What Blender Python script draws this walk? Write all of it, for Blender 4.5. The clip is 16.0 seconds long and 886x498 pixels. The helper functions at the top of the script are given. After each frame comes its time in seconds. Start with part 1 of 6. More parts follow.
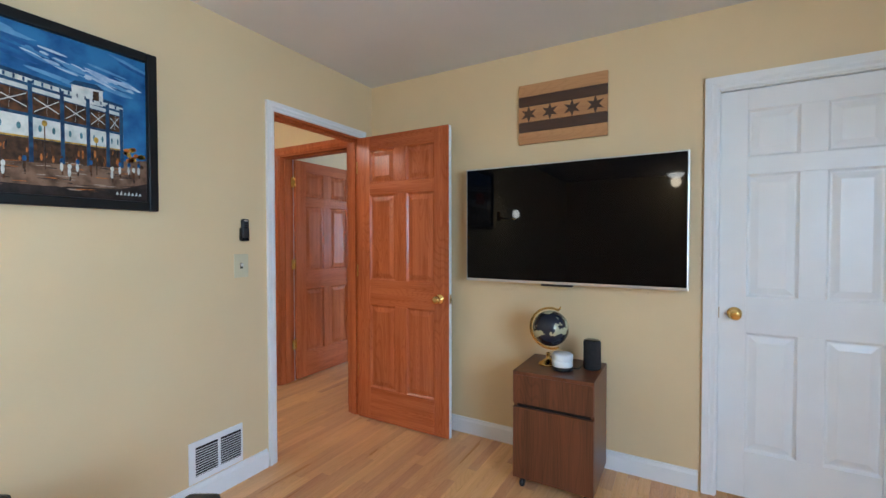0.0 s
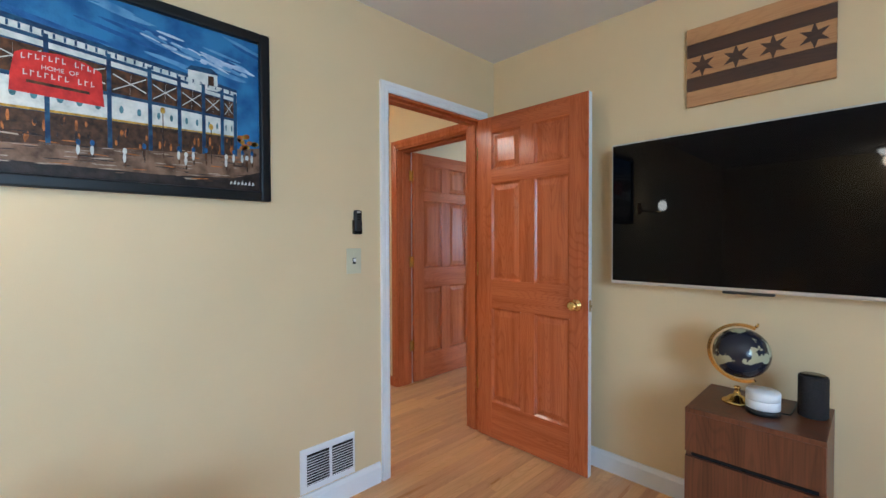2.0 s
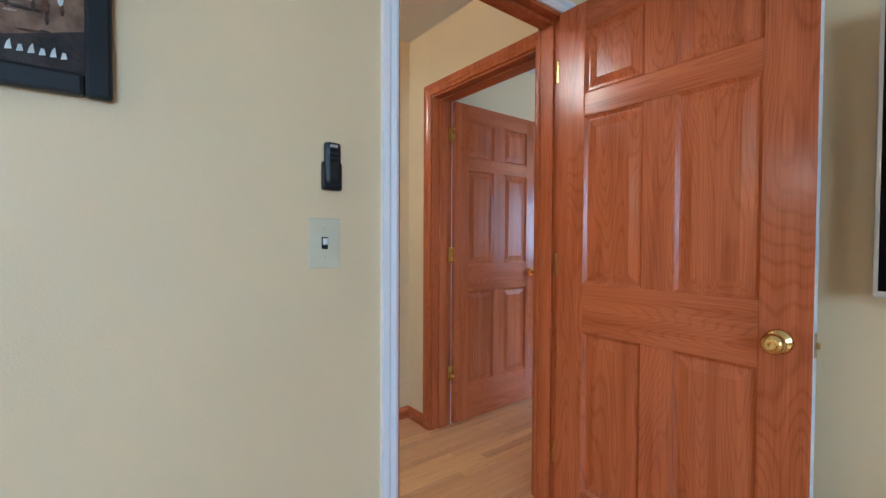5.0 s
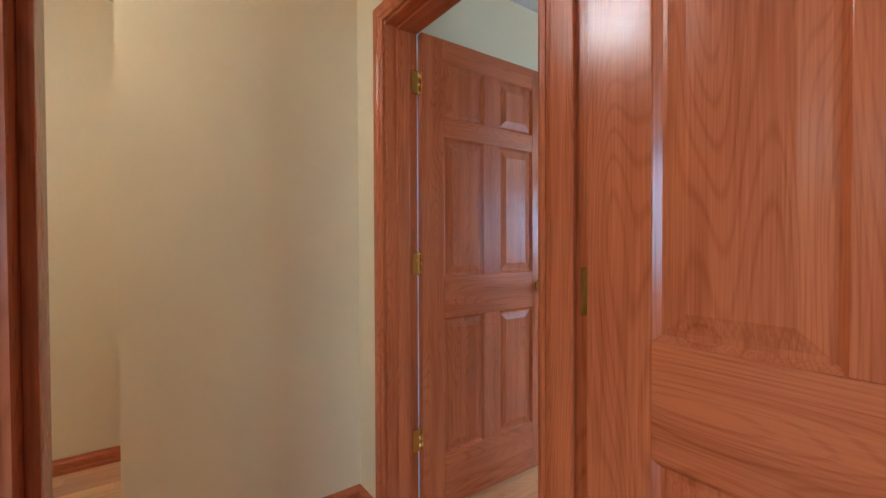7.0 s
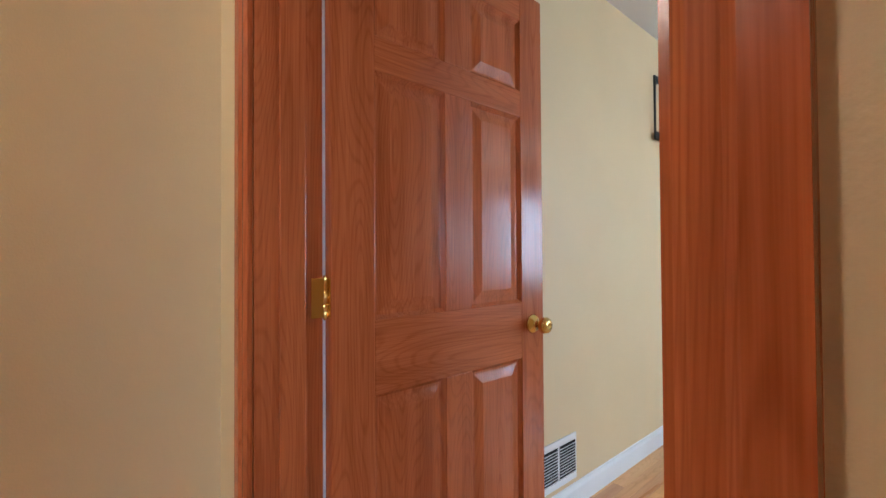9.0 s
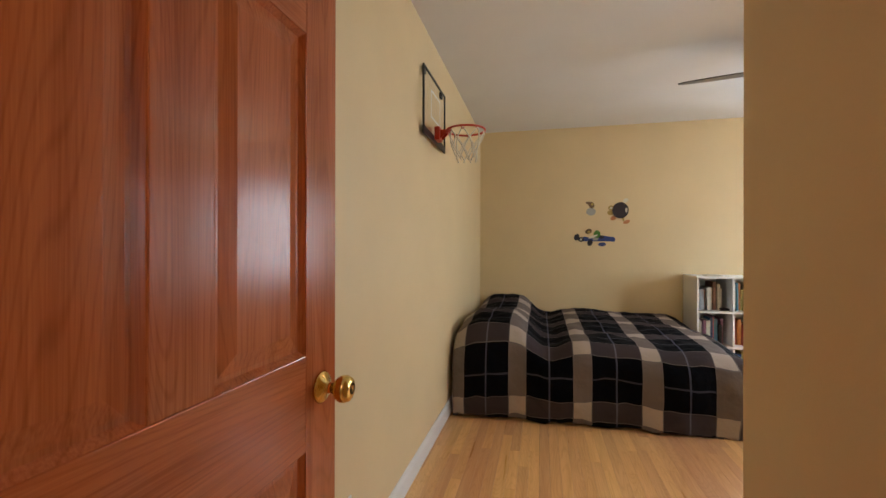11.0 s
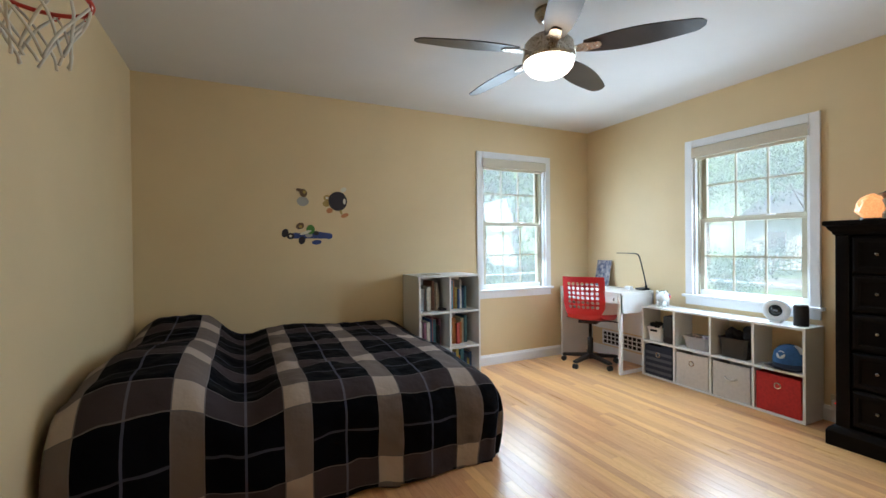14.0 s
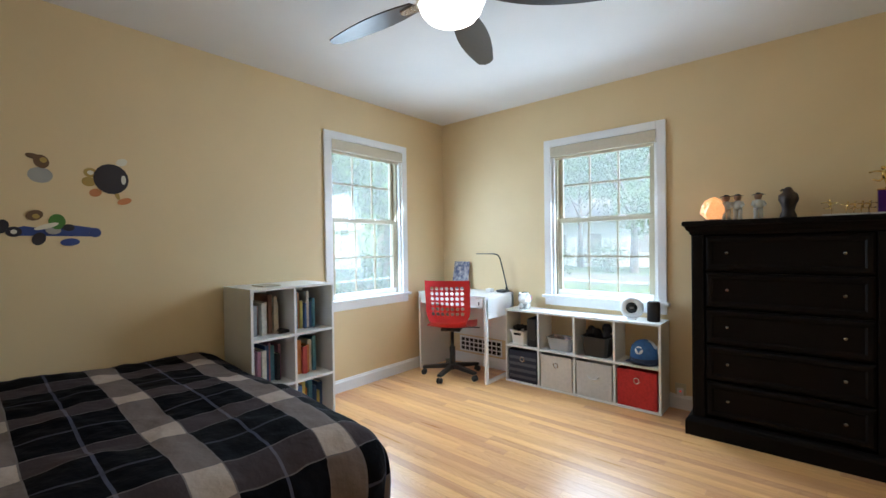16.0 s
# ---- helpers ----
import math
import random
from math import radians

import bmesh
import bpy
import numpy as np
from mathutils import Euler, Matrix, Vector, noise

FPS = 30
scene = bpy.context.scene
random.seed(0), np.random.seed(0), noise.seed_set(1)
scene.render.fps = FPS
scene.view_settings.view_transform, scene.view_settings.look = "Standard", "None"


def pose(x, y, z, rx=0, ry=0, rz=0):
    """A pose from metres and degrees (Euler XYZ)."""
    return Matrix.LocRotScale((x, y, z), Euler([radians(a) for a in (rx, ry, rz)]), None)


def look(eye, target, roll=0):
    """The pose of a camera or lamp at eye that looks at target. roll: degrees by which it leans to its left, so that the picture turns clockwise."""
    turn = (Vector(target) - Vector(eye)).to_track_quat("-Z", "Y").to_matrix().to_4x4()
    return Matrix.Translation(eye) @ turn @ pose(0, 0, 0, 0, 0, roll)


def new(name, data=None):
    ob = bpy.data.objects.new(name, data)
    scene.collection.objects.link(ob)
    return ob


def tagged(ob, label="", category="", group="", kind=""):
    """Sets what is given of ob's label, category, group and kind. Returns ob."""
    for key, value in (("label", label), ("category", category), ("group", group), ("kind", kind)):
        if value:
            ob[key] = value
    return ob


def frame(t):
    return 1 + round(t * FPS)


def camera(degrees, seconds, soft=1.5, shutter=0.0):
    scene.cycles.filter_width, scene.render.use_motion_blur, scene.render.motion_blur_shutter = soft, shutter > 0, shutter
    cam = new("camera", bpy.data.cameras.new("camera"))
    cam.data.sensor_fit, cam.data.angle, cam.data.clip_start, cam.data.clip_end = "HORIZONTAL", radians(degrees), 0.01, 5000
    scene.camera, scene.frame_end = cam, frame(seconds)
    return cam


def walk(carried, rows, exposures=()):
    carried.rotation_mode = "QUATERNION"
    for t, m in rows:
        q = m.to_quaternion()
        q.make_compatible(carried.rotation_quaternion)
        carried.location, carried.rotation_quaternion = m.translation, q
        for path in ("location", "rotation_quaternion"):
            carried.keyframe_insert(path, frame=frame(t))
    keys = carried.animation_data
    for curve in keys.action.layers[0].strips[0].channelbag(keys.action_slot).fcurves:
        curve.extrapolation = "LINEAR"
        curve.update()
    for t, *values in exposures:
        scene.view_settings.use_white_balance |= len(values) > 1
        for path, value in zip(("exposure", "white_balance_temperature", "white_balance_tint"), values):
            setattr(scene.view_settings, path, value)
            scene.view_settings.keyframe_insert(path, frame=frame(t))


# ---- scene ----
cam = camera(93.0, 16.0)
PATH = [
    (0, (0.161, 0.388, 1.297), (-0.832, 2.123, 1.254), -0.1),
    (0.5, (0.119, 0.452, 1.294), (-0.996, 2.112, 1.251), -0.1),
    (1, (0.051, 0.519, 1.279), (-1.185, 2.091, 1.236), -0.1),
    (1.5, (-0.022, 0.596, 1.275), (-1.362, 2.081, 1.236), -0.1),
    (2, (-0.104, 0.672, 1.26), (-1.536, 2.068, 1.22), -0.2),
    (2.5, (-0.227, 0.755, 1.247), (-1.723, 2.081, 1.205), -0.1),
    (3, (-0.358, 0.853, 1.231), (-1.884, 2.145, 1.186), -0.1),
    (3.5, (-0.481, 0.954, 1.211), (-2.027, 2.223, 1.171), -0.0),
    (4, (-0.616, 1.07, 1.188), (-2.173, 2.324, 1.147), -0.2),
    (4.2, (-0.67, 1.128, 1.179), (-2.232, 2.376, 1.136), -0.1),
    (6.3, (-1.244, 1.867, 1.165), (-2.857, 3.05, 1.131), -0.1),
    (6.5, (-1.304, 1.935, 1.163), (-2.919, 3.114, 1.131), -0.3),
    (7, (-1.453, 2.11, 1.164), (-3.075, 3.28, 1.132), -0.2),
    (7.5, (-1.605, 2.271, 1.161), (-3.236, 3.429, 1.142), -0.2),
    (8, (-1.769, 2.424, 1.156), (-3.42, 3.553, 1.17), -0.6),
    (8.2, (-1.825, 2.476, 1.157), (-3.478, 3.601, 1.182), -0.6),
    (10.3, (-2.372, 2.862, 1.21), (-3.226, 4.67, 1.211), 0.1),
    (10.5, (-2.409, 2.902, 1.216), (-3.146, 4.762, 1.214), 0.1),
    (11, (-2.488, 3.015, 1.214), (-2.942, 4.963, 1.215), 0.1),
    (11.5, (-2.526, 3.152, 1.202), (-2.731, 5.141, 1.2), -0.1),
    (12, (-2.551, 3.328, 1.22), (-2.518, 5.328, 1.21), -0.2),
    (12.5, (-2.551, 3.48, 1.219), (-2.294, 5.463, 1.21), -0.3),
    (13, (-2.527, 3.649, 1.205), (-2.056, 5.593, 1.198), -0.5),
    (13.5, (-2.475, 3.818, 1.222), (-1.808, 5.703, 1.211), -0.4),
    (14, (-2.43, 3.998, 1.226), (-1.572, 5.805, 1.211), -0.6),
    (14.5, (-2.401, 4.185, 1.248), (-1.368, 5.898, 1.23), -0.6),
    (15, (-2.376, 4.374, 1.247), (-1.171, 5.97, 1.225), -0.7),
    (15.5, (-2.348, 4.574, 1.242), (-0.968, 6.022, 1.224), -0.7),
    (16, (-2.267, 4.726, 1.226), (-0.751, 6.031, 1.206), -0.8),
]
# stops, kelvin and tint along the way
EXPOSURES = [(0, 2.12, 5350, 6), (4.2, 2.17, 5050, 5), (6.5, 2.22, 4800, 2), (8.2, 2.3, 4900, 5), (10.5, 1.75, 7500, 18), (12.0, 1.62, 7000, 15), (13.0, 1.38, 6650, 12), (14.5, 1.18, 6350, 11), (16, 1.22, 6300, 11)]
walk(cam, [(t, look(eye, target, roll)) for t, eye, target, roll in PATH], EXPOSURES)

# ---- world, sun and lamps ----
world = bpy.data.worlds.new("sky")
scene.world = world
world.use_nodes = True
wn = world.node_tree
sky = wn.nodes.new("ShaderNodeTexSky")
sky.sky_type, sky.sun_disc = "NISHITA", False
sky.sun_elevation, sky.sun_rotation = radians(52), radians(215)
wn.links.new(sky.outputs[0], wn.nodes["Background"].inputs[0])
wn.nodes["Background"].inputs[1].default_value = 0.15

sun_data = bpy.data.lights.new("sun", "SUN")
sun_data.energy, sun_data.angle, sun_data.color = 5.0, radians(0.6), (1, 0.95, 0.87)
sun = new("sun", sun_data)
sun.matrix_world = look((0, 0, 30), (0 + 11.0, 15.6, 5.6))


def area(name, m, sx, sy, watts, colour):
    d = bpy.data.lights.new(name, "AREA")
    d.shape, d.size, d.size_y, d.energy, d.color = "RECTANGLE", sx, sy, watts, colour
    ob = new(name, d)
    ob.matrix_world = m
    return ob


def bulb(name, place, watts, colour, radius=0.05):
    d = bpy.data.lights.new(name, "POINT")
    d.energy, d.color, d.shadow_soft_size = watts, colour, radius
    ob = new(name, d)
    ob.location = place
    return ob


DAY, WARM = (0.63, 0.82, 1.0), (1.0, 0.76, 0.48)
area("sky_light_office", look((1.84, 0.1, 1.45), (0, 0.25, 0.75)), 1.5, 1.2, 19, DAY)
# each bedroom window: two lamps standing in for sky light, leaning down into the room
for lift in (1.15, 1.70):
    area("sky_light_bed_north", look((0.16, 7.655, lift), (0.16, 6.655, lift - 0.42)), 0.74, 0.52, 4.6, DAY)
    area("sky_light_bed_east", look((1.155, 5.99, lift - 0.02), (0.155, 5.99, lift - 0.44)), 0.78, 0.50, 6.4, DAY)
# added lamps behind the glass, there to whiten the panes with haze
area("sky_glow_north", look((0.16, 7.82, 1.44), (0.16, 5, 1.44)), 0.76, 1.30, 6.2, DAY)
area("sky_glow_east", look((1.32, 5.99, 1.42), (-2, 5.99, 1.42)), 0.80, 1.26, 6.2, DAY)
bulb("fan_bulb", (-0.9, 5.84, 2.175), 1.3, (1.0, 0.64, 0.34), 0.09)
bulb("hall_bulb", (-2.75, 1.29, 2.28), 4.2, (1.0, 0.83, 0.60), 0.08)
bulb("office_bulb", (0.04, -2.95, 2.27), 3.6, WARM, 0.08)
bulb("wall_lamp_bulb", (-1.66, 0.17, 1.62), 0.9, WARM, 0.04)

# ---- materials ----


def material(name, base, rough=0.5, metal=0.0, var=0.06, scale=6.0, bump=0.02, fine=120.0, spec=0.5, coat=0.0, other=None, emit=0.0, trans=0.0):
    m = bpy.data.materials.new(name)
    m.use_nodes = True
    t = m.node_tree
    n, ln = t.nodes, t.links
    p = n["Principled BSDF"]
    p.inputs["Roughness"].default_value, p.inputs["Metallic"].default_value = rough, metal
    p.inputs["Specular IOR Level"].default_value, p.inputs["Coat Weight"].default_value = spec, coat
    p.inputs["Coat Roughness"].default_value = 0.12
    p.inputs["Transmission Weight"].default_value = trans
    co = n.new("ShaderNodeTexCoord")
    big = n.new("ShaderNodeTexNoise")
    big.inputs["Scale"].default_value, big.inputs["Detail"].default_value = scale, 4
    ln.new(co.outputs["Object"], big.inputs["Vector"])
    mix = n.new("ShaderNodeMix")
    mix.data_type = "RGBA"
    dark = other or tuple(max(0.0, c * (1 - 2.2 * var)) for c in base)
    mix.inputs["A"].default_value, mix.inputs["B"].default_value = (*dark, 1), (*base, 1)
    ramp = n.new("ShaderNodeMapRange")
    ramp.inputs["From Min"].default_value, ramp.inputs["From Max"].default_value = 0.3, 0.62
    ln.new(big.outputs[0], ramp.inputs["Value"])
    ln.new(ramp.outputs[0], mix.inputs["Factor"])
    ln.new(mix.outputs["Result"], p.inputs["Base Color"])
    if bump:
        small = n.new("ShaderNodeTexNoise")
        small.inputs["Scale"].default_value, small.inputs["Detail"].default_value = fine, 3
        ln.new(co.outputs["Object"], small.inputs["Vector"])
        b = n.new("ShaderNodeBump")
        b.inputs["Strength"].default_value, b.inputs["Distance"].default_value = min(1, bump * 8), 0.002
        ln.new(small.outputs[0], b.inputs["Height"])
        ln.new(b.outputs[0], p.inputs["Normal"])
        rr = n.new("ShaderNodeMapRange")
        rr.inputs["To Min"].default_value, rr.inputs["To Max"].default_value = max(0.02, rough - 0.06), min(1, rough + 0.06)
        ln.new(small.outputs[0], rr.inputs["Value"])
        ln.new(rr.outputs[0], p.inputs["Roughness"])
    if emit:
        p.inputs["Emission Color"].default_value, p.inputs["Emission Strength"].default_value = (*base, 1), emit
    return m


def wood(name, light, dark, axis="Z", rough=0.3, size=1.0, coat=0.06, vary=0.0):
    """Oak-like grain along one axis, with cathedral figure and fine pores."""
    m = bpy.data.materials.new(name)
    m.use_nodes = True
    t = m.node_tree
    n, ln = t.nodes, t.links
    p = n["Principled BSDF"]
    p.inputs["Coat Weight"].default_value, p.inputs["Coat Roughness"].default_value = coat, 0.2
    co = n.new("ShaderNodeTexCoord")
    info = n.new("ShaderNodeObjectInfo")
    shift = n.new("ShaderNodeVectorMath")
    shift.operation = "SCALE"
    shift.inputs[0].default_value = (7.3, 11.1, 5.7)
    ln.new(info.outputs["Random"], shift.inputs["Scale"])
    add = n.new("ShaderNodeVectorMath")
    ln.new(co.outputs["Object"], add.inputs[0])
    ln.new(shift.outputs[0], add.inputs[1])

    def stretched(across, along):
        mp = n.new("ShaderNodeMapping")
        mp.inputs["Scale"].default_value = [along if a == axis else across for a in "XYZ"]
        ln.new(add.outputs[0], mp.inputs["Vector"])
        return mp
    fig = n.new("ShaderNodeTexNoise")
    fig.inputs["Scale"].default_value, fig.inputs["Detail"].default_value = 1.0, 1.2
    ln.new(stretched(7 / size, 0.9 / size).outputs[0], fig.inputs["Vector"])
    mul = n.new("ShaderNodeMath")
    mul.operation = "MULTIPLY"
    mul.inputs[1].default_value = 38
    ln.new(fig.outputs[0], mul.inputs[0])
    fr = n.new("ShaderNodeMath")
    fr.operation = "PINGPONG"
    fr.inputs[1].default_value = 0.5
    ln.new(mul.outputs[0], fr.inputs[0])
    pores = n.new("ShaderNodeTexNoise")
    pores.inputs["Scale"].default_value, pores.inputs["Detail"].default_value = 1.0, 3
    ln.new(stretched(330 / size, 6 / size).outputs[0], pores.inputs["Vector"])
    tone = n.new("ShaderNodeTexNoise")
    tone.inputs["Scale"].default_value = 1.0
    ln.new(stretched(26 / size, 1.4 / size).outputs[0], tone.inputs["Vector"])
    a1 = n.new("ShaderNodeMath")
    a1.operation = "MULTIPLY_ADD"
    a1.inputs[1].default_value = 0.20
    soft = n.new("ShaderNodeMapRange")
    soft.interpolation_type = "SMOOTHSTEP"
    soft.inputs["From Min"].default_value, soft.inputs["From Max"].default_value = 0.0, 0.24
    ln.new(fr.outputs[0], soft.inputs["Value"])
    ln.new(soft.outputs[0], a1.inputs[0])
    ln.new(tone.outputs[0], a1.inputs[2])
    a2 = n.new("ShaderNodeMath")
    a2.operation = "MULTIPLY_ADD"
    a2.inputs[1].default_value = 0.95
    ln.new(pores.outputs[0], a2.inputs[0])
    ln.new(a1.outputs[0], a2.inputs[2])
    mr = n.new("ShaderNodeMapRange")
    mr.inputs["From Min"].default_value, mr.inputs["From Max"].default_value = 0.74, 1.38
    ln.new(a2.outputs[0], mr.inputs["Value"])
    mix = n.new("ShaderNodeMix")
    mix.data_type = "RGBA"
    mix.inputs["A"].default_value, mix.inputs["B"].default_value = (*dark, 1), (*light, 1)
    ln.new(mr.outputs[0], mix.inputs["Factor"])
    out = mix.outputs["Result"]
    if vary:
        hsv = n.new("ShaderNodeHueSaturation")
        vr = n.new("ShaderNodeMapRange")
        vr.inputs["To Min"].default_value, vr.inputs["To Max"].default_value = 1 - vary, 1 + vary
        ln.new(info.outputs["Random"], vr.inputs["Value"])
        geo = n.new("ShaderNodeNewGeometry")
        isl = n.new("ShaderNodeMath")
        isl.operation = "ADD"
        isl.inputs[1].default_value = 0.0
        hr = n.new("ShaderNodeMapRange")
        hr.inputs["To Min"].default_value, hr.inputs["To Max"].default_value = 0.488, 0.508
        ln.new(geo.outputs["Random Per Island"], isl.inputs[0])
        wn_ = n.new("ShaderNodeTexWhiteNoise")
        wn_.noise_dimensions = "2D"
        cmb = n.new("ShaderNodeCombineXYZ")
        ln.new(info.outputs["Random"], cmb.inputs[0])
        ln.new(isl.outputs[0], cmb.inputs[1])
        ln.new(cmb.outputs[0], wn_.inputs["Vector"])
        ln.new(wn_.outputs["Value"], hr.inputs["Value"])
        ln.new(wn_.outputs["Value"], vr.inputs["Value"])
        ln.new(hr.outputs[0], hsv.inputs["Hue"])
        ln.new(vr.outputs[0], hsv.inputs["Value"])
        ln.new(out, hsv.inputs["Color"])
        out = hsv.outputs[0]
    ln.new(out, p.inputs["Base Color"])
    b = n.new("ShaderNodeBump")
    b.inputs["Strength"].default_value, b.inputs["Distance"].default_value = 0.18, 0.001
    ln.new(pores.outputs[0], b.inputs["Height"])
    ln.new(b.outputs[0], p.inputs["Normal"])
    rr = n.new("ShaderNodeMapRange")
    rr.inputs["To Min"].default_value, rr.inputs["To Max"].default_value = rough - 0.05, rough + 0.1
    ln.new(tone.outputs[0], rr.inputs["Value"])
    ln.new(rr.outputs[0], p.inputs["Roughness"])
    return m


M_WALL = material("cream_yellow_paint", (0.71, 0.55, 0.322), 0.55, var=0.02, scale=2.5, bump=0.03, fine=220)
M_CEIL = material("flat_white_ceiling_paint", (0.74, 0.73, 0.72), 0.85, var=0.02, scale=2, bump=0.03, fine=200)
M_WHITE = material("white_gloss_trim_paint", (0.80, 0.81, 0.82), 0.32, var=0.02, scale=5, bump=0.012, fine=60)
M_MELA = material("white_melamine", (0.78, 0.78, 0.77), 0.38, var=0.02, scale=4, bump=0.01, fine=300)
OAK_L, OAK_D = (0.51, 0.138, 0.044), (0.31, 0.067, 0.020)
M_OAK = wood("stained_oak_upright", OAK_L, OAK_D, "Z", 0.19)
M_OAKX = wood("stained_oak_level", OAK_L, OAK_D, "X", 0.19)
M_OAKY = wood("stained_oak_along", OAK_L, OAK_D, "Y", 0.19)
for oak in (M_OAK, M_OAKX, M_OAKY):
    oak.node_tree.nodes["Principled BSDF"].inputs["Specular IOR Level"].default_value = 0.32
M_FLOOR = wood("oak_strip_floor", (0.79, 0.450, 0.205), (0.62, 0.305, 0.118), "Y", 0.28, 1.0, 0.12, 0.15)
M_WALNUT = wood("walnut_veneer", (0.150, 0.050, 0.022), (0.070, 0.022, 0.010), "Z", 0.33, 1.4)
M_ESPRESSO = wood("espresso_stained_wood", (0.006, 0.004, 0.0038), (0.0035, 0.0024, 0.0022), "Y", 0.42, 1.0, 0.0)
M_ESPRESSO.node_tree.nodes["Principled BSDF"].inputs["Specular IOR Level"].default_value = 0.10
M_PINE = wood("pale_plank", (0.52, 0.27, 0.11), (0.40, 0.19, 0.075), "X", 0.5, 1.2, 0.0)
M_DPLANK = wood("dark_stained_plank", (0.075, 0.034, 0.020), (0.040, 0.019, 0.012), "X", 0.5, 1.2, 0.0)
M_BLADE = wood("dark_walnut_blade", (0.030, 0.020, 0.017), (0.014, 0.010, 0.009), "X", 0.30)
M_BRASS = material("polished_brass", (0.80, 0.56, 0.20), 0.14, 1.0, var=0.05, bump=0)
M_OLDBRASS = material("dull_brass", (0.46, 0.33, 0.15), 0.32, 1.0, var=0.12, scale=60, bump=0.01)
M_NICKEL = material("brushed_nickel", (0.56, 0.50, 0.42), 0.28, 1.0, var=0.05, bump=0.01)
M_CHROME = material("chrome", (0.75, 0.75, 0.76), 0.10, 1.0, bump=0)
M_BLACK = material("black_plastic", (0.012, 0.012, 0.013), 0.42, bump=0.015, fine=400)
M_GLOSSBLACK = material("gloss_black_plastic", (0.008, 0.008, 0.009), 0.13, bump=0)
M_SCREEN = material("switched_off_screen", (0.002, 0.002, 0.0024), 0.03, bump=0, spec=0.12)
M_SILVER = material("silver_bezel", (0.62, 0.60, 0.58), 0.35, 0.6, bump=0)
M_IVORY = material("ivory_plastic", (0.62, 0.57, 0.40), 0.35, bump=0)
M_DARK = material("dark_void", (0.006, 0.006, 0.006), 0.9, bump=0)
M_WHITEPL = material("white_plastic", (0.80, 0.80, 0.80), 0.30, bump=0)
M_FABRICBLK = material("charcoal_cloth", (0.020, 0.017, 0.018), 0.9, var=0.2, scale=200, bump=0.06, fine=700)
M_REDPL = material("red_plastic", (0.62, 0.022, 0.030), 0.32, bump=0)
M_RIM = material("red_enamel", (0.60, 0.045, 0.022), 0.35, bump=0)
M_NET = material("white_nylon_cord", (0.80, 0.76, 0.68), 0.8, bump=0)
M_SHADE = material("beige_roller_shade", (0.60, 0.54, 0.42), 0.8, var=0.04, scale=90, bump=0.05, fine=600)
M_VINYL = material("tan_window_vinyl", (0.50, 0.46, 0.34), 0.4, bump=0.01)
M_BOWL = material("frosted_lamp_bowl", (1.0, 0.93, 0.82), 0.4, bump=0, emit=1.8)
M_GLOW = material("lit_lamp_glass", (1.0, 0.90, 0.74), 0.4, bump=0, emit=9.0)
M_LED = material("red_indicator", (1.0, 0.05, 0.03), 0.4, bump=0, emit=0.6)
M_MATTRESS = material("white_cotton", (0.7, 0.69, 0.66), 0.9, bump=0.05)


def glass(name, veil):
    """Clear pane; a share of translucent white imitates the hazy glare of the outdoors."""
    m = bpy.data.materials.new(name)
    m.use_nodes = True
    t = m.node_tree
    n, ln = t.nodes, t.links
    tr, du, gl, mx, my = (n.new("ShaderNode" + s) for s in ("BsdfTransparent", "BsdfTranslucent", "BsdfGlossy", "MixShader", "MixShader"))
    du.inputs["Color"].default_value = (0.9, 0.9, 0.9, 1)
    gl.inputs["Roughness"].default_value = 0.02
    mx.inputs[0].default_value, my.inputs[0].default_value = veil, 0.04
    ln.new(tr.outputs[0], mx.inputs[1])
    ln.new(du.outputs[0], mx.inputs[2])
    ln.new(mx.outputs[0], my.inputs[1])
    ln.new(gl.outputs[0], my.inputs[2])
    ln.new(my.outputs[0], n["Material Output"].inputs["Surface"])
    return m


# the window panes carry a whitish veil in place of outdoor glare
M_GLASS = glass("clear_pane", 0.085)
M_CLEAR = glass("clear_acrylic", 0.0)

# ---- mesh helpers ----


def box(bm, x0, x1, y0, y1, z0, z1, bevel=0.0, slot=0):
    r = bmesh.ops.create_cube(bm, size=1)
    for v in r["verts"]:
        v.co = ((x0 + x1) / 2 + v.co.x * (x1 - x0), (y0 + y1) / 2 + v.co.y * (y1 - y0), (z0 + z1) / 2 + v.co.z * (z1 - z0))
    faces = list({f for v in r["verts"] for f in v.link_faces})
    for f in faces:
        f.material_index = slot
    if bevel:
        edges = list({e for v in r["verts"] for e in v.link_edges})
        bmesh.ops.bevel(bm, geom=edges, offset=bevel, segments=2, profile=0.6, affect="EDGES", clamp_overlap=True)
    return r


def one_box(x0, x1, y0, y1, z0, z1, bevel=0.0):
    bm = bmesh.new()
    box(bm, x0, x1, y0, y1, z0, z1, bevel)
    return bm


def lathe(bm, profile, m=None, segs=24):
    """Turn (radius, height) round the local z axis."""
    m = m or Matrix()
    rings = []
    for r, h in profile:
        if r < 1e-5:
            rings.append([bm.verts.new(m @ Vector((0, 0, h)))])
        else:
            rings.append([bm.verts.new(m @ Vector((r * math.cos(2 * math.pi * k / segs), r * math.sin(2 * math.pi * k / segs), h))) for k in range(segs)])
    for a, b in zip(rings, rings[1:]):
        for k in range(segs):
            j = (k + 1) % segs
            if len(a) == 1 and len(b) > 1:
                f = bm.faces.new((a[0], b[j], b[k]))
            elif len(b) == 1 and len(a) > 1:
                f = bm.faces.new((a[k], a[j], b[0]))
            elif len(a) > 1:
                f = bm.faces.new((a[k], a[j], b[j], b[k]))
            else:
                continue
            f.smooth = True
    return bm


def turned(profile, m=None, segs=24):
    return lathe(bmesh.new(), profile, m, segs)


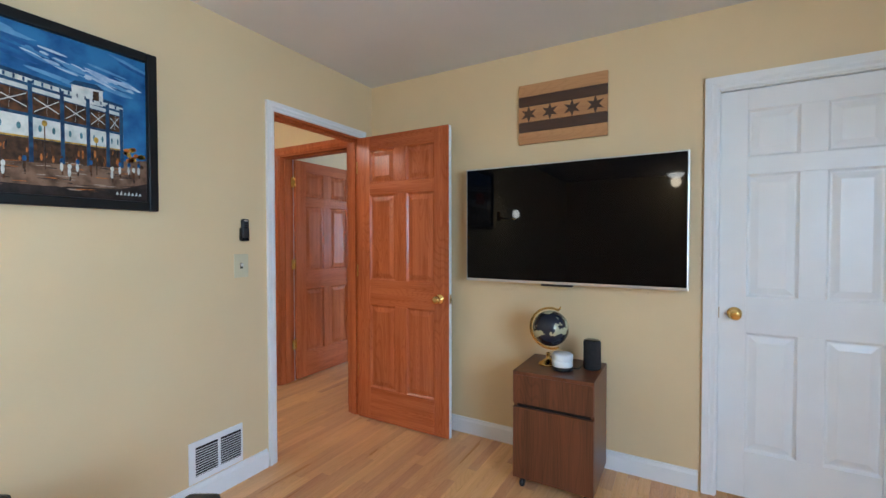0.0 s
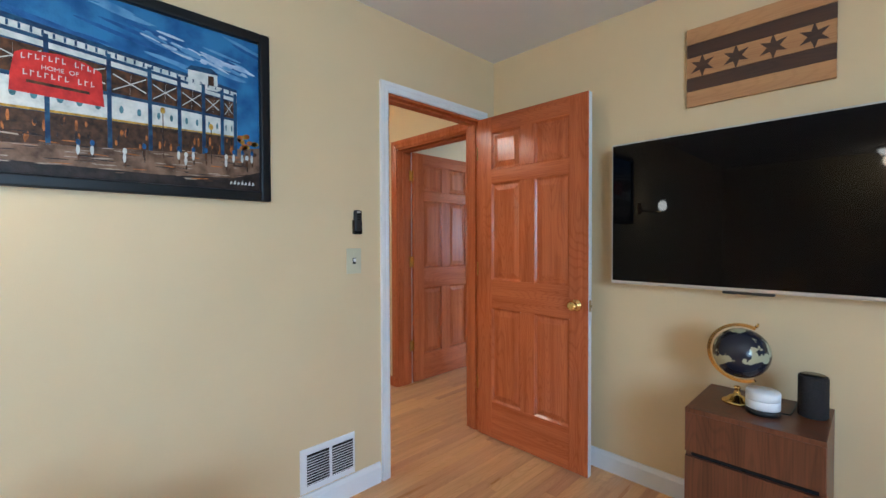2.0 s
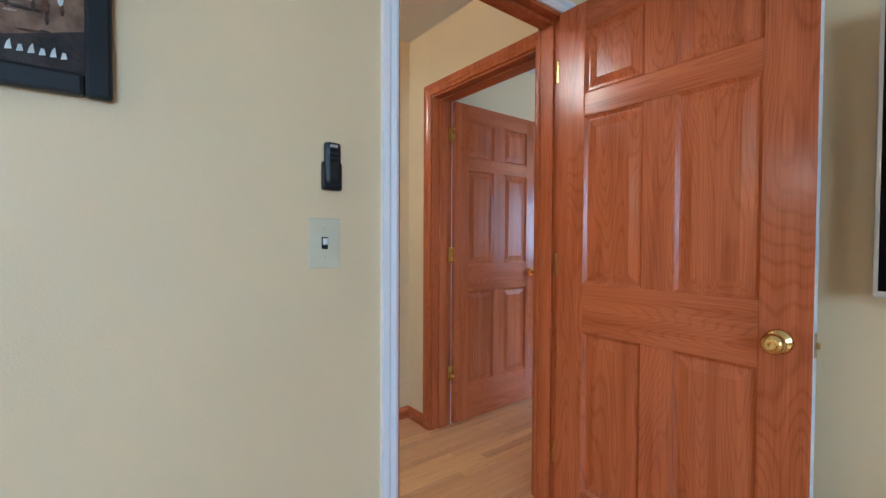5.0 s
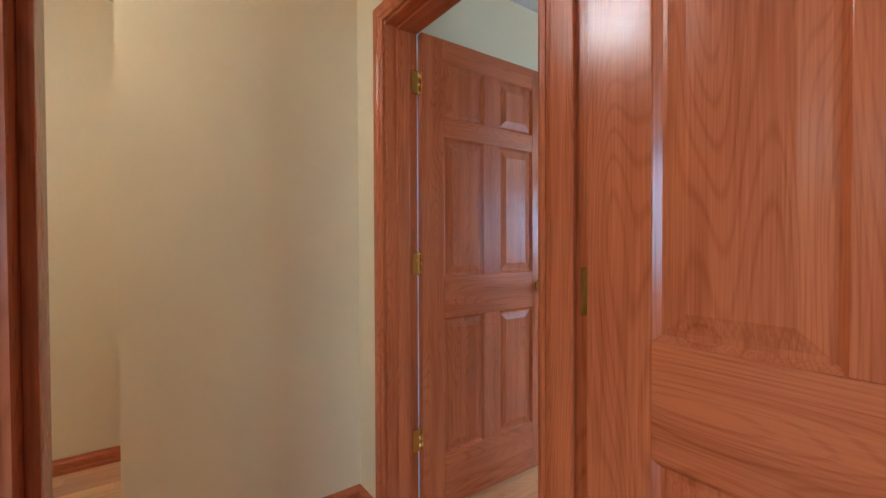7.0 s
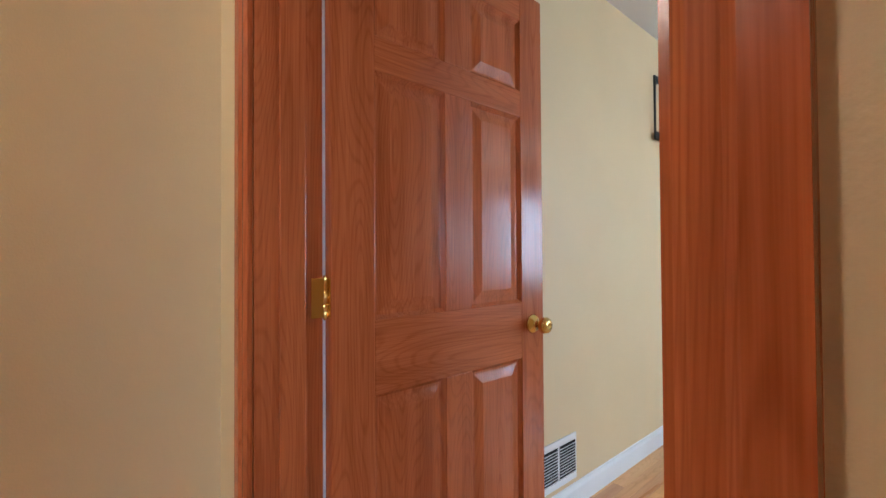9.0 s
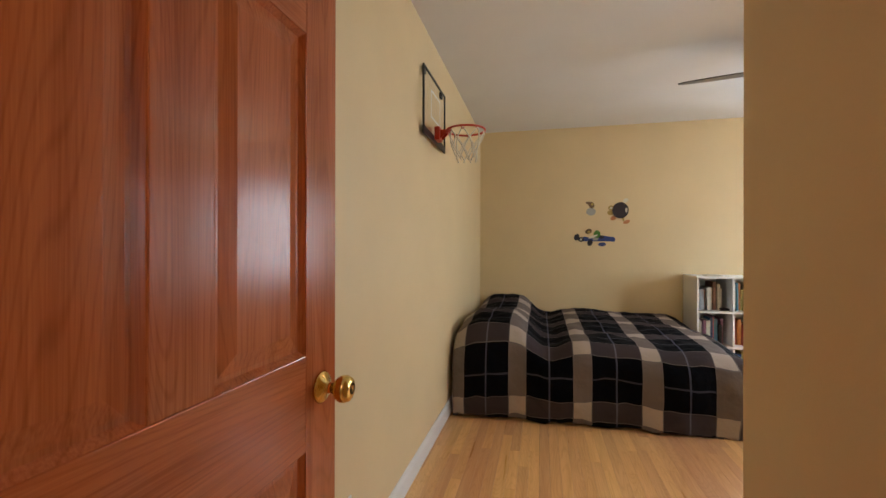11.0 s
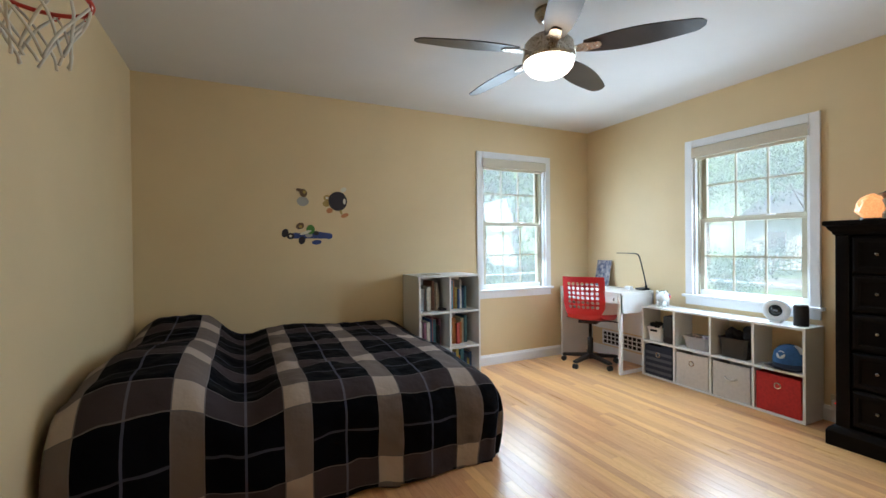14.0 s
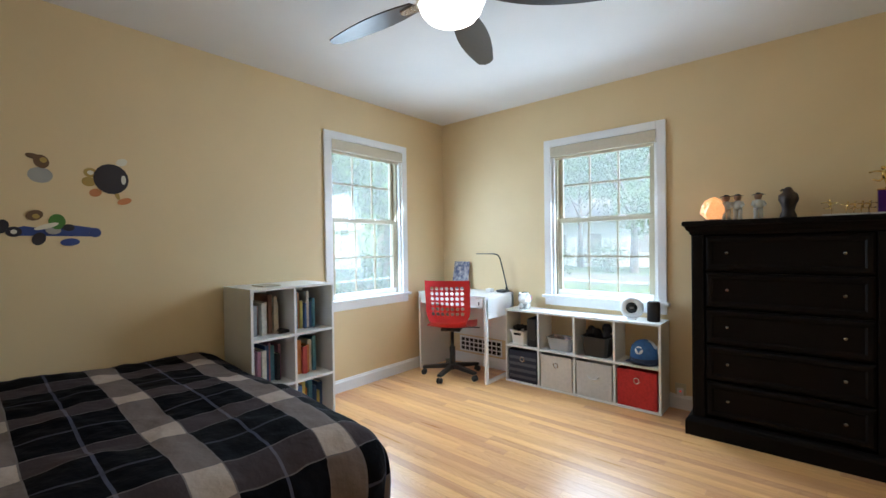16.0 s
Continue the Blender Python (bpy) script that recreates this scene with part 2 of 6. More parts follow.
def tube(bm, pts, r, segs=8, closed=False):
    pts = [Vector(p) for p in pts]
    rings, count = [], len(pts)
    for i, p in enumerate(pts):
        a = pts[(i - 1) % count] if closed or i else p
        b = pts[(i + 1) % count] if closed or i < count - 1 else p
        d = (b - a).normalized()
        q = d.to_track_quat("Z", "Y")
        rings.append([bm.verts.new(p + q @ Vector((r * math.cos(2 * math.pi * k / segs), r * math.sin(2 * math.pi * k / segs), 0))) for k in range(segs)])
    pairs = list(zip(rings, rings[1:])) + ([(rings[-1], rings[0])] if closed else [])
    for a, b in pairs:
        if closed and b is rings[0]:
            best = min(range(segs), key=lambda s: (a[0].co - b[s].co).length)
            b = b[best:] + b[:best]
        for k in range(segs):
            f = bm.faces.new((a[k], a[(k + 1) % segs], b[(k + 1) % segs], b[k]))
            f.smooth = True
    if not closed:
        bm.faces.new(rings[0][::-1])
        bm.faces.new(rings[-1])
    return bm


def prism(bm, outline, d0, d1, to, slot=0):
    """Extrude a flat outline (u, v) from depth d0 to d1; to(u, v, d) gives the place."""
    a = [bm.verts.new(to(u, v, d0)) for u, v in outline]
    b = [bm.verts.new(to(u, v, d1)) for u, v in outline]
    fs = [bm.faces.new(a[::-1]), bm.faces.new(b)]
    for k in range(len(a)):
        j = (k + 1) % len(a)
        fs.append(bm.faces.new((a[k], a[j], b[j], b[k])))
    for f in fs:
        f.material_index = slot
    return bm


def mesh_of(name, bm, mats):
    bmesh.ops.recalc_face_normals(bm, faces=bm.faces)
    me = bpy.data.meshes.new(name)
    bm.to_mesh(me)
    bm.free()
    for m in mats if isinstance(mats, (list, tuple)) else [mats]:
        me.materials.append(m)
    return me


def part(name, bm, mats, parent, label=""):
    ob = new(name, mesh_of(name, bm, mats))
    ob.parent = parent
    if label:
        ob["label"] = label
    return ob


def solid(name, bm, mats, label, category, group="", kind=""):
    return tagged(new(name, mesh_of(name, bm, mats)), label, category, group, kind)


def thing(name, label, category, place=(0, 0, 0), turn=0.0, group="", kind=""):
    ob = tagged(new(name), label, category, group, kind)
    ob.matrix_world = pose(*place, 0, 0, turn)
    return ob


# ---- the large structure ----
H1, H2, DOOR = 2.445, 2.51, 2.045


def wall(name, label, boxes, mats=M_WALL):
    bm = bmesh.new()
    for b in boxes:
        box(bm, *b)
    return solid(name, bm, mats, label, "wall", kind="structure")


wall("wall_west_office", "cream yellow painted wall with a doorway to the hall", [
    (-2.015, -1.9, -3.4, 2.012, 0, H1), (-2.015, -1.9, 2.772, 2.905, 0, H1), (-2.015, -1.9, 2.012, 2.772, DOOR, H1)])
wall("wall_shared", "cream yellow wall between office, hall and bedroom", [
    (-3.30, -2.955, 2.905, 3.055, 0, 2.53), (-2.140, 0.305, 2.905, 3.055, 0, 2.53), (1.055, 1.9, 2.905, 3.055, 0, 2.53),
    (-2.955, -2.140, 2.905, 3.055, DOOR, 2.53), (0.305, 1.055, 2.905, 3.055, DOOR, 2.53)])
wall("wall_east_office", "cream yellow painted wall with a window", [
    (1.75, 1.9, -3.4, -0.7, 0, H1), (1.75, 1.9, 0.9, 2.905, 0, H1), (1.75, 1.9, -0.7, 0.9, 0, 0.8), (1.75, 1.9, -0.7, 0.9, 2.1, H1)])
wall("wall_south_office", "plain cream yellow painted wall", [(-4.5, 1.9, -3.55, -3.4, 0, H1)])
wall("wall_west_hall", "cream hall wall ending in an outside corner", [(-3.30, -3.20, 2.05, 2.905, 0, H1)])
wall("wall_return_hall", "cream yellow hall return wall", [(-4.30, -3.30, 2.06, 2.16, 0, H1)])
wall("wall_far_hall", "cream yellow wall of the far passage", [(-4.45, -4.30, -3.4, 2.16, 0, H1)])
wall("wall_west_bedroom", "cream yellow bedroom wall with a toy hoop", [(-3.30, -3.15, 3.055, 7.84, 0, H2)])
wall("wall_closet_bedroom", "cream yellow wall beside the bedroom entry", [(-2.10, -2.0, 3.055, 3.955, 0, H2), (-2.0, 1.34, 3.855, 3.955, 0, H2)])
wall("wall_north_bedroom", "cream yellow bedroom wall with a window", [
    (-3.15, -0.24, 7.69, 7.84, 0, H2), (0.565, 1.34, 7.69, 7.84, 0, H2), (-0.24, 0.565, 7.69, 7.84, 0, 0.77), (-0.24, 0.565, 7.69, 7.84, 2.118, H2)])
wall("wall_east_bedroom", "cream yellow bedroom wall with a window", [
    (1.19, 1.34, 3.955, 5.565, 0, H2), (1.19, 1.34, 6.425, 7.69, 0, H2), (1.19, 1.34, 5.565, 6.425, 0, 0.77), (1.19, 1.34, 5.565, 6.425, 2.072, H2)])
wall("wall_closet_side", "plain closet side wall", [(1.34, 1.9, 3.055, 3.955, 0, H2)])
solid("ceiling_office", one_box(-2.03, 1.9, -3.4, 2.905, H1, H1 + 0.1), M_CEIL, "flat white painted office ceiling", "ceiling", kind="structure")
solid("ceiling_hall", one_box(-4.45, -2.03, -3.4, 2.905, H1, H1 + 0.1), M_CEIL, "flat white painted hall ceiling", "ceiling", kind="structure")
solid("ceiling_bedroom", one_box(-3.30, 1.34, 3.055, 7.84, H2, H2 + 0.1), M_CEIL, "flat white painted bedroom ceiling", "ceiling", kind="structure")
solid("roof", one_box(-4.7, 2.1, -3.8, 8.1, 2.64, 2.9), M_DARK, "dark flat roof over the rooms", "roof", kind="structure")
floor = solid("floor", one_box(-4.45, 1.9, -3.55, 7.84, -0.12, -0.014), M_DARK, "honey coloured oak strip floor with a satin finish", "floor", kind="structure")


def baseboard(runs, mats, label, tall=0.105):
    """runs: (x0, y0, x1, y1, nx, ny) along a wall, with the way the wall faces."""
    for x0, y0, x1, y1, nx, ny in runs:
        bm = bmesh.new()
        prof = [(0, 0), (0.014, 0), (0.014, tall - 0.024), (0.008, tall - 0.012), (0.006, tall - 0.002), (0, tall)]
        a = [bm.verts.new((x0 + nx * d, y0 + ny * d, h)) for d, h in prof]
        b = [bm.verts.new((x1 + nx * d, y1 + ny * d, h)) for d, h in prof]
        bm.faces.new(a)
        bm.faces.new(b[::-1])
        for k in range(len(a)):
            j = (k + 1) % len(a)
            bm.faces.new((a[k], b[k], b[j], a[j]))
        solid("baseboard", bm, mats, label, "baseboard", kind="structure")


baseboard([(-1.9, -3.4, -1.9, 1.955, 1, 0), (-1.885, 2.905, 0.235, 2.905, 0, -1), (1.125, 2.905, 1.75, 2.905, 0, -1),
           (-3.15, 3.9, -3.15, 7.69, 1, 0), (-3.136, 7.69, 1.19, 7.69, 0, -1), (1.19, 3.955, 1.19, 7.676, -1, 0),
           (-2.1, 3.955, 1.176, 3.955, 0, 1), (-2.1, 3.08, -2.1, 3.969, -1, 0)], M_WHITE, "white painted baseboard with a moulded top")
baseboard([(-3.20, 2.05, -3.20, 2.905, 1, 0), (-4.30, -3.4, -4.30, 2.06, 1, 0), (-3.19, 2.905, -3.02, 2.905, 0, -1)], M_OAKY, "stained oak hall baseboard", 0.075)
solid("shoe_moulding", one_box(-4.286, -4.27, -3.4, 2.05, 0, 0.022, 0.004), M_OAKY, "stained oak shoe moulding along the hall wall", "moulding", kind="structure")


def casing(name, side, u0, u1, top, at, out, mats, label, width=0.062):
    """Moulded door casing on a wall; side 'x' or 'y' is the axis the wall faces, out is +1 or -1."""
    root = thing(name, label, "door casing", kind="structure")
    steps = [(0.0, 0.010), (0.010, 0.015), (0.026, 0.013), (0.034, 0.018), (width, 0.018)]

    def place(u, z, d):
        return (at + out * d, u, z) if side == "x" else (u, at + out * d, z)
    for nm in ("jamb_casing_near", "jamb_casing_far", "head_casing"):
        bm = bmesh.new()
        for (w0, d0), (w1, d1) in zip(steps, steps[1:]):
            if nm == "head_casing":
                q = [(u0 - w0, top + w0), (u1 + w0, top + w0), (u1 + w1, top + w1), (u0 - w1, top + w1)]
                dd = [d0, d0, d1, d1]
            else:
                s, u = (-1, u0) if nm.endswith("near") else (1, u1)
                q = [(u + s * w0, 0), (u + s * w0, top + w0), (u + s * w1, top + w1), (u + s * w1, 0)]
                dd = [d0, d0, d1, d1]
            a = [bm.verts.new(place(u_, z_, 0)) for u_, z_ in q]
            b = [bm.verts.new(place(u_, z_, d)) for (u_, z_), d in zip(q, dd)]
            bm.faces.new(b)
            bm.faces.new(a)
            for k in range(4):
                bm.faces.new((a[k], a[(k + 1) % 4], b[(k + 1) % 4], b[k]))
        part(nm, bm, mats, root)
    return root


casing("door_casing_office", "x", 2.018, 2.766, 2.040, -1.9, 1, M_WHITE, "white painted moulded casing round the office doorway", 0.052)
casing("door_casing_hall_west", "x", 2.018, 2.766, 2.040, -2.015, -1, M_OAK, "stained oak casing on the hall side of the office doorway")
casing("door_casing_hall_north", "y", -2.949, -2.146, 2.040, 2.905, -1, M_OAK, "stained oak casing round the bedroom doorway")
casing("door_casing_bedroom", "y", -2.949, -2.146, 2.040, 3.055, 1, M_WHITE, "white painted casing on the bedroom side", 0.042)
casing("door_casing_closet", "y", 0.311, 1.049, 2.040, 2.905, -1, M_WHITE, "white painted moulded casing round the closet door")


def jamb_x(name, x0, x1, y0, y1, stop, mats, label):
    """Jambs lining an opening in a wall that faces x."""
    root = thing(name, label, "door jamb", kind="structure")
    part("jamb_side", one_box(x0, x1, y0 - 0.001, y0 + 0.017, 0, DOOR - 0.017), mats, root)
    part("jamb_side", one_box(x0, x1, y1 - 0.017 + 0.012, y1 + 0.001, 0, DOOR - 0.017), mats, root)
    part("jamb_head", one_box(x0, x1, y0, y1, DOOR - 0.017, DOOR + 0.001), mats, root)
    for a, b in ((y0 + 0.017, y0 + 0.028), (y1 - 0.016, y1 - 0.005)):
        part("door_stop", one_box(stop - 0.055, stop, a, b, 0, DOOR - 0.017, 0.003), mats, root)
    part("door_stop", one_box(stop - 0.055, stop, y0 + 0.028, y1 - 0.016, DOOR - 0.028, DOOR - 0.017, 0.003), mats, root)
    return root


jamb_x("door_jamb_office", -2.013, -1.902, 2.012, 2.772, -1.940, M_OAK, "stained oak jamb of the office doorway")
dj = thing("door_jamb_bedroom", "stained oak jamb of the bedroom doorway", "door jamb", kind="structure")
part("jamb_side", one_box(-2.956, -2.944, 2.907, 3.053, 0, 2.028), M_OAK, dj)
part("jamb_side", one_box(-2.157, -2.139, 2.907, 3.053, 0, 2.028), M_OAK, dj)
part("jamb_head", one_box(-2.944, -2.157, 2.907, 3.053, 2.028, 2.046), M_OAKX, dj)
part("door_stop", one_box(-2.944, -2.934, 2.955, 3.012, 0, 2.028, 0.003), M_OAK, dj)
part("door_stop", one_box(-2.167, -2.157, 2.955, 3.012, 0, 2.028, 0.003), M_OAK, dj)
part("door_stop", one_box(-2.934, -2.167, 2.955, 3.012, 2.018, 2.028, 0.003), M_OAKX, dj)
dc = thing("door_jamb_closet", "white painted jamb of the closet door", "door jamb", kind="structure")
part("jamb_side", one_box(0.304, 0.316, 2.907, 3.053, 0, 2.033), M_WHITE, dc)
part("jamb_side", one_box(1.044, 1.056, 2.907, 3.053, 0, 2.033), M_WHITE, dc)
part("jamb_head", one_box(0.316, 1.044, 2.907, 3.053, 2.033, 2.046), M_WHITE, dc)

# ---- doors ----


def six_panel_door(name, label, place, turn, w, mats_v, mats_h, knob_x, two_tone=False, knob_z=0.915):
    """Leaf from the hinge along +x, front face at y = 0, back at y = 0.035."""
    root = thing(name, label, "door", place, turn)
    t, h = 0.035, 2.020
    st, mu = 0.112, 0.100
    pw = (w - 2 * st - mu) / 2
    rails = [(0.012, 0.245), (0.835, 1.015), (1.615, 1.70), (1.93, h + 0.010)]
    mats = lambda m: [m, M_WHITE]  # noqa: E731

    def bar(nm, x0, x1, z0, z1, m):
        bm = one_box(x0, x1, 0, t, z0, z1, 0.0025)
        if two_tone:
            bm.normal_update()
            for f in bm.faces:
                c = f.calc_center_median()
                if c.y > t - 0.001 or c.x > w - 0.001:
                    f.material_index = 1
        part(nm, bm, mats(m), root)
    bar("stile", 0, st, 0.012, h + 0.010, mats_v)
    bar("stile", w - st, w, 0.012, h + 0.010, mats_v)
    for z0, z1 in rails:
        bar("rail", st, w - st, z0, z1, mats_h)
    for (_, a), (b, _) in zip(rails, rails[1:]):
        bar("mullion", st + pw, st + pw + mu, a, b, mats_v)
        for x0 in (st, st + pw + mu):
            bm = bmesh.new()
            for y_out, y_mid, y_in, flip in ((0.003, 0.012, 0.004, 0), (t - 0.003, t - 0.012, t - 0.004, 1)):
                loops = []
                for ins, y in ((0.0, y_out), (0.010, y_mid), (0.017, y_mid), (0.046, y_in)):
                    loops.append([bm.verts.new(c) for c in ((x0 + ins, y, a + ins), (x0 + pw - ins, y, a + ins), (x0 + pw - ins, y, b - ins), (x0 + ins, y, b - ins))])
                fs = [bm.faces.new(loops[-1])]
                for l0, l1 in zip(loops, loops[1:]):
                    for k in range(4):
                        fs.append(bm.faces.new((l0[k], l0[(k + 1) % 4], l1[(k + 1) % 4], l1[k])))
                for f in fs:
                    f.material_index = 1 if (flip and two_tone) else 0
            part("panel", bm, mats(mats_v), root)
    for side in (1, -1):
        if not knob_x:
            break
        base = (knob_x, 0 if side == 1 else t, knob_z)
        m = pose(*base, 90 if side == 1 else -90, 0, 0)
        kn = part("knob", turned([(0, 0.0), (0.031, 0.0), (0.032, 0.003), (0.027, 0.008), (0.013, 0.011), (0.010, 0.020), (0.011, 0.030), (0.021, 0.036), (0.026, 0.045),
                                  (0.0265, 0.054), (0.022, 0.063), (0.012, 0.067), (0.006, 0.066), (0, 0.0655)], m), M_BRASS, root, "polished brass round knob")
    if knob_x:
        part("latch_plate", one_box(w - 0.001, w + 0.0015, 0.006, t - 0.006, knob_z - 0.03, knob_z + 0.03, 0.001), M_OLDBRASS, root, "brass latch plate on the door edge")
        part("latch_bolt", one_box(w, w + 0.011, 0.012, 0.023, knob_z - 0.008, knob_z + 0.009, 0.003), M_OLDBRASS, root)
    return root


def hinges(root, x, y, leaf, zs=(0.335, 1.075, 1.825)):
    """Butt hinges: barrel at x, y of the leaf's frame; leaf: boxes for the two plates."""
    for z in zs:
        hb = part("hinge", lathe(bmesh.new(), [(0, -0.050), (0.004, -0.050), (0.0055, -0.046), (0.0058, -0.0445), (0.0058, -0.016), (0.0050, -0.0155), (0.0058, -0.015), (0.0058, 0.015),
                                                (0.0050, 0.0155), (0.0058, 0.016), (0.0058, 0.0445), (0.0055, 0.046), (0.004, 0.050), (0, 0.050)], pose(x, y, z), 12), M_BRASS, root, "brass butt hinge")
        for b in leaf:
            part("hinge_plate", one_box(b[0], b[1], b[2], b[3], z - 0.044, z + 0.044, 0.0007), M_BRASS, hb)
    return root


# office door stands open at a right angle to its wall
d1 = six_panel_door("door_1", "open stained oak six-panel door with a brass knob", (-1.893, 2.731, 0), 0, 0.757, M_OAK, M_OAKX, 0.690, True)
hinges(d1, -0.004, 0.040, [(-0.0015, 0.0005, 0.004, 0.036), (-0.029, -0.003, 0.0245, 0.0262)])
# bedroom door stands open along the bedroom wall
d2 = six_panel_door("door_2", "open stained oak six-panel door against the bedroom wall", (-2.918, 3.062, 0), 89.6, 0.770, M_OAK, M_OAKX, 0.712, False, 0.940)
hinges(d2, -0.006, 0.018, [(-0.0015, 0.0005, 0.003, 0.032), (-0.04, -0.008, 0.0150, 0.0165)])
# closed closet door
d3 = six_panel_door("door_3", "closed white painted six-panel closet door", (0.318, 2.928, 0), 0, 0.724, M_WHITE, M_WHITE, 0.0)
kn = part("knob", turned([(0, 0.0), (0.031, 0.0), (0.032, 0.003), (0.027, 0.008), (0.013, 0.011), (0.010, 0.020), (0.011, 0.030), (0.021, 0.036), (0.026, 0.045),
                          (0.0265, 0.054), (0.022, 0.063), (0.012, 0.067), (0, 0.0655)], pose(0.066, 0, 0.928, 90, 0, 0)), M_BRASS, d3, "polished brass round knob")
part("strike_edge", one_box(-0.001, 0.003, -0.001, 0.02, 0.90, 0.955), M_OLDBRASS, d3)

# ---- windows ----


def window(name, label, side, at, u0, u1, z0, z1, out):
    """Double-hung window with grilles; out is the way to the outdoors along the wall's axis."""
    root = thing(name, label, "window", kind="structure")

    def bx(a0, a1, d0, d1, b0, b1, bev=0.0):
        lo, hi = sorted((at + out * d0, at + out * d1))
        return one_box(lo, hi, a0, a1, b0, b1, bev) if side == "x" else one_box(a0, a1, lo, hi, b0, b1, bev)
    w = 0.062
    part("casing_side", bx(u0 - w, u0 + 0.002, -0.020, 0, z0, z1 + w, 0.004), M_WHITE, root, "white painted window casing")
    part("casing_side", bx(u1 - 0.002, u1 + w, -0.020, 0, z0, z1 + w, 0.004), M_WHITE, root, "white painted window casing")
    part("casing_head", bx(u0 + 0.002, u1 - 0.002, -0.020, 0, z1 - 0.002, z1 + w, 0.004), M_WHITE, root, "white painted window casing")
    part("window_sill", bx(u0 - w - 0.02, u1 + w + 0.02, -0.045, 0.05, z0 - 0.022, z0 + 0.002, 0.005), M_WHITE, root, "white painted window sill")
    part("apron", bx(u0 - w, u1 + w, -0.018, 0, z0 - 0.088, z0 - 0.022, 0.004), M_WHITE, root)
    for a, b in ((u0, u0 + 0.022), (u1 - 0.022, u1)):
        part("frame_jamb", bx(a, b, 0.002, 0.148, z0 + 0.002, z1), M_WHITE, root)
        part("jamb_liner", bx(a + (0.022 if a == u0 else -0.014), b + (0.014 if a == u0 else -0.022), 0.035, 0.11, z0 + 0.002, z1 - 0.022), M_VINYL, root, "tan vinyl jamb liner")
    part("frame_head", bx(u0 + 0.022, u1 - 0.022, 0.002, 0.148, z1 - 0.022, z1), M_WHITE, root)
    a0, a1 = u0 + 0.037, u1 - 0.037
    mid = (z0 + z1) / 2
    for nm, b0, b1, d in (("lower_sash", z0 + 0.004, mid + 0.016, 0.045), ("upper_sash", mid - 0.016, z1 - 0.024, 0.078)):
        f = 0.036
        sash = part(nm, bx(a0, a1, d, d + 0.028, b0, b0 + f + 0.008, 0.003), M_VINYL if nm[0] == "u" else M_WHITE, root, "sash with a grille of six panes")
        mt = M_VINYL
        part("sash_rail", bx(a0, a1, d, d + 0.028, b1 - 0.032, b1, 0.003), mt, sash)
        part("sash_stile", bx(a0, a0 + f, d, d + 0.028, b0 + f + 0.008, b1 - 0.032, 0.003), mt, sash)
        part("sash_stile", bx(a1 - f, a1, d, d + 0.028, b0 + f + 0.008, b1 - 0.032, 0.003), mt, sash)
        for k in (1, 2):
            x = a0 + f + (a1 - a0 - 2 * f) * k / 3
            part("muntin", bx(x - 0.0065, x + 0.0065, d + 0.009, d + 0.019, b0 + f, b1 - 0.03), mt, sash)
        zm = (b0 + f + 0.008 + b1 - 0.032) / 2
        part("muntin", bx(a0 + f, a1 - f, d + 0.0085, d + 0.0195, zm - 0.0065, zm + 0.0065), mt, sash)
        pn = part("pane", bx(a0 + f - 0.004, a1 - f + 0.004, d + 0.012, d + 0.016, b0 + f, b1 - 0.03), M_GLASS, sash, "clear window pane")
        pn.visible_shadow = False
    for k in (0.3, 0.7):
        x = a0 + (a1 - a0) * k
        part("sash_lock", bx(x - 0.028, x + 0.028, 0.040, 0.062, mid + 0.016, mid + 0.027, 0.004), M_WHITE, root, "white sash lock")
    return root


window("window_1", "white double-hung window with six-pane sashes over leafy green", "y", 7.69, -0.24, 0.565, 0.77, 2.118, 1)
window("window_2", "white double-hung window with six-pane sashes over the lawn", "x", 1.19, 5.565, 6.425, 0.77, 2.072, 1)
window("window_3", "white double-hung office window with six-pane sashes", "x", 1.75, -0.7, 0.9, 0.80, 2.1, 1)


def roller_shade(name, side, at, u0, u1, z1, out):
    root = thing(name, "rolled-up beige roller shade under the window head", "window shade", group="roller shades")

    def bx(a0, a1, d0, d1, b0, b1, bev):
        lo, hi = sorted((at + out * d0, at + out * d1))
        return one_box(lo, hi, a0, a1, b0, b1, bev) if side == "x" else one_box(a0, a1, lo, hi, b0, b1, bev)
    part("valance", bx(u0 + 0.004, u1 - 0.004, -0.030, 0.030, z1 - 0.095, z1 - 0.006, 0.006), M_SHADE, root, "beige fabric valance")
    part("hem_bar", bx(u0 + 0.03, u1 - 0.03, 0.002, 0.014, z1 - 0.118, z1 - 0.095, 0.004), M_SHADE, root)
    part("end_cap", bx(u0 + 0.001, u0 + 0.005, -0.028, 0.028, z1 - 0.092, z1 - 0.008, 0.001), M_WHITE, root)
    part("end_cap", bx(u1 - 0.005, u1 - 0.001, -0.028, 0.028, z1 - 0.092, z1 - 0.008, 0.001), M_WHITE, root)


roller_shade("roller_shade", "y", 7.69, -0.24, 0.565, 2.118, 1)
roller_shade("roller_shade", "x", 1.19, 5.565, 6.425, 2.072, 1)

# ---- bed ----
bed = thing("bed", "low bed under a plaid comforter along the wall", "bed")
part("mattress", one_box(-3.08, -1.22, 6.16, 7.62, 0.27, 0.47, 0.05), M_MATTRESS, bed)
part("bed_base", one_box(-3.08, -1.22, 6.18, 7.62, 0.06, 0.27, 0.01), M_DARK, bed)
for bx_, by_ in ((-3.0, 6.25), (-1.3, 6.25), (-3.0, 7.5), (-1.3, 7.5)):
    part("leg", one_box(bx_ - 0.03, bx_ + 0.03, by_ - 0.03, by_ + 0.03, 0, 0.06), M_DARK, bed)


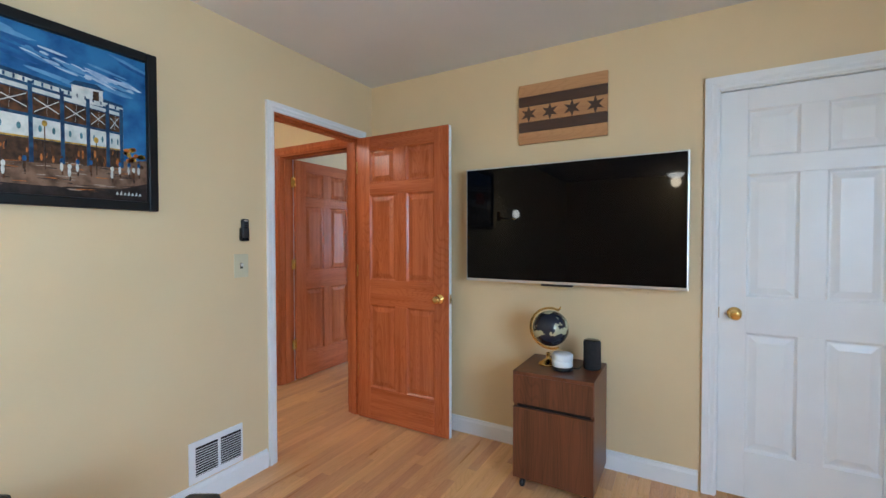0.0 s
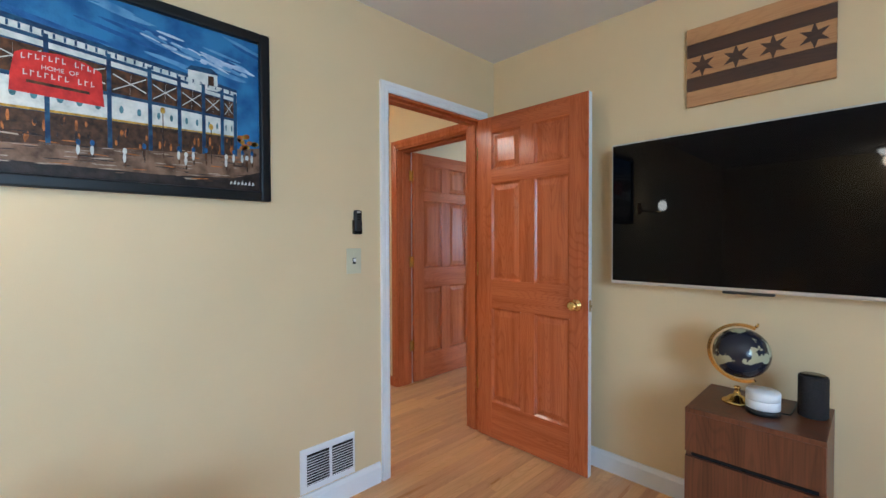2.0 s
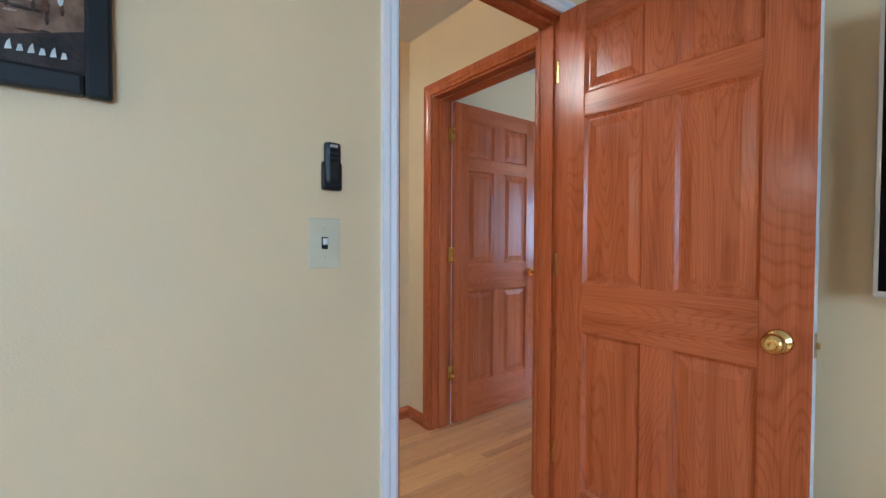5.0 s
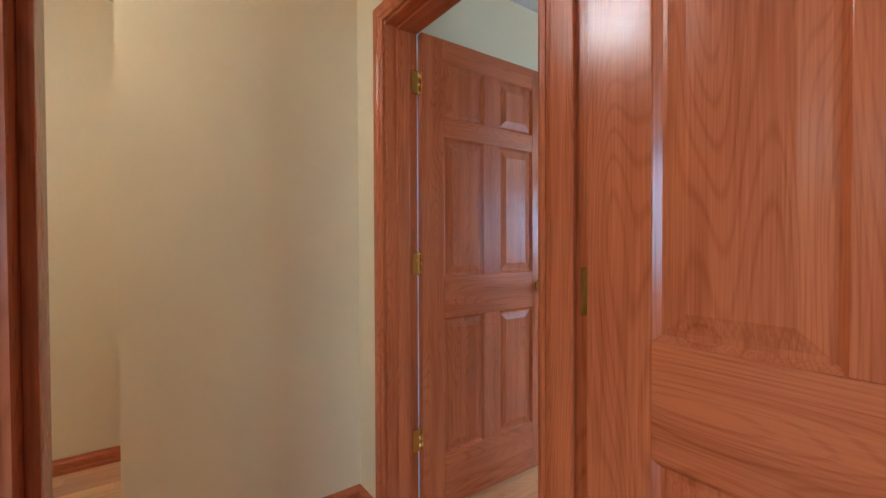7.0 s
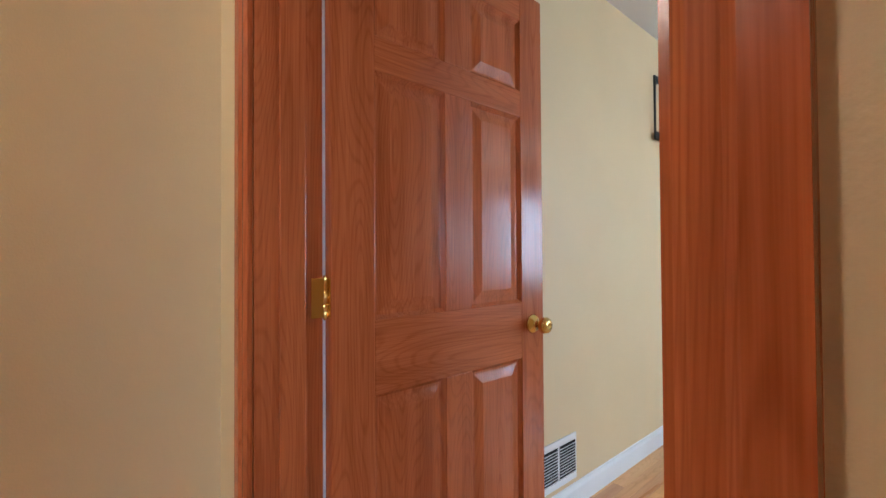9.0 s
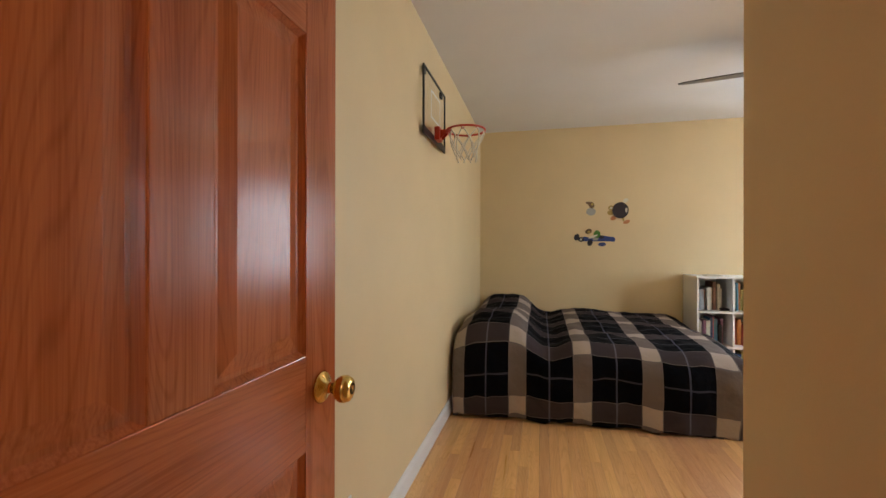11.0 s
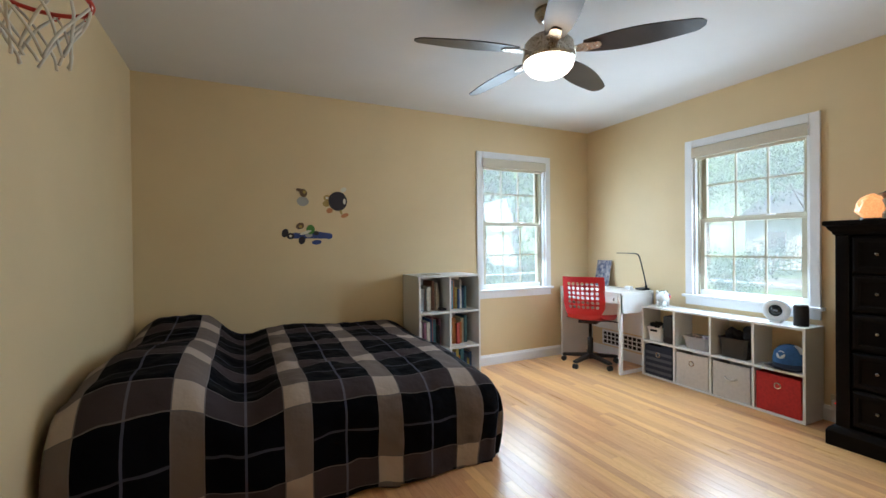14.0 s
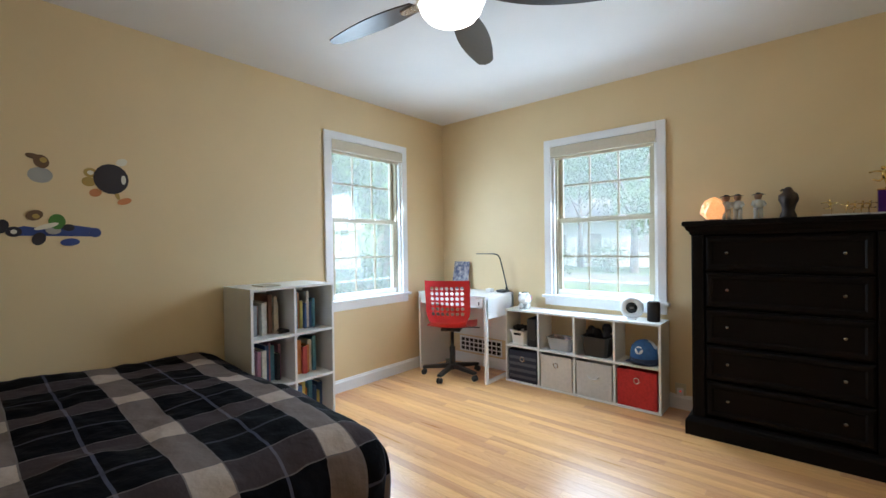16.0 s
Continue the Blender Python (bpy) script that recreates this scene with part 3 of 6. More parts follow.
def plaid():
    m = bpy.data.materials.new("plaid_cotton")
    m.use_nodes = True
    t = m.node_tree
    n, ln = t.nodes, t.links
    p = n["Principled BSDF"]
    p.inputs["Roughness"].default_value = 0.85
    p.inputs["Specular IOR Level"].default_value = 0.06
    uv = n.new("ShaderNodeUVMap")
    sep = n.new("ShaderNodeSeparateXYZ")
    ln.new(uv.outputs[0], sep.inputs[0])

    def calc(op, a, b=None):
        q = n.new("ShaderNodeMath")
        q.operation = op
        for i, v in enumerate((a, b)):
            if v is None:
                continue
            if isinstance(v, (int, float)):
                q.inputs[i].default_value = v
            else:
                ln.new(v, q.inputs[i])
        return q.outputs[0]

    def stripe(src, phase, period, width):
        f = calc("PINGPONG", calc("ADD", src, phase), period / 2)
        return calc("LESS_THAN", f, width / 2)

    def blend(fac, a, b):
        q = n.new("ShaderNodeMix")
        q.data_type = "RGBA"
        ln.new(fac, q.inputs["Factor"])
        for key, v in (("A", a), ("B", b)):
            if isinstance(v, tuple):
                q.inputs[key].default_value = (*v, 1)
            else:
                ln.new(v, q.inputs[key])
        return q.outputs["Result"]
    u, v = sep.outputs[0], sep.outputs[1]
    P = 0.44
    bu, bv = stripe(u, 3.09 + 10 * P, P, 0.115), stripe(v, -0.10 + 10 * P, P, 0.125)
    lu, lv = stripe(u, 3.09 + P / 2 + 10 * P, P, 0.011), stripe(v, -0.10 + P / 2 + 10 * P, P, 0.012)
    c = blend(lv, (0.0028, 0.0028, 0.0045), (0.045, 0.045, 0.06))
    c = blend(lu, c, (0.060, 0.064, 0.098))
    cv = blend(bu, (0.050, 0.039, 0.043), (0.38, 0.315, 0.275))
    cv = blend(lu, cv, (0.11, 0.105, 0.135))
    c = blend(bu, c, (0.150, 0.122, 0.114))
    c = blend(bv, c, cv)
    edge = calc("SUBTRACT", stripe(u, 3.09 + 10 * P, P, 0.125), bu)
    c = blend(edge, c, (0.16, 0.14, 0.14))
    edge2 = calc("SUBTRACT", stripe(v, -0.10 + 10 * P, P, 0.134), bv)
    c = blend(edge2, c, (0.13, 0.115, 0.12))
    ln.new(c, p.inputs["Base Color"])
    co = n.new("ShaderNodeTexCoord")
    nz = n.new("ShaderNodeTexNoise")
    nz.inputs["Scale"].default_value, nz.inputs["Detail"].default_value = 9, 5
    ln.new(co.outputs["Object"], nz.inputs["Vector"])
    b = n.new("ShaderNodeBump")
    b.inputs["Strength"].default_value, b.inputs["Distance"].default_value = 0.8, 0.025
    ln.new(nz.outputs[0], b.inputs["Height"])
    ln.new(b.outputs[0], p.inputs["Normal"])
    return m


def comforter():
    """Cloth laid over the bed: u runs along the bed, v up the side from the floor and over the top."""
    bm = bmesh.new()
    uvl = bm.loops.layers.uv.new("UVMap")
    nu, nv = 150, 110
    x0, x1, y0, y1 = -3.115, -1.11, 6.03, 7.665
    r, H = 0.17, 0.540
    foot = 0.50
    La, Lb = (x1 - x0), (y1 - y0)

    def drop(d):
        """Arc length past the start of the rounded edge -> sideways, down."""
        q = r * math.pi / 2
        if d <= 0:
            return d, 0.0
        if d < q:
            return r * math.sin(d / r), r * (1 - math.cos(d / r))
        return r, r + (d - q)
    tot_a, tot_b = La - r + r * math.pi / 2 + (H - r), Lb - r + r * math.pi / 2 + (H - r)
    rows, uvs = [], {}
    for i in range(nu + 1):
        a = tot_a * i / nu
        sx, dx = drop(a - (La - r))
        row = []
        for j in range(nv + 1):
            b = tot_b * j / nv
            sy, dy = drop(b - (Lb - r))
            x, y = x0 + (La - r) + sx, y1 - (Lb - r) - sy
            d = (dx ** 4 + dy ** 4) ** 0.25
            top = H + 0.022 * (y - 6.4) + 0.02 * math.sin(2.1 * (x + 3.0)) + 0.035 * noise.noise(Vector((x * 1.6, y * 1.6, 3)))
            pil = math.exp(-((x + 2.85) / 0.27) ** 4) * (0.125 + 0.02 * math.sin(5 * y))
            pil -= 0.05 * math.exp(-((x + 2.42) / 0.12) ** 2)
            flat = max(0.0, 1 - d / 0.22)
            z = top - d + pil * flat
            if dx > 0 and dy > 0:
                k = min(1, min(dx, dy) / 0.25)
                x -= 0.06 * k
                y += 0.06 * k
            wr = 0.015 * noise.noise(Vector((a * 5, b * 5, 0))) + 0.009 * noise.noise(Vector((a * 14, b * 14, 5)))
            fold = min(1, d / 0.25)
            wave = 0.018 * math.sin(a * 9.5 + 2 * noise.noise(Vector((a * 2, b * 2, 1)))) * fold
            if dy > 0:
                y -= (wave + 0.02 * math.sin(min(1, d / H) * math.pi)) if dx <= 0 else 0
            if dx > 0:
                x += 0.02 * math.sin(b * 9) * fold + 0.05 * math.sin(min(1, d / H) * math.pi)
            bottom = 0.012 + 0.008 * math.sin(a * 6)
            row.append(bm.verts.new((x, y + wr * (1 if dy > 0.1 else 0), max(bottom, z + wr))))
            uvs[row[-1]] = (x0 + a, tot_b - b)
        rows.append(row)
    for i in range(nu):
        for j in range(nv):
            f = bm.faces.new((rows[i][j], rows[i + 1][j], rows[i + 1][j + 1], rows[i][j + 1]))
            f.smooth = True
            for lo in f.loops:
                lo[uvl].uv = uvs[lo.vert]
    ob = solid("comforter", bm, plaid(), "black and grey plaid comforter spread over the bed", "comforter")
    s = ob.modifiers.new("thickness", "SOLIDIFY")
    s.thickness, s.offset = 0.012, -1
    return ob


comforter()

# ---- bookshelf ----


def cube_shelf(name, label, cols, rows, cell_w, cell_h, depth, t, mats=M_MELA):
    """Open cube shelf along local x, front at y = 0, back at y = depth."""
    root = thing(name, label, "shelf unit")
    W, H = cols * cell_w + (cols + 1) * t, rows * cell_h + (rows + 1) * t
    part("side", one_box(0, t, 0, depth, 0, H, 0.001), mats, root)
    part("side", one_box(W - t, W, 0, depth, 0, H, 0.001), mats, root)
    part("top", one_box(t, W - t, 0, depth, H - t, H, 0.001), mats, root)
    part("bottom", one_box(t, W - t, 0, depth, 0, t, 0.001), mats, root)
    for r in range(1, rows):
        z = r * (cell_h + t)
        part("shelf", one_box(t, W - t, 0.001, depth, z, z + t, 0.001), mats, root)
    for c in range(1, cols):
        x = c * (cell_w + t)
        for r in range(rows):
            z = r * (cell_h + t) + t
            part("divider", one_box(x, x + t, 0.002, depth, z, z + cell_h), mats, root)
    return root, W, H


T = 0.016
bs, bsw, bsh = cube_shelf("bookshelf", "white cube bookshelf full of books", 2, 3, 0.274, 0.301, 0.395, T)
part("back_panel", one_box(T, bsw - T, 0.385, 0.393, T, bsh - T), M_MELA, bs)
bs.matrix_world = pose(-1.095, 7.290, 0)
rng = random.Random(4)
BOOK = [material("book_cloth", c, 0.55, var=0.12, scale=30, bump=0.01) for c in
        ((0.55, 0.50, 0.40), (0.45, 0.06, 0.05), (0.05, 0.12, 0.30), (0.62, 0.55, 0.18), (0.08, 0.20, 0.12), (0.60, 0.24, 0.07), (0.03, 0.03, 0.04),
         (0.70, 0.68, 0.62), (0.30, 0.16, 0.12), (0.10, 0.30, 0.45), (0.30, 0.32, 0.34), (0.42, 0.20, 0.30))]
M_PAGES = material("book_pages", (0.66, 0.60, 0.47), 0.85, var=0.1, scale=200, bump=0)


def book(place, th, hh, dd, mat, lean=0.0):
    root = thing("book", "upright hardback book in a cube shelf", "book", group="books in the shelf")
    root.matrix_world = pose(*place, 0, lean, 0)
    part("cover", one_box(0, th, 0, 0.006, 0, hh, 0.002), mat, root)
    part("cover_board", one_box(0, 0.003, 0.006, dd, 0, hh), mat, root)
    part("cover_board", one_box(th - 0.003, th, 0.006, dd, 0, hh), mat, root)
    part("pages", one_box(0.003, th - 0.003, 0.006, dd - 0.004, 0.004, hh - 0.004), M_PAGES, root)
    return root


for r in range(3):
    for c in range(2):
        x = -1.095 + T + c * (0.274 + T) + 0.004
        end, z = x + 0.268 - rng.uniform(0.0, 0.05), r * (0.301 + T) + T + 0.001
        pal = [0, 0, 7, 8, 10, 3] if (r, c) == (2, 0) else [1, 2, 3, 5, 9, 7] if c else [9, 10, 6, 7, 0, 2, 11, 8]
        while x < end - 0.03:
            th = rng.uniform(0.012, 0.034)
            hh = rng.uniform(0.17, 0.265)
            if x + th > end:
                break
            book((x, 7.290 + rng.uniform(0.10, 0.15), z), th, hh, rng.uniform(0.15, 0.20), BOOK[rng.choice(pal)])
            x += th + 0.0015
book((-0.88, 7.36, 2 * (0.301 + T) + T + 0.020), 0.018, 0.13, 0.11, BOOK[6], 90)
solid("notepad", one_box(-0.98, -0.86, 7.36, 7.52, 0.9675, 0.977, 0.002), BOOK[0], "tan notepad lying on the bookshelf", "notepad")

# ---- wall stickers on the north wall ----
STICK = {k: material("sticker_" + k, c, 0.45, bump=0) for k, c in
         {"white": (0.7, 0.66, 0.55), "black": (0.015, 0.012, 0.022), "orange": (0.55, 0.20, 0.07), "gold": (0.42, 0.28, 0.07), "blue": (0.03, 0.06, 0.22), "green": (0.06, 0.20, 0.03), "grey": (0.35, 0.34, 0.32), "brown": (0.14, 0.075, 0.035)}.items()}


def ellipse(cx, cz, rx, rz, turn=0.0, n=18):
    c, s = math.cos(radians(turn)), math.sin(radians(turn))
    return [(cx + rx * math.cos(2 * math.pi * k / n) * c - rz * math.sin(2 * math.pi * k / n) * s,
             cz + rx * math.cos(2 * math.pi * k / n) * s + rz * math.sin(2 * math.pi * k / n) * c) for k in range(n)]


def sticker(name, label, shapes):
    root = thing(name, label, "wall sticker", group="wall stickers")
    for i, (nm, outline, mat) in enumerate(shapes):
        bm = bmesh.new()
        prism(bm, outline, 0.0002, 0.0012 + 0.0005 * i, lambda u, v, d: (u, 7.69 - d, v))
        part(nm, bm, STICK[mat], root)


sticker("wall_sticker", "round black cartoon ball sticker with orange feet", [
    ("key_loop", ellipse(-1.775, 1.648, 0.030, 0.026), "gold"), ("key_loop", ellipse(-1.783, 1.598, 0.030, 0.026), "gold"), ("key_hole", ellipse(-1.775, 1.648, 0.014, 0.012), "white"),
    ("foot", ellipse(-1.755, 1.540, 0.028, 0.022, 20), "orange"), ("foot", ellipse(-1.625, 1.500, 0.035, 0.018, 20), "orange"), ("leg", ellipse(-1.66, 1.535, 0.010, 0.03, 20), "gold"),
    ("fuse", ellipse(-1.635, 1.722, 0.028, 0.020, 30), "white"), ("ball", ellipse(-1.684, 1.622, 0.080, 0.084), "black"), ("eye", ellipse(-1.628, 1.622, 0.011, 0.026), "white")])
sticker("wall_sticker", "small grey and brown cartoon sticker", [
    ("cloud", ellipse(-1.975, 1.612, 0.048, 0.040), "grey"), ("figure", ellipse(-1.970, 1.682, 0.030, 0.035, 20), "brown"), ("cap", ellipse(-2.000, 1.705, 0.030, 0.014, -10), "brown"), ("face", ellipse(-1.962, 1.690, 0.014, 0.014), "gold")])
sticker("wall_sticker", "blue cartoon racing cart sticker", [
    ("body", [(-2.10, 1.325), (-2.04, 1.350), (-1.95, 1.335), (-1.86, 1.360), (-1.76, 1.345), (-1.735, 1.320), (-1.76, 1.298), (-1.90, 1.300), (-2.07, 1.300)], "blue"),
    ("wheel", ellipse(-2.118, 1.345, 0.026, 0.036, -20), "black"), ("wheel", ellipse(-2.075, 1.320, 0.030, 0.026), "black"), ("wheel", ellipse(-1.985, 1.285, 0.026, 0.034, -20), "black"),
    ("wheel", ellipse(-1.865, 1.268, 0.040, 0.020, 5), "blue"), ("wheel", ellipse(-1.760, 1.320, 0.026, 0.026), "blue"), ("hub", ellipse(-2.075, 1.320, 0.012, 0.011), "white"), ("nose", ellipse(-1.93, 1.33, 0.03, 0.022), "grey"),
    ("rider", ellipse(-1.915, 1.375, 0.034, 0.040), "green"), ("rider", ellipse(-2.000, 1.405, 0.034, 0.026, 25), "brown"), ("face", ellipse(-1.995, 1.400, 0.014, 0.012), "gold"), ("arm", ellipse(-1.955, 1.350, 0.05, 0.012, 20), "white"), ("tail", ellipse(-1.87, 1.345, 0.024, 0.018), "black")])

# ---- toy basketball hoop ----
hoop = thing("basketball_hoop", "toy basketball hoop with a clear backboard and a net", "basketball hoop")
X0 = -3.148
part("backboard", one_box(X0 + 0.018, X0 + 0.024, 5.274, 5.796, 1.868, 2.246, 0.002), M_CLEAR, hoop, "clear acrylic backboard")
part("border", one_box(X0 + 0.016, X0 + 0.027, 5.265, 5.279, 1.863, 2.251, 0.002), M_BLACK, hoop, "black border strip")
part("border", one_box(X0 + 0.016, X0 + 0.027, 5.791, 5.800, 1.863, 2.251, 0.002), M_BLACK, hoop, "black border strip")
part("border", one_box(X0 + 0.016, X0 + 0.027, 5.279, 5.791, 2.242, 2.251, 0.002), M_BLACK, hoop, "black border strip")
part("border_foot", one_box(X0 + 0.016, X0 + 0.027, 5.279, 5.791, 1.863, 1.905, 0.002), M_BLACK, hoop, "black lower border")
for k, b in enumerate(((5.422, 5.432, 1.994, 2.162), (5.638, 5.648, 1.994, 2.162), (5.432, 5.638, 2.151, 2.162), (5.432, 5.638, 1.994, 2.005))):
    part("target_line", one_box(X0 + 0.0245, X0 + 0.0262, *b), M_WHITEPL, hoop, "white painted target line")
for y in (5.326, 5.744):
    part("standoff", one_box(X0, X0 + 0.018, y - 0.02, y + 0.02, 1.882, 1.919, 0.003), M_BLACK, hoop)
    part("hook", one_box(X0, X0 + 0.018, y - 0.02, y + 0.02, 2.218, 2.256, 0.003), M_BLACK, hoop)
br = part("bracket", one_box(X0 + 0.027, X0 + 0.060, 5.491, 5.579, 1.882, 1.961, 0.006), M_RIM, hoop, "red steel bracket")
part("bracket_arm", one_box(X0 + 0.055, X0 + 0.115, 5.505, 5.565, 1.930, 1.943, 0.003), M_RIM, hoop)
bm = bmesh.new()
prism(bm, [(X0 + 0.058, 1.886), (X0 + 0.105, 1.931), (X0 + 0.058, 1.931)], 5.509, 5.514, lambda u, v, d: (u, d, v))
part("gusset", bm, M_RIM, hoop)
bm = bmesh.new()
prism(bm, [(X0 + 0.058, 1.886), (X0 + 0.105, 1.931), (X0 + 0.058, 1.931)], 5.556, 5.561, lambda u, v, d: (u, d, v))
part("gusset", bm, M_RIM, hoop)
RC, RR = (X0 + 0.215, 5.535, 1.936), 0.115
part("rim", tube(bmesh.new(), [(RC[0] + RR * math.cos(a), RC[1] + RR * math.sin(a), RC[2]) for a in [2 * math.pi * k / 40 for k in range(40)]], 0.0065, 8, True), M_RIM, hoop, "round red rim")
bm = bmesh.new()
for k in range(8):
    for s in (1, -1):
        pts = []
        for q in range(9):
            u = q / 8
            a = 2 * math.pi * (k + s * u * 1.5) / 8
            rr = RR * (1 - 0.52 * u ** 0.8) + 0.006 * math.sin(7 * u + k)
            pts.append((RC[0] + rr * math.cos(a), RC[1] + rr * math.sin(a), RC[2] - 0.008 - 0.175 * u + 0.012 * math.sin(k * 2.256 + s) * u))
        tube(bm, pts, 0.0042, 6)
part("net", bm, M_NET, hoop, "white cord net")
for k in range(8):
    a = 2 * math.pi * k / 8
    part("net_hook", tube(bmesh.new(), [(RC[0] + RR * math.cos(a + d), RC[1] + RR * math.sin(a + d), RC[2] - 0.006 - e) for d, e in ((-0.07, 0), (-0.05, 0.012), (0.05, 0.012), (0.07, 0))], 0.003, 5), M_RIM, hoop)

# ---- ceiling fan ----
fan = thing("ceiling_fan", "ceiling fan with five dark blades and a lit bowl lamp", "ceiling fan", (-0.9, 5.84, 0))
part("canopy", turned([(0, H2), (0.075, H2), (0.075, H2 - 0.02), (0.055, H2 - 0.05), (0.02, H2 - 0.06), (0, H2 - 0.06)]), M_NICKEL, fan, "brushed nickel ceiling canopy")
part("downrod", turned([(0, H2 - 0.05), (0.013, H2 - 0.05), (0.013, 2.36), (0, 2.36)], segs=12), M_NICKEL, fan)
part("motor", turned([(0, 2.385), (0.04, 2.38), (0.105, 2.355), (0.135, 2.32), (0.138, 2.292), (0.138, 2.262), (0.144, 2.256), (0.145, 2.236), (0.140, 2.230), (0.10, 2.230), (0, 2.234)], segs=40), M_NICKEL, fan, "brushed nickel motor housing")
bowl = part("bowl", turned([(0.133, 2.231), (0.134, 2.223), (0.127, 2.199), (0.108, 2.176), (0.080, 2.160), (0.045, 2.151), (0, 2.148)], segs=40), M_BOWL, fan, "glowing frosted glass bowl")
bowl.visible_shadow = False
for k in range(5):
    m = pose(0, 0, 2.283, 0, 0, 95 + 72 * k) @ pose(0, 0, 0, -11, 0, 0)
    bm = bmesh.new()
    edge_ = []
    for q in range(25):
        u = q / 24
        half = 0.046 + 0.038 * math.sin(math.pi * u ** 0.85) - 0.006 * u
        if u > 0.93:
            half *= max(0.30, math.sqrt(max(0.0, 1 - ((u - 0.93) / 0.075) ** 2)))
        edge_.append((0.185 + 0.56 * u, half))
    out = edge_ + [(u, -0.92 * h_) for u, h_ in reversed(edge_)]
    prism(bm, out, -0.003, 0.003, lambda u, v, d, m=m: m @ Vector((u, v, d)))
    bl = part("blade", bm, M_BLADE, fan, "dark walnut fan blade")
    bm = bmesh.new()
    prism(bm, [(0.12, 0.020), (0.19, 0.034), (0.262, 0.026), (0.275, 0.0), (0.262, -0.026), (0.19, -0.034), (0.12, -0.020)], -0.010, -0.004, lambda u, v, d, m=m: m @ Vector((u, v, d)))
    part("blade_iron", bm, M_NICKEL, bl, "brushed nickel blade bracket")
    bm = bmesh.new()
    for px, py in ((0.205, 0.016), (0.205, -0.016), (0.25, 0)):
        lathe(bm, [(0, -0.0125), (0.004, -0.012), (0.005, -0.010), (0.005, -0.009)], m @ pose(px, py, 0), 8)
    part("screw", bm, M_CHROME, bl)

# ---- desk corner ----
desk = thing("desk", "small white desk with a drawer in the corner", "desk")
DX0, DX1, DY0, DY1, DZ = 0.735, 1.185, 6.825, 7.640, 0.770
part("desktop", one_box(DX0 - 0.005, DX1, DY0, DY1, DZ - 0.02, DZ, 0.003), M_MELA, desk)
part("side_panel", one_box(DX0, DX1, DY1 - 0.022, DY1, 0, DZ - 0.02, 0.002), M_MELA, desk, "white side panel")
part("apron_box", one_box(DX0 + 0.02, DX1, DY0 + 0.02, DY1 - 0.024, DZ - 0.115, DZ - 0.022, 0.002), M_MELA, desk)
part("drawer_front", one_box(DX0 + 0.004, DX0 + 0.019, DY0 + 0.04, DY0 + 0.42, DZ - 0.112, DZ - 0.024, 0.002), M_MELA, desk)
part("drawer_front", one_box(DX0 + 0.004, DX0 + 0.019, DY0 + 0.423, DY1 - 0.026, DZ - 0.112, DZ - 0.024, 0.002), M_MELA, desk)
part("keyhole", one_box(DX0 + 0.002, DX0 + 0.0045, DY0 + 0.075, DY0 + 0.085, DZ - 0.085, DZ - 0.055), M_DARK, desk)
part("end_panel", one_box(DX0 + 0.005, DX1, DY0, DY0 + 0.018, DZ - 0.20, DZ - 0.021, 0.002), M_MELA, desk)
part("leg", one_box(DX0 + 0.002, DX0 + 0.030, DY0, DY0 + 0.028, 0.0, DZ - 0.021, 0.002), M_WHITEPL, desk, "white square steel leg")
part("leg", one_box(DX1 - 0.030, DX1 - 0.002, DY0, DY0 + 0.028, 0.0, DZ - 0.021, 0.002), M_WHITEPL, desk, "white square steel leg")
part("foot_rail", one_box(DX0 + 0.030, DX1 - 0.030, DY0, DY0 + 0.028, 0.0, 0.028, 0.002), M_WHITEPL, desk)
part("back_rail", one_box(DX1 - 0.03, DX1 - 0.012, DY0 + 0.028, DY1 - 0.022, 0.30, 0.62, 0.002), M_MELA, desk)

# red swivel chair
chair = thing("desk_chair", "red plastic swivel chair with a perforated back at the desk", "chair", (0.77, 7.24, 0), 30)
for k in range(5):
    a = 72 * k + 20
    m = pose(0, 0, 0, 0, 0, a)
    bm = bmesh.new()
    prism(bm, [(0.02, 0.115), (0.02, 0.072), (0.27, 0.058), (0.285, 0.066), (0.28, 0.082)], -0.018, 0.018, lambda u, v, d, m=m: m @ Vector((u, d, v)))
    lg = part("base_leg", bm, M_BLACK, chair)
    bm = bmesh.new()
    for s in (-0.014, 0.014):
        lathe(bm, [(0, -0.009), (0.020, -0.009), (0.026, -0.004), (0.026, 0.004), (0.020, 0.009), (0, 0.009)], m @ pose(0.272, s, 0.026, 90, 0, 0), 14)
    part("caster", bm, M_BLACK, lg, "black twin-wheel caster")
part("gas_lift", turned([(0, 0.06), (0.028, 0.06), (0.028, 0.27), (0.015, 0.275), (0.015, 0.44), (0, 0.44)], segs=16), M_BLACK, chair)
part("seat_plate", one_box(-0.11, 0.11, -0.09, 0.09, 0.43, 0.462, 0.008), M_BLACK, chair)
part("lever", tube(bmesh.new(), [(0, 0.05, 0.445), (0.08, -0.18, 0.440), (0.09, -0.25, 0.435)], 0.006, 6), M_BLACK, chair)


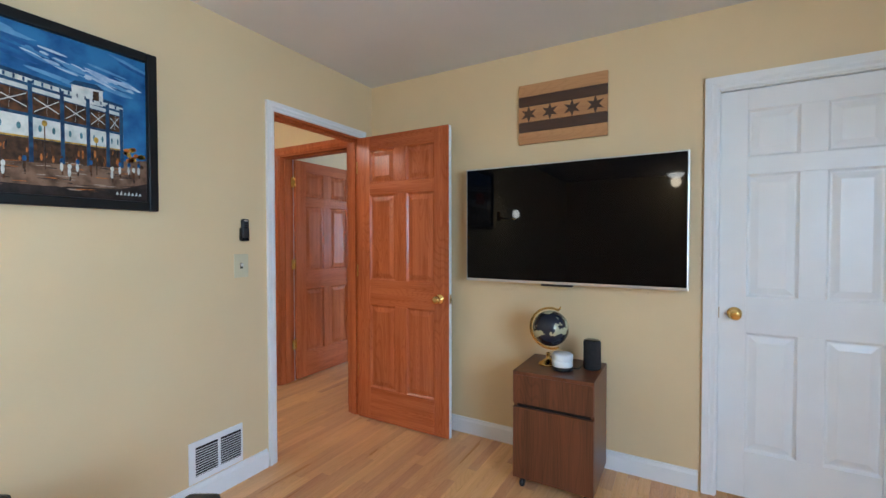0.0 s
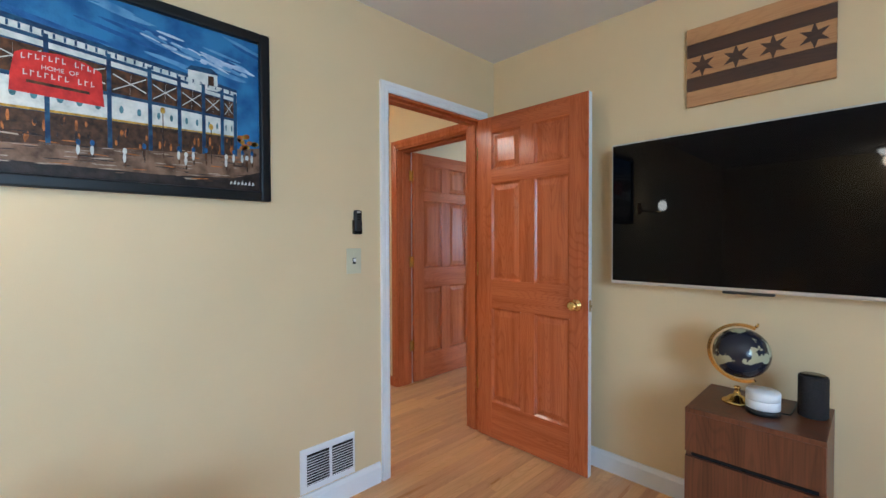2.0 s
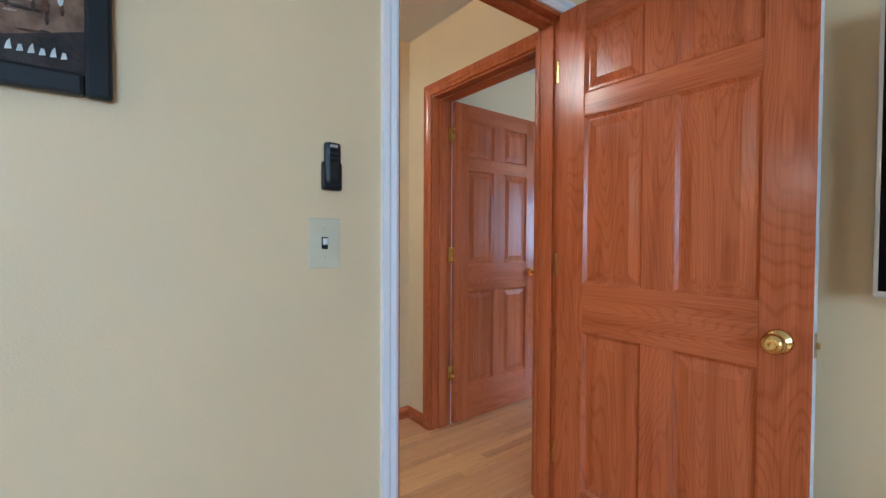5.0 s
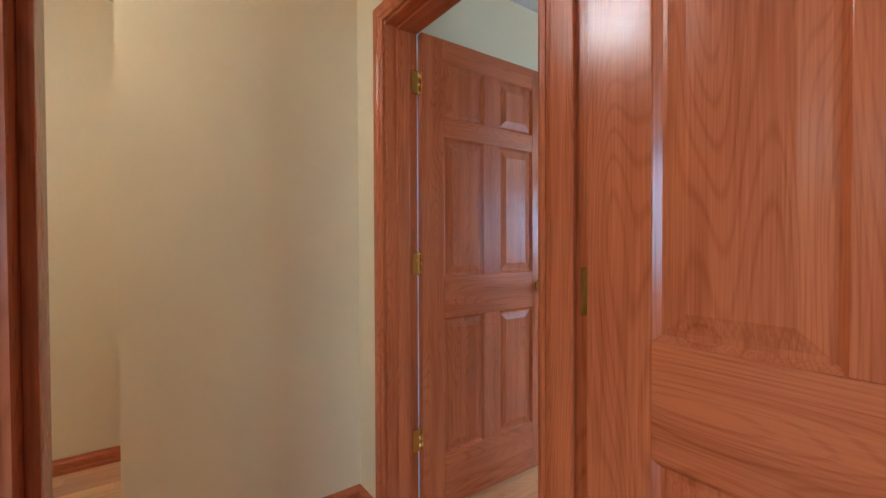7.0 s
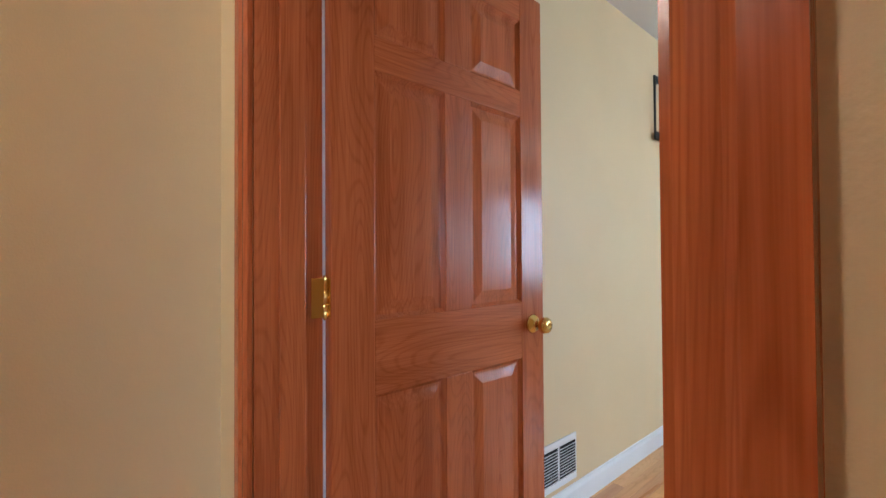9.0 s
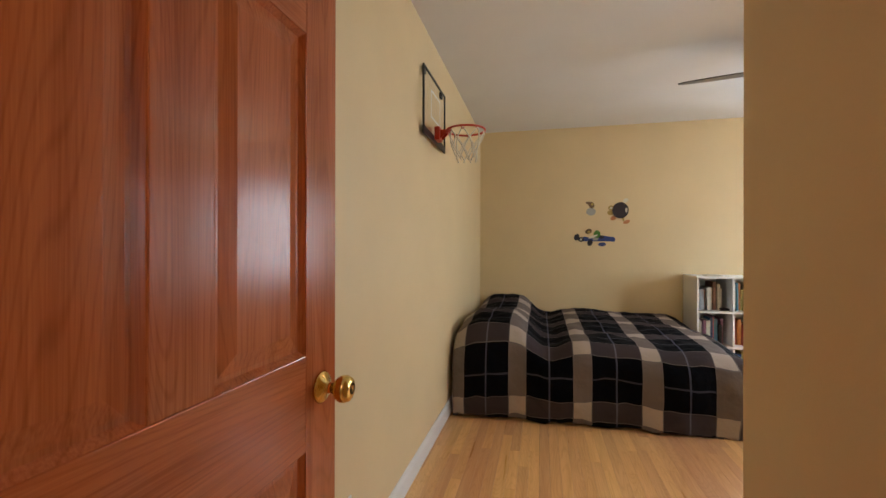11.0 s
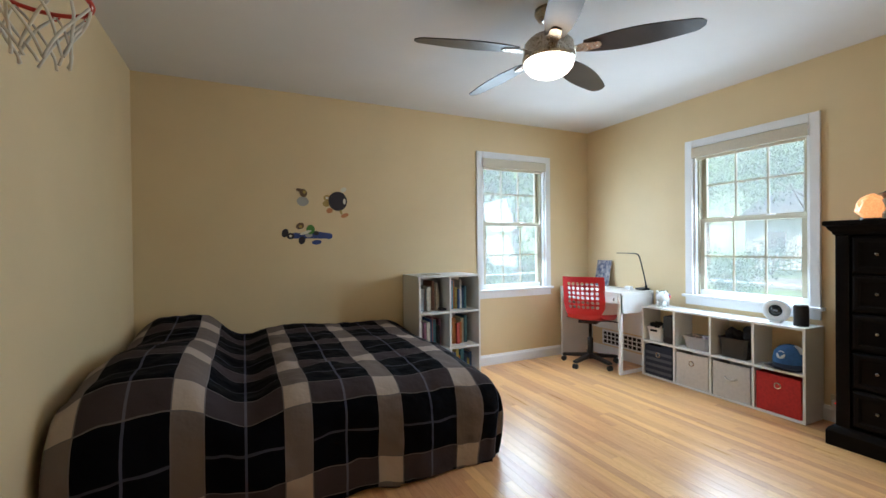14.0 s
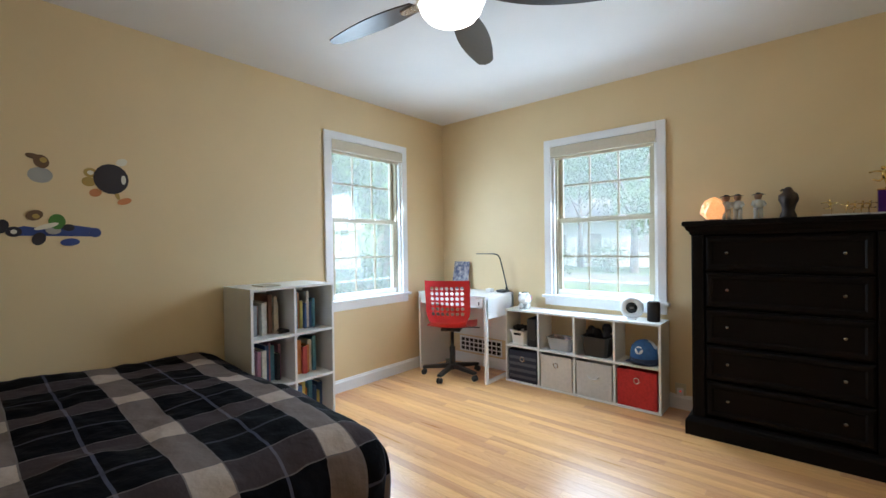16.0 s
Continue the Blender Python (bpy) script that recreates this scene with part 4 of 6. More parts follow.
def shell_point(u, v, d):
    """u across (-1..1), v from the seat's front (0) to the top of the back (1); back to -x."""
    w = (0.215 + 0.015 * math.sin(v * 6)) * (1 - 0.26 * math.exp(-((v - 0.53) / 0.09) ** 2))
    if v < 0.45:
        q = v / 0.45
        x, z, nx, nz = 0.22 - 0.36 * q, 0.475 - 0.018 * math.sin(math.pi * q) + 0.018 * u * u, 0.0, -1.0
    elif v < 0.6:
        a = (v - 0.45) / 0.15 * radians(82)
        x, z, nx, nz = -0.14 - 0.085 * math.sin(a), 0.475 + 0.018 * u * u + 0.085 * (1 - math.cos(a)), -math.sin(a), -math.cos(a)
    else:
        q = (v - 0.6) / 0.4
        x, z, nx, nz = -0.226 - 0.05 * q + 0.035 * u * u, 0.56 + 0.35 * q, -0.99, -0.1
    wv = w * (1 - 0.05 * max(0, (v - 0.9) / 0.1))
    return Vector((x + nx * d, u * wv, z + nz * d))


def shell(v0, v1, rows, cols, hole):
    bm = bmesh.new()
    cache = {}

    def vert(u, v, d):
        key = (round(u, 5), round(v, 5), d)
        if key not in cache:
            cache[key] = bm.verts.new(shell_point(u, v, d))
        return cache[key]
    for r in range(rows):
        for c in range(cols):
            ua, ub = -1 + 2 * c / cols, -1 + 2 * (c + 1) / cols
            va, vb = v0 + (v1 - v0) * r / rows, v0 + (v1 - v0) * (r + 1) / rows
            if not hole(r, c):
                for d in (0.0, 0.006):
                    f = bm.faces.new((vert(ua, va, d), vert(ub, va, d), vert(ub, vb, d), vert(ua, vb, d)))
                    f.smooth = True
                continue
            um, vm, du, dv = (ua + ub) / 2, (va + vb) / 2, (ub - ua) * 0.34, (vb - va) * 0.34
            ring = [(um + sx * du * kx, vm + sy * dv * ky) for sx, sy, kx, ky in
                    ((-1, -1, 1, .45), (-1, -1, .45, 1), (1, -1, .45, 1), (1, -1, 1, .45), (1, 1, 1, .45), (1, 1, .45, 1), (-1, 1, .45, 1), (-1, 1, 1, .45))]
            cor = [(ua, va), (ub, va), (ub, vb), (ua, vb)]
            inner = {}
            for d in (0.0, 0.006):
                R = inner[d] = [vert(*q, d) for q in ring]
                C = [vert(*q, d) for q in cor]
                for k in range(4):
                    bm.faces.new((C[k], R[(2 * k + 1) % 8], R[2 * k]))
                    bm.faces.new((C[k], C[(k + 1) % 4], R[(2 * k + 2) % 8], R[(2 * k + 1) % 8]))
            for k in range(8):
                bm.faces.new((inner[0.0][k], inner[0.0][(k + 1) % 8], inner[0.006][(k + 1) % 8], inner[0.006][k]))
    return bm


sb = part("backrest", shell(0.58, 1.0, 8, 9, lambda r, c: 1 <= r <= 6 and 1 <= c <= 7), M_REDPL, chair, "red perforated plastic backrest")
st = part("seat", shell(0.0, 0.58, 14, 9, lambda r, c: False), M_REDPL, chair, "red plastic seat shell")

pic = thing("desk_picture", "small dark picture card leaning on the wall", "picture card", (1.165, 7.42, DZ), 0)
bm = bmesh.new()
prism(bm, [(-0.10, 0), (0.10, 0), (0.10, 0.28), (-0.10, 0.28)], 0, 0.006, lambda u, v, d: (0.0 - d - 0.05 + v * 0.20, u, v))
part("card", bm, material("blue_print", (0.05, 0.07, 0.14), 0.4, var=0.4, scale=24, bump=0, other=(0.45, 0.42, 0.42)), pic)

lamp = thing("desk_lamp", "thin black desk lamp with a bent arm", "desk lamp", (1.12, 6.885, DZ), 0)
part("base", one_box(-0.055, 0.045, -0.035, 0.055, 0, 0.022, 0.006), M_BLACK, lamp, "flat black base")
part("pivot", turned([(0, 0), (0.012, 0), (0.012, 0.03), (0.009, 0.034), (0, 0.034)], pose(0.0, -0.028, 0.018), 14), M_BLACK, lamp)
part("arm", tube(bmesh.new(), [(0.0, -0.030, 0.045), (0.0, -0.005, 0.15), (0.0, 0.025, 0.26), (0.0, 0.045, 0.325), (0.0, 0.065, 0.350), (0.0, 0.10, 0.360), (0.0, 0.14, 0.362)], 0.0065, 8), M_BLACK, lamp)
part("head", one_box(-0.014, 0.014, 0.135, 0.315, 0.358, 0.366, 0.003), M_BLACK, lamp, "slim flat light bar")
solid("clock_box", one_box(1.02, 1.07, 6.965, 7.03, DZ, DZ + 0.035, 0.006), M_WHITEPL, "small white box on the desk", "box")

# ---- cube unit under the east window ----
CU_X, CU_Y = 0.950, 6.770
cu, cuw, cuh = cube_shelf("cube_unit", "long low white cube unit under the window", 4, 2, 0.298, 0.297, 0.238, 0.017)
cu.matrix_world = pose(CU_X, CU_Y, 0, 0, 0, -90)


def cell(c, r):
    """Middle of a cell's floor: x of the front, y of the middle, z."""
    return CU_X, CU_Y - 0.017 - c * (0.298 + 0.017) - 0.149, 0.017 + r * (0.297 + 0.017)


M_NAVY = material("navy_striped_cloth", (0.012, 0.016, 0.035), 0.7, var=0.1, scale=80, bump=0.03)
M_TAN = material("beige_linen", (0.62, 0.57, 0.52), 0.9, var=0.04, scale=40, bump=0.06, fine=500)
M_GREYC = material("grey_linen", (0.56, 0.54, 0.52), 0.9, var=0.04, scale=40, bump=0.06, fine=500)
M_STRIPE = material("grey_blue_stripe", (0.085, 0.09, 0.11), 0.8, var=0.08, scale=80, bump=0.03)
M_REDC = material("red_cloth", (0.50, 0.025, 0.022), 0.85, var=0.1, scale=60, bump=0.05, fine=500)


def fabric_bin(c, mat, label, ring=True, stripes=False):
    x, y, z = cell(c, 0)
    root = thing("storage_bin", label, "storage bin", (x, y, z + 0.001), group="bins in the cube unit")
    w, h, d = 0.137, 0.272, 0.225
    bm = bmesh.new()
    box(bm, 0.006, 0.012, -w, w, 0, h, 0.002)
    box(bm, d - 0.006, d, -w, w, 0, h)
    box(bm, 0.012, d - 0.006, -w, -w + 0.006, 0, h)
    box(bm, 0.012, d - 0.006, w - 0.006, w, 0, h)
    box(bm, 0.012, d - 0.006, -w + 0.006, w - 0.006, 0, 0.006)
    for v in bm.verts:
        if v.co.x < 0.02:
            v.co.x += 0.006 * math.sin(v.co.z * 14)
    part("body", bm, mat, root)
    if ring:
        bm = bmesh.new()
        pts = [(0.003, 0.02 * math.cos(a), h - 0.075 + 0.02 * math.sin(a)) for a in [2 * math.pi * k / 20 for k in range(20)]]
        tube(bm, pts, 0.005, 6, True)
        part("grommet", bm, M_CHROME, root, "round metal grommet")
        part("finger_hole", turned([(0, 0), (0.016, 0), (0.016, 0.004), (0, 0.004)], pose(0.004, 0, h - 0.075, 0, 90, 0)), M_DARK, root)
    if stripes:
        for k in range(4):
            part("stripe", one_box(0.001, 0.005, -w, w, 0.03 + k * 0.055, 0.055 + k * 0.055), M_STRIPE, root, "grey woven stripe")
    return root


fabric_bin(0, M_NAVY, "navy striped cloth storage bin with a metal grommet", True, True)
fabric_bin(1, M_TAN, "beige linen storage bin with a metal grommet")
gb = fabric_bin(2, M_GREYC, "grey linen storage bin with a loop handle", False)
part("handle", tube(bmesh.new(), [(0.004, 0.045, 0.165), (-0.006, 0.025, 0.150), (-0.008, 0.0, 0.145), (-0.006, -0.025, 0.150), (0.004, -0.045, 0.165)], 0.008, 6), M_MATTRESS, gb, "pale cloth handle")
fabric_bin(3, M_REDC, "red cloth storage bin with a metal grommet")


def tub(name, label, x, y, z, w, d, h, mat, taper=0.82, wall_t=0.004):
    root = thing(name, label, "basket", (x, y, z + 0.001))
    bm = bmesh.new()
    loops = []
    for s, zz, e in ((taper, 0.0, 0), (1.0, h, 0), (1.06, h, 0), (1.06, h - 0.008, 0), (1.0, h - 0.009, 0)):
        loops.append([bm.verts.new((sx * d / 2 * s, sy * w / 2 * s, zz)) for sx, sy in ((-1, -0.8), (-0.8, -1), (0.8, -1), (1, -0.8), (1, 0.8), (0.8, 1), (-0.8, 1), (-1, 0.8))])
    bm.faces.new(loops[0])
    for a, b in zip(loops[:3], loops[1:4]):
        for k in range(8):
            bm.faces.new((a[k], a[(k + 1) % 8], b[(k + 1) % 8], b[k]))
    inner = [bm.verts.new(v.co * 1.0 + Vector((-math.copysign(wall_t, v.co.x), -math.copysign(wall_t, v.co.y), 0))) for v in loops[1]]
    base = [bm.verts.new(Vector((v.co.x * 0.96, v.co.y * 0.96, wall_t))) for v in loops[0]]
    bm.faces.new(base)
    for k in range(8):
        bm.faces.new((loops[1][k], loops[1][(k + 1) % 8], inner[(k + 1) % 8], inner[k]))
        bm.faces.new((inner[k], inner[(k + 1) % 8], base[(k + 1) % 8], base[k]))
    part("body", bm, mat, root)
    return root


def blob(bm, c, r, seed, flat=1.0):
    b = bmesh.ops.create_icosphere(bm, subdivisions=2, radius=1)
    for v in b["verts"]:
        k = 1 + 0.35 * noise.noise(v.co * 1.7 + Vector((seed, 0, 0)))
        v.co = Vector((c[0] + v.co.x * r * k, c[1] + v.co.y * r * k, c[2] + v.co.z * r * k * flat))


x, y, z = cell(0, 1)
wb = tub("basket", "white plastic basket filled with small dark things", x + 0.11, y + 0.055, z, 0.155, 0.18, 0.125, M_WHITEPL)
part("handle_hole", one_box(-0.094, -0.088, -0.035, 0.035, 0.085, 0.105, 0.004), M_DARK, wb)
bm = bmesh.new()
for k in range(9):
    blob(bm, (rng.uniform(-0.05, 0.05), rng.uniform(-0.05, 0.05), 0.125 + rng.uniform(-0.01, 0.025)), rng.uniform(0.014, 0.024), k)
part("contents", bm, M_FABRICBLK, wb, "small dark odds and ends")
bagm = thing("folder", "black folder standing upright in a cube", "folder", (x + 0.02, y - 0.085, z + 0.001))
bm = bmesh.new()
box(bm, 0, 0.18, -0.045, 0.045, 0, 0.245, 0.012)
for v in bm.verts:
    v.co.y += 0.012 * noise.noise(v.co * 9)
part("body", bm, M_FABRICBLK, bagm)
part("flap", one_box(-0.004, 0.0, -0.04, 0.04, 0.06, 0.24, 0.002), M_BLACK, bagm)
x, y, z = cell(1, 1)
ct = tub("clear_tub", "clear plastic tub of small mixed things", x + 0.10, y - 0.02, z, 0.22, 0.16, 0.105, M_WHITEPL)
ct.children[0].data.materials[0] = material("cloudy_plastic", (0.75, 0.77, 0.82), 0.25, bump=0, trans=0.6)
bm = bmesh.new()
for k in range(22):
    blob(bm, (rng.uniform(-0.055, 0.055), rng.uniform(-0.085, 0.085), rng.uniform(0.03, 0.105)), rng.uniform(0.010, 0.020), k)
part("contents", bm, material("mixed_small_parts", (0.45, 0.32, 0.28), 0.5, var=0.4, scale=60, other=(0.05, 0.07, 0.16), bump=0), ct, "mixed small coloured parts")
x, y, z = cell(2, 1)
bb = tub("basket", "black plastic basket of dark gear", x + 0.105, y + 0.0, z, 0.215, 0.17, 0.155, M_BLACK)
bm = bmesh.new()
for k in range(7):
    blob(bm, (rng.uniform(-0.04, 0.05), rng.uniform(-0.08, 0.08), 0.15 + rng.uniform(0, 0.04)), rng.uniform(0.025, 0.04), k)
blob(bm, (0.03, -0.06, 0.21), 0.04, 3)
part("contents", bm, M_FABRICBLK, bb, "dark soft gear")
x, y, z = cell(3, 1)
cap = thing("cap", "blue baseball cap with a white back resting in a cube", "cap", (x + 0.10, y - 0.03, z + 0.001), 170)
M_CAPB = material("blue_cotton", (0.035, 0.12, 0.28), 0.85, var=0.1, scale=60, bump=0.05, fine=400)
bm = bmesh.new()
lathe(bm, [(0.098, 0.045), (0.098, 0.075), (0.088, 0.12), (0.060, 0.155), (0.025, 0.170), (0, 0.172)], pose(0, 0, 0), 24)
part("crown", bm, M_CAPB, cap, "blue cotton crown")
bm = bmesh.new()
prism(bm, [(0.0, 0.095)] + [(0.06 + 0.085 * math.sin(a), 0.095 * math.cos(a)) for a in [math.pi * k / 12 for k in range(13)]] + [(0.0, -0.095)], 0.040, 0.046, lambda u, v, d: (u + 0.03, v, d - 3.0 * v * v))
part("brim", bm, material("navy_cotton", (0.015, 0.025, 0.06), 0.85, bump=0.04), cap, "navy brim")
bm = bmesh.new()
lathe(bm, [(0.0985, 0.045), (0.0985, 0.075), (0.0885, 0.12), (0.0605, 0.1555), (0.030, 0.1690)], pose(0, 0, 0), 24)
bmesh.ops.delete(bm, geom=[f for f in bm.faces if f.calc_center_median().x > 0.012], context="FACES")
part("rear_panel", bm, M_MATTRESS, cap, "white mesh rear panel")
part("button", turned([(0, 0.170), (0.008, 0.171), (0.006, 0.176), (0, 0.178)], segs=10), M_CAPB, cap)
part("stand_ring", turned([(0.10, 0.0), (0.10, 0.046), (0.094, 0.046), (0.094, 0.0)], segs=24), material("cap_band", (0.02, 0.03, 0.06), 0.85, bump=0.03), cap)
part("badge", turned([(0, 0), (0.03, 0), (0.028, 0.004), (0, 0.005)], pose(0.085, 0, 0.105, 0, 72, 0)), M_MATTRESS, cap, "pale round badge")

# things on the cube unit
TOPZ = cuh
pig = thing("piggy_bank", "white ceramic piggy bank with blue and red painted patches", "piggy bank", (1.06, 6.63, TOPZ), 200)
M_CERAM = material("white_glazed_ceramic", (0.78, 0.78, 0.76), 0.15, bump=0)
bm = bmesh.new()
bmesh.ops.create_uvsphere(bm, u_segments=20, v_segments=12, radius=1)
for v in bm.verts:
    v.co = Vector((v.co.x * 0.075, v.co.y * 0.058, 0.085 + v.co.z * 0.058))
for f in bm.faces:
    f.smooth = True
part("body", bm, M_CERAM, pig)
for sx, sy in ((1, 1), (1, -1), (-1, 1), (-1, -1)):
    part("leg", turned([(0, 0), (0.016, 0), (0.018, 0.02), (0.015, 0.055), (0, 0.055)], pose(sx * 0.040, sy * 0.026, 0), 12), M_CERAM, pig)
part("snout", turned([(0, 0), (0.022, 0), (0.022, 0.018), (0.018, 0.02), (0, 0.02)], pose(0.068, 0, 0.085, 0, 90, 0), 14), M_CERAM, pig)
for s in (1, -1):
    part("ear", turned([(0.016, 0), (0.012, 0.015), (0, 0.03)], pose(0.045, s * 0.03, 0.128, s * -20, 15, 0), 8), M_CERAM, pig)
    part("patch", turned([(0, 0.003), (0.026, 0.001), (0.028, -0.003)], pose(-0.01, s * 0.055, 0.095, s * -90, 0, 0), 16), M_CAPB, pig, "blue painted patch")
    part("patch", turned([(0, 0.004), (0.016, 0.003), (0.018, 0.0)], pose(-0.01, s * 0.057, 0.095, s * -90, 0, 0), 16), M_REDPL, pig, "red painted dot")
part("painted_band", one_box(-0.055, 0.0, -0.03, 0.03, 0.130, 0.145, 0.008), material("green_glaze", (0.05, 0.16, 0.14), 0.2, bump=0), pig)

clk = thing("alarm_clock", "round white alarm clock with a black face", "alarm clock", (1.045, 5.715, TOPZ), 12)
cm = pose(0.02, 0, 0.088, 0, -90, 0)
part("case", turned([(0, -0.030), (0.05, -0.030), (0.075, -0.018), (0.085, 0.0), (0.082, 0.012), (0.070, 0.020), (0.044, 0.023), (0.042, 0.018), (0, 0.018)], cm, 36), M_WHITEPL, clk)
part("face", turned([(0, 0.0185), (0.041, 0.0185), (0.041, 0.0205), (0, 0.0205)], cm, 32), M_GLOSSBLACK, clk, "black clock face")
part("digit_bar", one_box(-0.0015, -0.0008, -0.014, 0.014, 0.082, 0.094), material("dim_digits", (0.25, 0.25, 0.27), 0.4, bump=0), clk)
part("foot", one_box(-0.015, 0.05, -0.035, 0.035, 0, 0.012, 0.004), M_WHITEPL, clk)
spk = thing("smart_speaker", "small black cylindrical cloth speaker on the cube unit", "speaker", (1.06, 5.566, TOPZ), 0, "cylindrical speakers")
part("body", turned([(0, 0), (0.040, 0), (0.043, 0.004), (0.043, 0.136), (0.040, 0.142), (0.034, 0.144), (0, 0.144)]), M_FABRICBLK, spk)
part("top", turned([(0, 0.1442), (0.034, 0.1442), (0.034, 0.146), (0, 0.146)]), M_GLOSSBLACK, spk)
plug = thing("wall_plug", "white plug adapter with a red light in the wall socket", "plug", (1.19, 5.42, 0.13))
part("socket_plate", one_box(-0.006, -0.001, -0.036, 0.036, -0.057, 0.057, 0.002), M_IVORY, plug)
part("adapter", one_box(-0.036, -0.006, -0.020, 0.020, -0.024, 0.024, 0.005), M_WHITEPL, plug)
part("led", one_box(-0.038, -0.036, -0.009, 0.002, 0.004, 0.012), M_LED, plug, "glowing red indicator")
vent3 = thing("floor_register", "white wall register under the desk", "air vent", (1.19, 7.22, 0.20))
part("plate", one_box(-0.006, -0.001, -0.26, 0.26, -0.08, 0.08, 0.002), M_WHITE, vent3)
for r_ in range(3):
    for c_ in range(9):
        part("slot", one_box(-0.0075, -0.0055, -0.245 + c_ * 0.055, -0.205 + c_ * 0.055, -0.062 + r_ * 0.045, -0.030 + r_ * 0.045), M_DARK, vent3)

# ---- dresser ----
M_KNOB = material("dark_nickel", (0.22, 0.21, 0.20), 0.25, 1.0, bump=0)
dr = thing("dresser", "tall espresso brown dresser with five drawers", "dresser")
EX, EY0, EY1 = 0.795, 4.375, 5.275
part("side", one_box(EX, 1.175, EY1 - 0.03, EY1 - 0.0, 0.10, 1.285, 0.003), M_ESPRESSO, dr)
part("side", one_box(EX, 1.175, EY0, EY0 + 0.03, 0.10, 1.285, 0.003), M_ESPRESSO, dr)
part("case", one_box(EX + 0.03, 1.17, EY0 + 0.03, EY1 - 0.03, 0.10, 1.285), M_ESPRESSO, dr)
bm = bmesh.new()
prof = [(0.0, 1.265), (-0.008, 1.27), (-0.012, 1.285), (-0.026, 1.30), (-0.032, 1.318), (-0.045, 1.325), (-0.045, 1.345), (-0.04, 1.352)]
loops = [[bm.verts.new(q) for q in ((EX + d, EY0 + d, h), (1.18, EY0 + d, h), (1.18, EY1 - d, h), (EX + d, EY1 - d, h))] for d, h in prof]
for a, b in zip(loops, loops[1:]):
    for k in range(4):
        bm.faces.new((a[k], a[(k + 1) % 4], b[(k + 1) % 4], b[k]))
bm.faces.new(loops[-1])
part("cornice_top", bm, M_ESPRESSO, dr, "moulded overhanging top")
bm = bmesh.new()
prof = [(-0.035, 0.0), (-0.035, 0.085), (-0.028, 0.10), (-0.018, 0.112), (0.0, 0.12)]
loops = [[bm.verts.new(q) for q in ((EX + d, EY0 + d, h), (1.18, EY0 + d, h), (1.18, EY1 - d, h), (EX + d, EY1 - d, h))] for d, h in prof]
for a, b in zip(loops, loops[1:]):
    for k in range(4):
        bm.faces.new((a[k], a[(k + 1) % 4], b[(k + 1) % 4], b[k]))
part("plinth", bm, M_ESPRESSO, dr, "moulded plinth base")
for side_y in (EY1 - 0.068, EY0 + 0.008):
    part("pilaster", one_box(EX - 0.006, EX + 0.02, side_y, side_y + 0.06, 0.12, 1.262, 0.004), M_ESPRESSO, dr)
for k in range(5):
    z0 = 0.135 + k * 0.2265
    dw = part("drawer", one_box(EX + 0.006, EX + 0.03, EY0 + 0.075, EY1 - 0.075, z0, z0 + 0.215, 0.004), M_ESPRESSO, dr)
    bm = bmesh.new()
    for (i0, d0), (i1, d1) in (((0.0, 0.0), (0.014, -0.012)), ((0.014, -0.012), (0.032, -0.012)), ((0.032, -0.012), (0.042, -0.004))):
        for sgn in range(4):
            def rect(i, d):
                return [(EX + 0.006 + d, EY0 + 0.075 + i, z0 + i), (EX + 0.006 + d, EY1 - 0.075 - i, z0 + i), (EX + 0.006 + d, EY1 - 0.075 - i, z0 + 0.215 - i), (EX + 0.006 + d, EY0 + 0.075 + i, z0 + 0.215 - i)]
            a, b = rect(i0, d0), rect(i1, d1)
            bm.faces.new([bm.verts.new(q) for q in (a[sgn], a[(sgn + 1) % 4], b[(sgn + 1) % 4], b[sgn])])
    part("moulding", bm, M_ESPRESSO, dw)
    for ky in (5.085, 4.565):
        part("knob", turned([(0, 0), (0.010, 0), (0.006, 0.004), (0.005, 0.010), (0.010, 0.015), (0.0105, 0.020), (0.006, 0.023), (0, 0.0235)], pose(EX + 0.006, ky, z0 + 0.112, 0, -90, 0), 16), M_KNOB, dw, "small metal knob")
DT = 1.352
# things on the dresser
salt = thing("salt_lamp", "glowing orange salt crystal lamp on the dresser", "salt lamp", (1.0, 5.185, DT))
bm = bmesh.new()
s = bmesh.ops.create_icosphere(bm, subdivisions=3, radius=1)
for v in s["verts"]:
    k = 1 + 0.18 * noise.noise(v.co * 1.9) + 0.07 * noise.noise(v.co * 5)
    v.co = Vector((v.co.x * 0.060 * k, v.co.y * 0.066 * k, 0.080 + v.co.z * 0.080 * k))
M_SALT = bpy.data.materials.new("salt_crystal")
M_SALT.use_nodes = True
sn = M_SALT.node_tree
snz = sn.nodes.new("ShaderNodeTexNoise")
snz.inputs["Scale"].default_value, snz.inputs["Detail"].default_value = 22, 4
smx = sn.nodes.new("ShaderNodeMix")
smx.data_type = "RGBA"
smx.inputs["A"].default_value, smx.inputs["B"].default_value = (0.85, 0.20, 0.05, 1), (1.0, 0.60, 0.26, 1)
sn.links.new(snz.outputs[0], smx.inputs["Factor"])
pp = sn.nodes["Principled BSDF"]
sn.links.new(smx.outputs["Result"], pp.inputs["Base Color"])
sn.links.new(smx.outputs["Result"], pp.inputs["Emission Color"])
pp.inputs["Emission Strength"].default_value, pp.inputs["Roughness"].default_value = 0.42, 0.4
part("crystal", bm, M_SALT, salt)
part("base", turned([(0, 0), (0.05, 0), (0.05, 0.015), (0, 0.015)]), M_WALNUT, salt)


M_SKINLESS = material("painted_resin", (0.40, 0.38, 0.37), 0.45, var=0.3, scale=40, other=(0.05, 0.05, 0.07), bump=0)


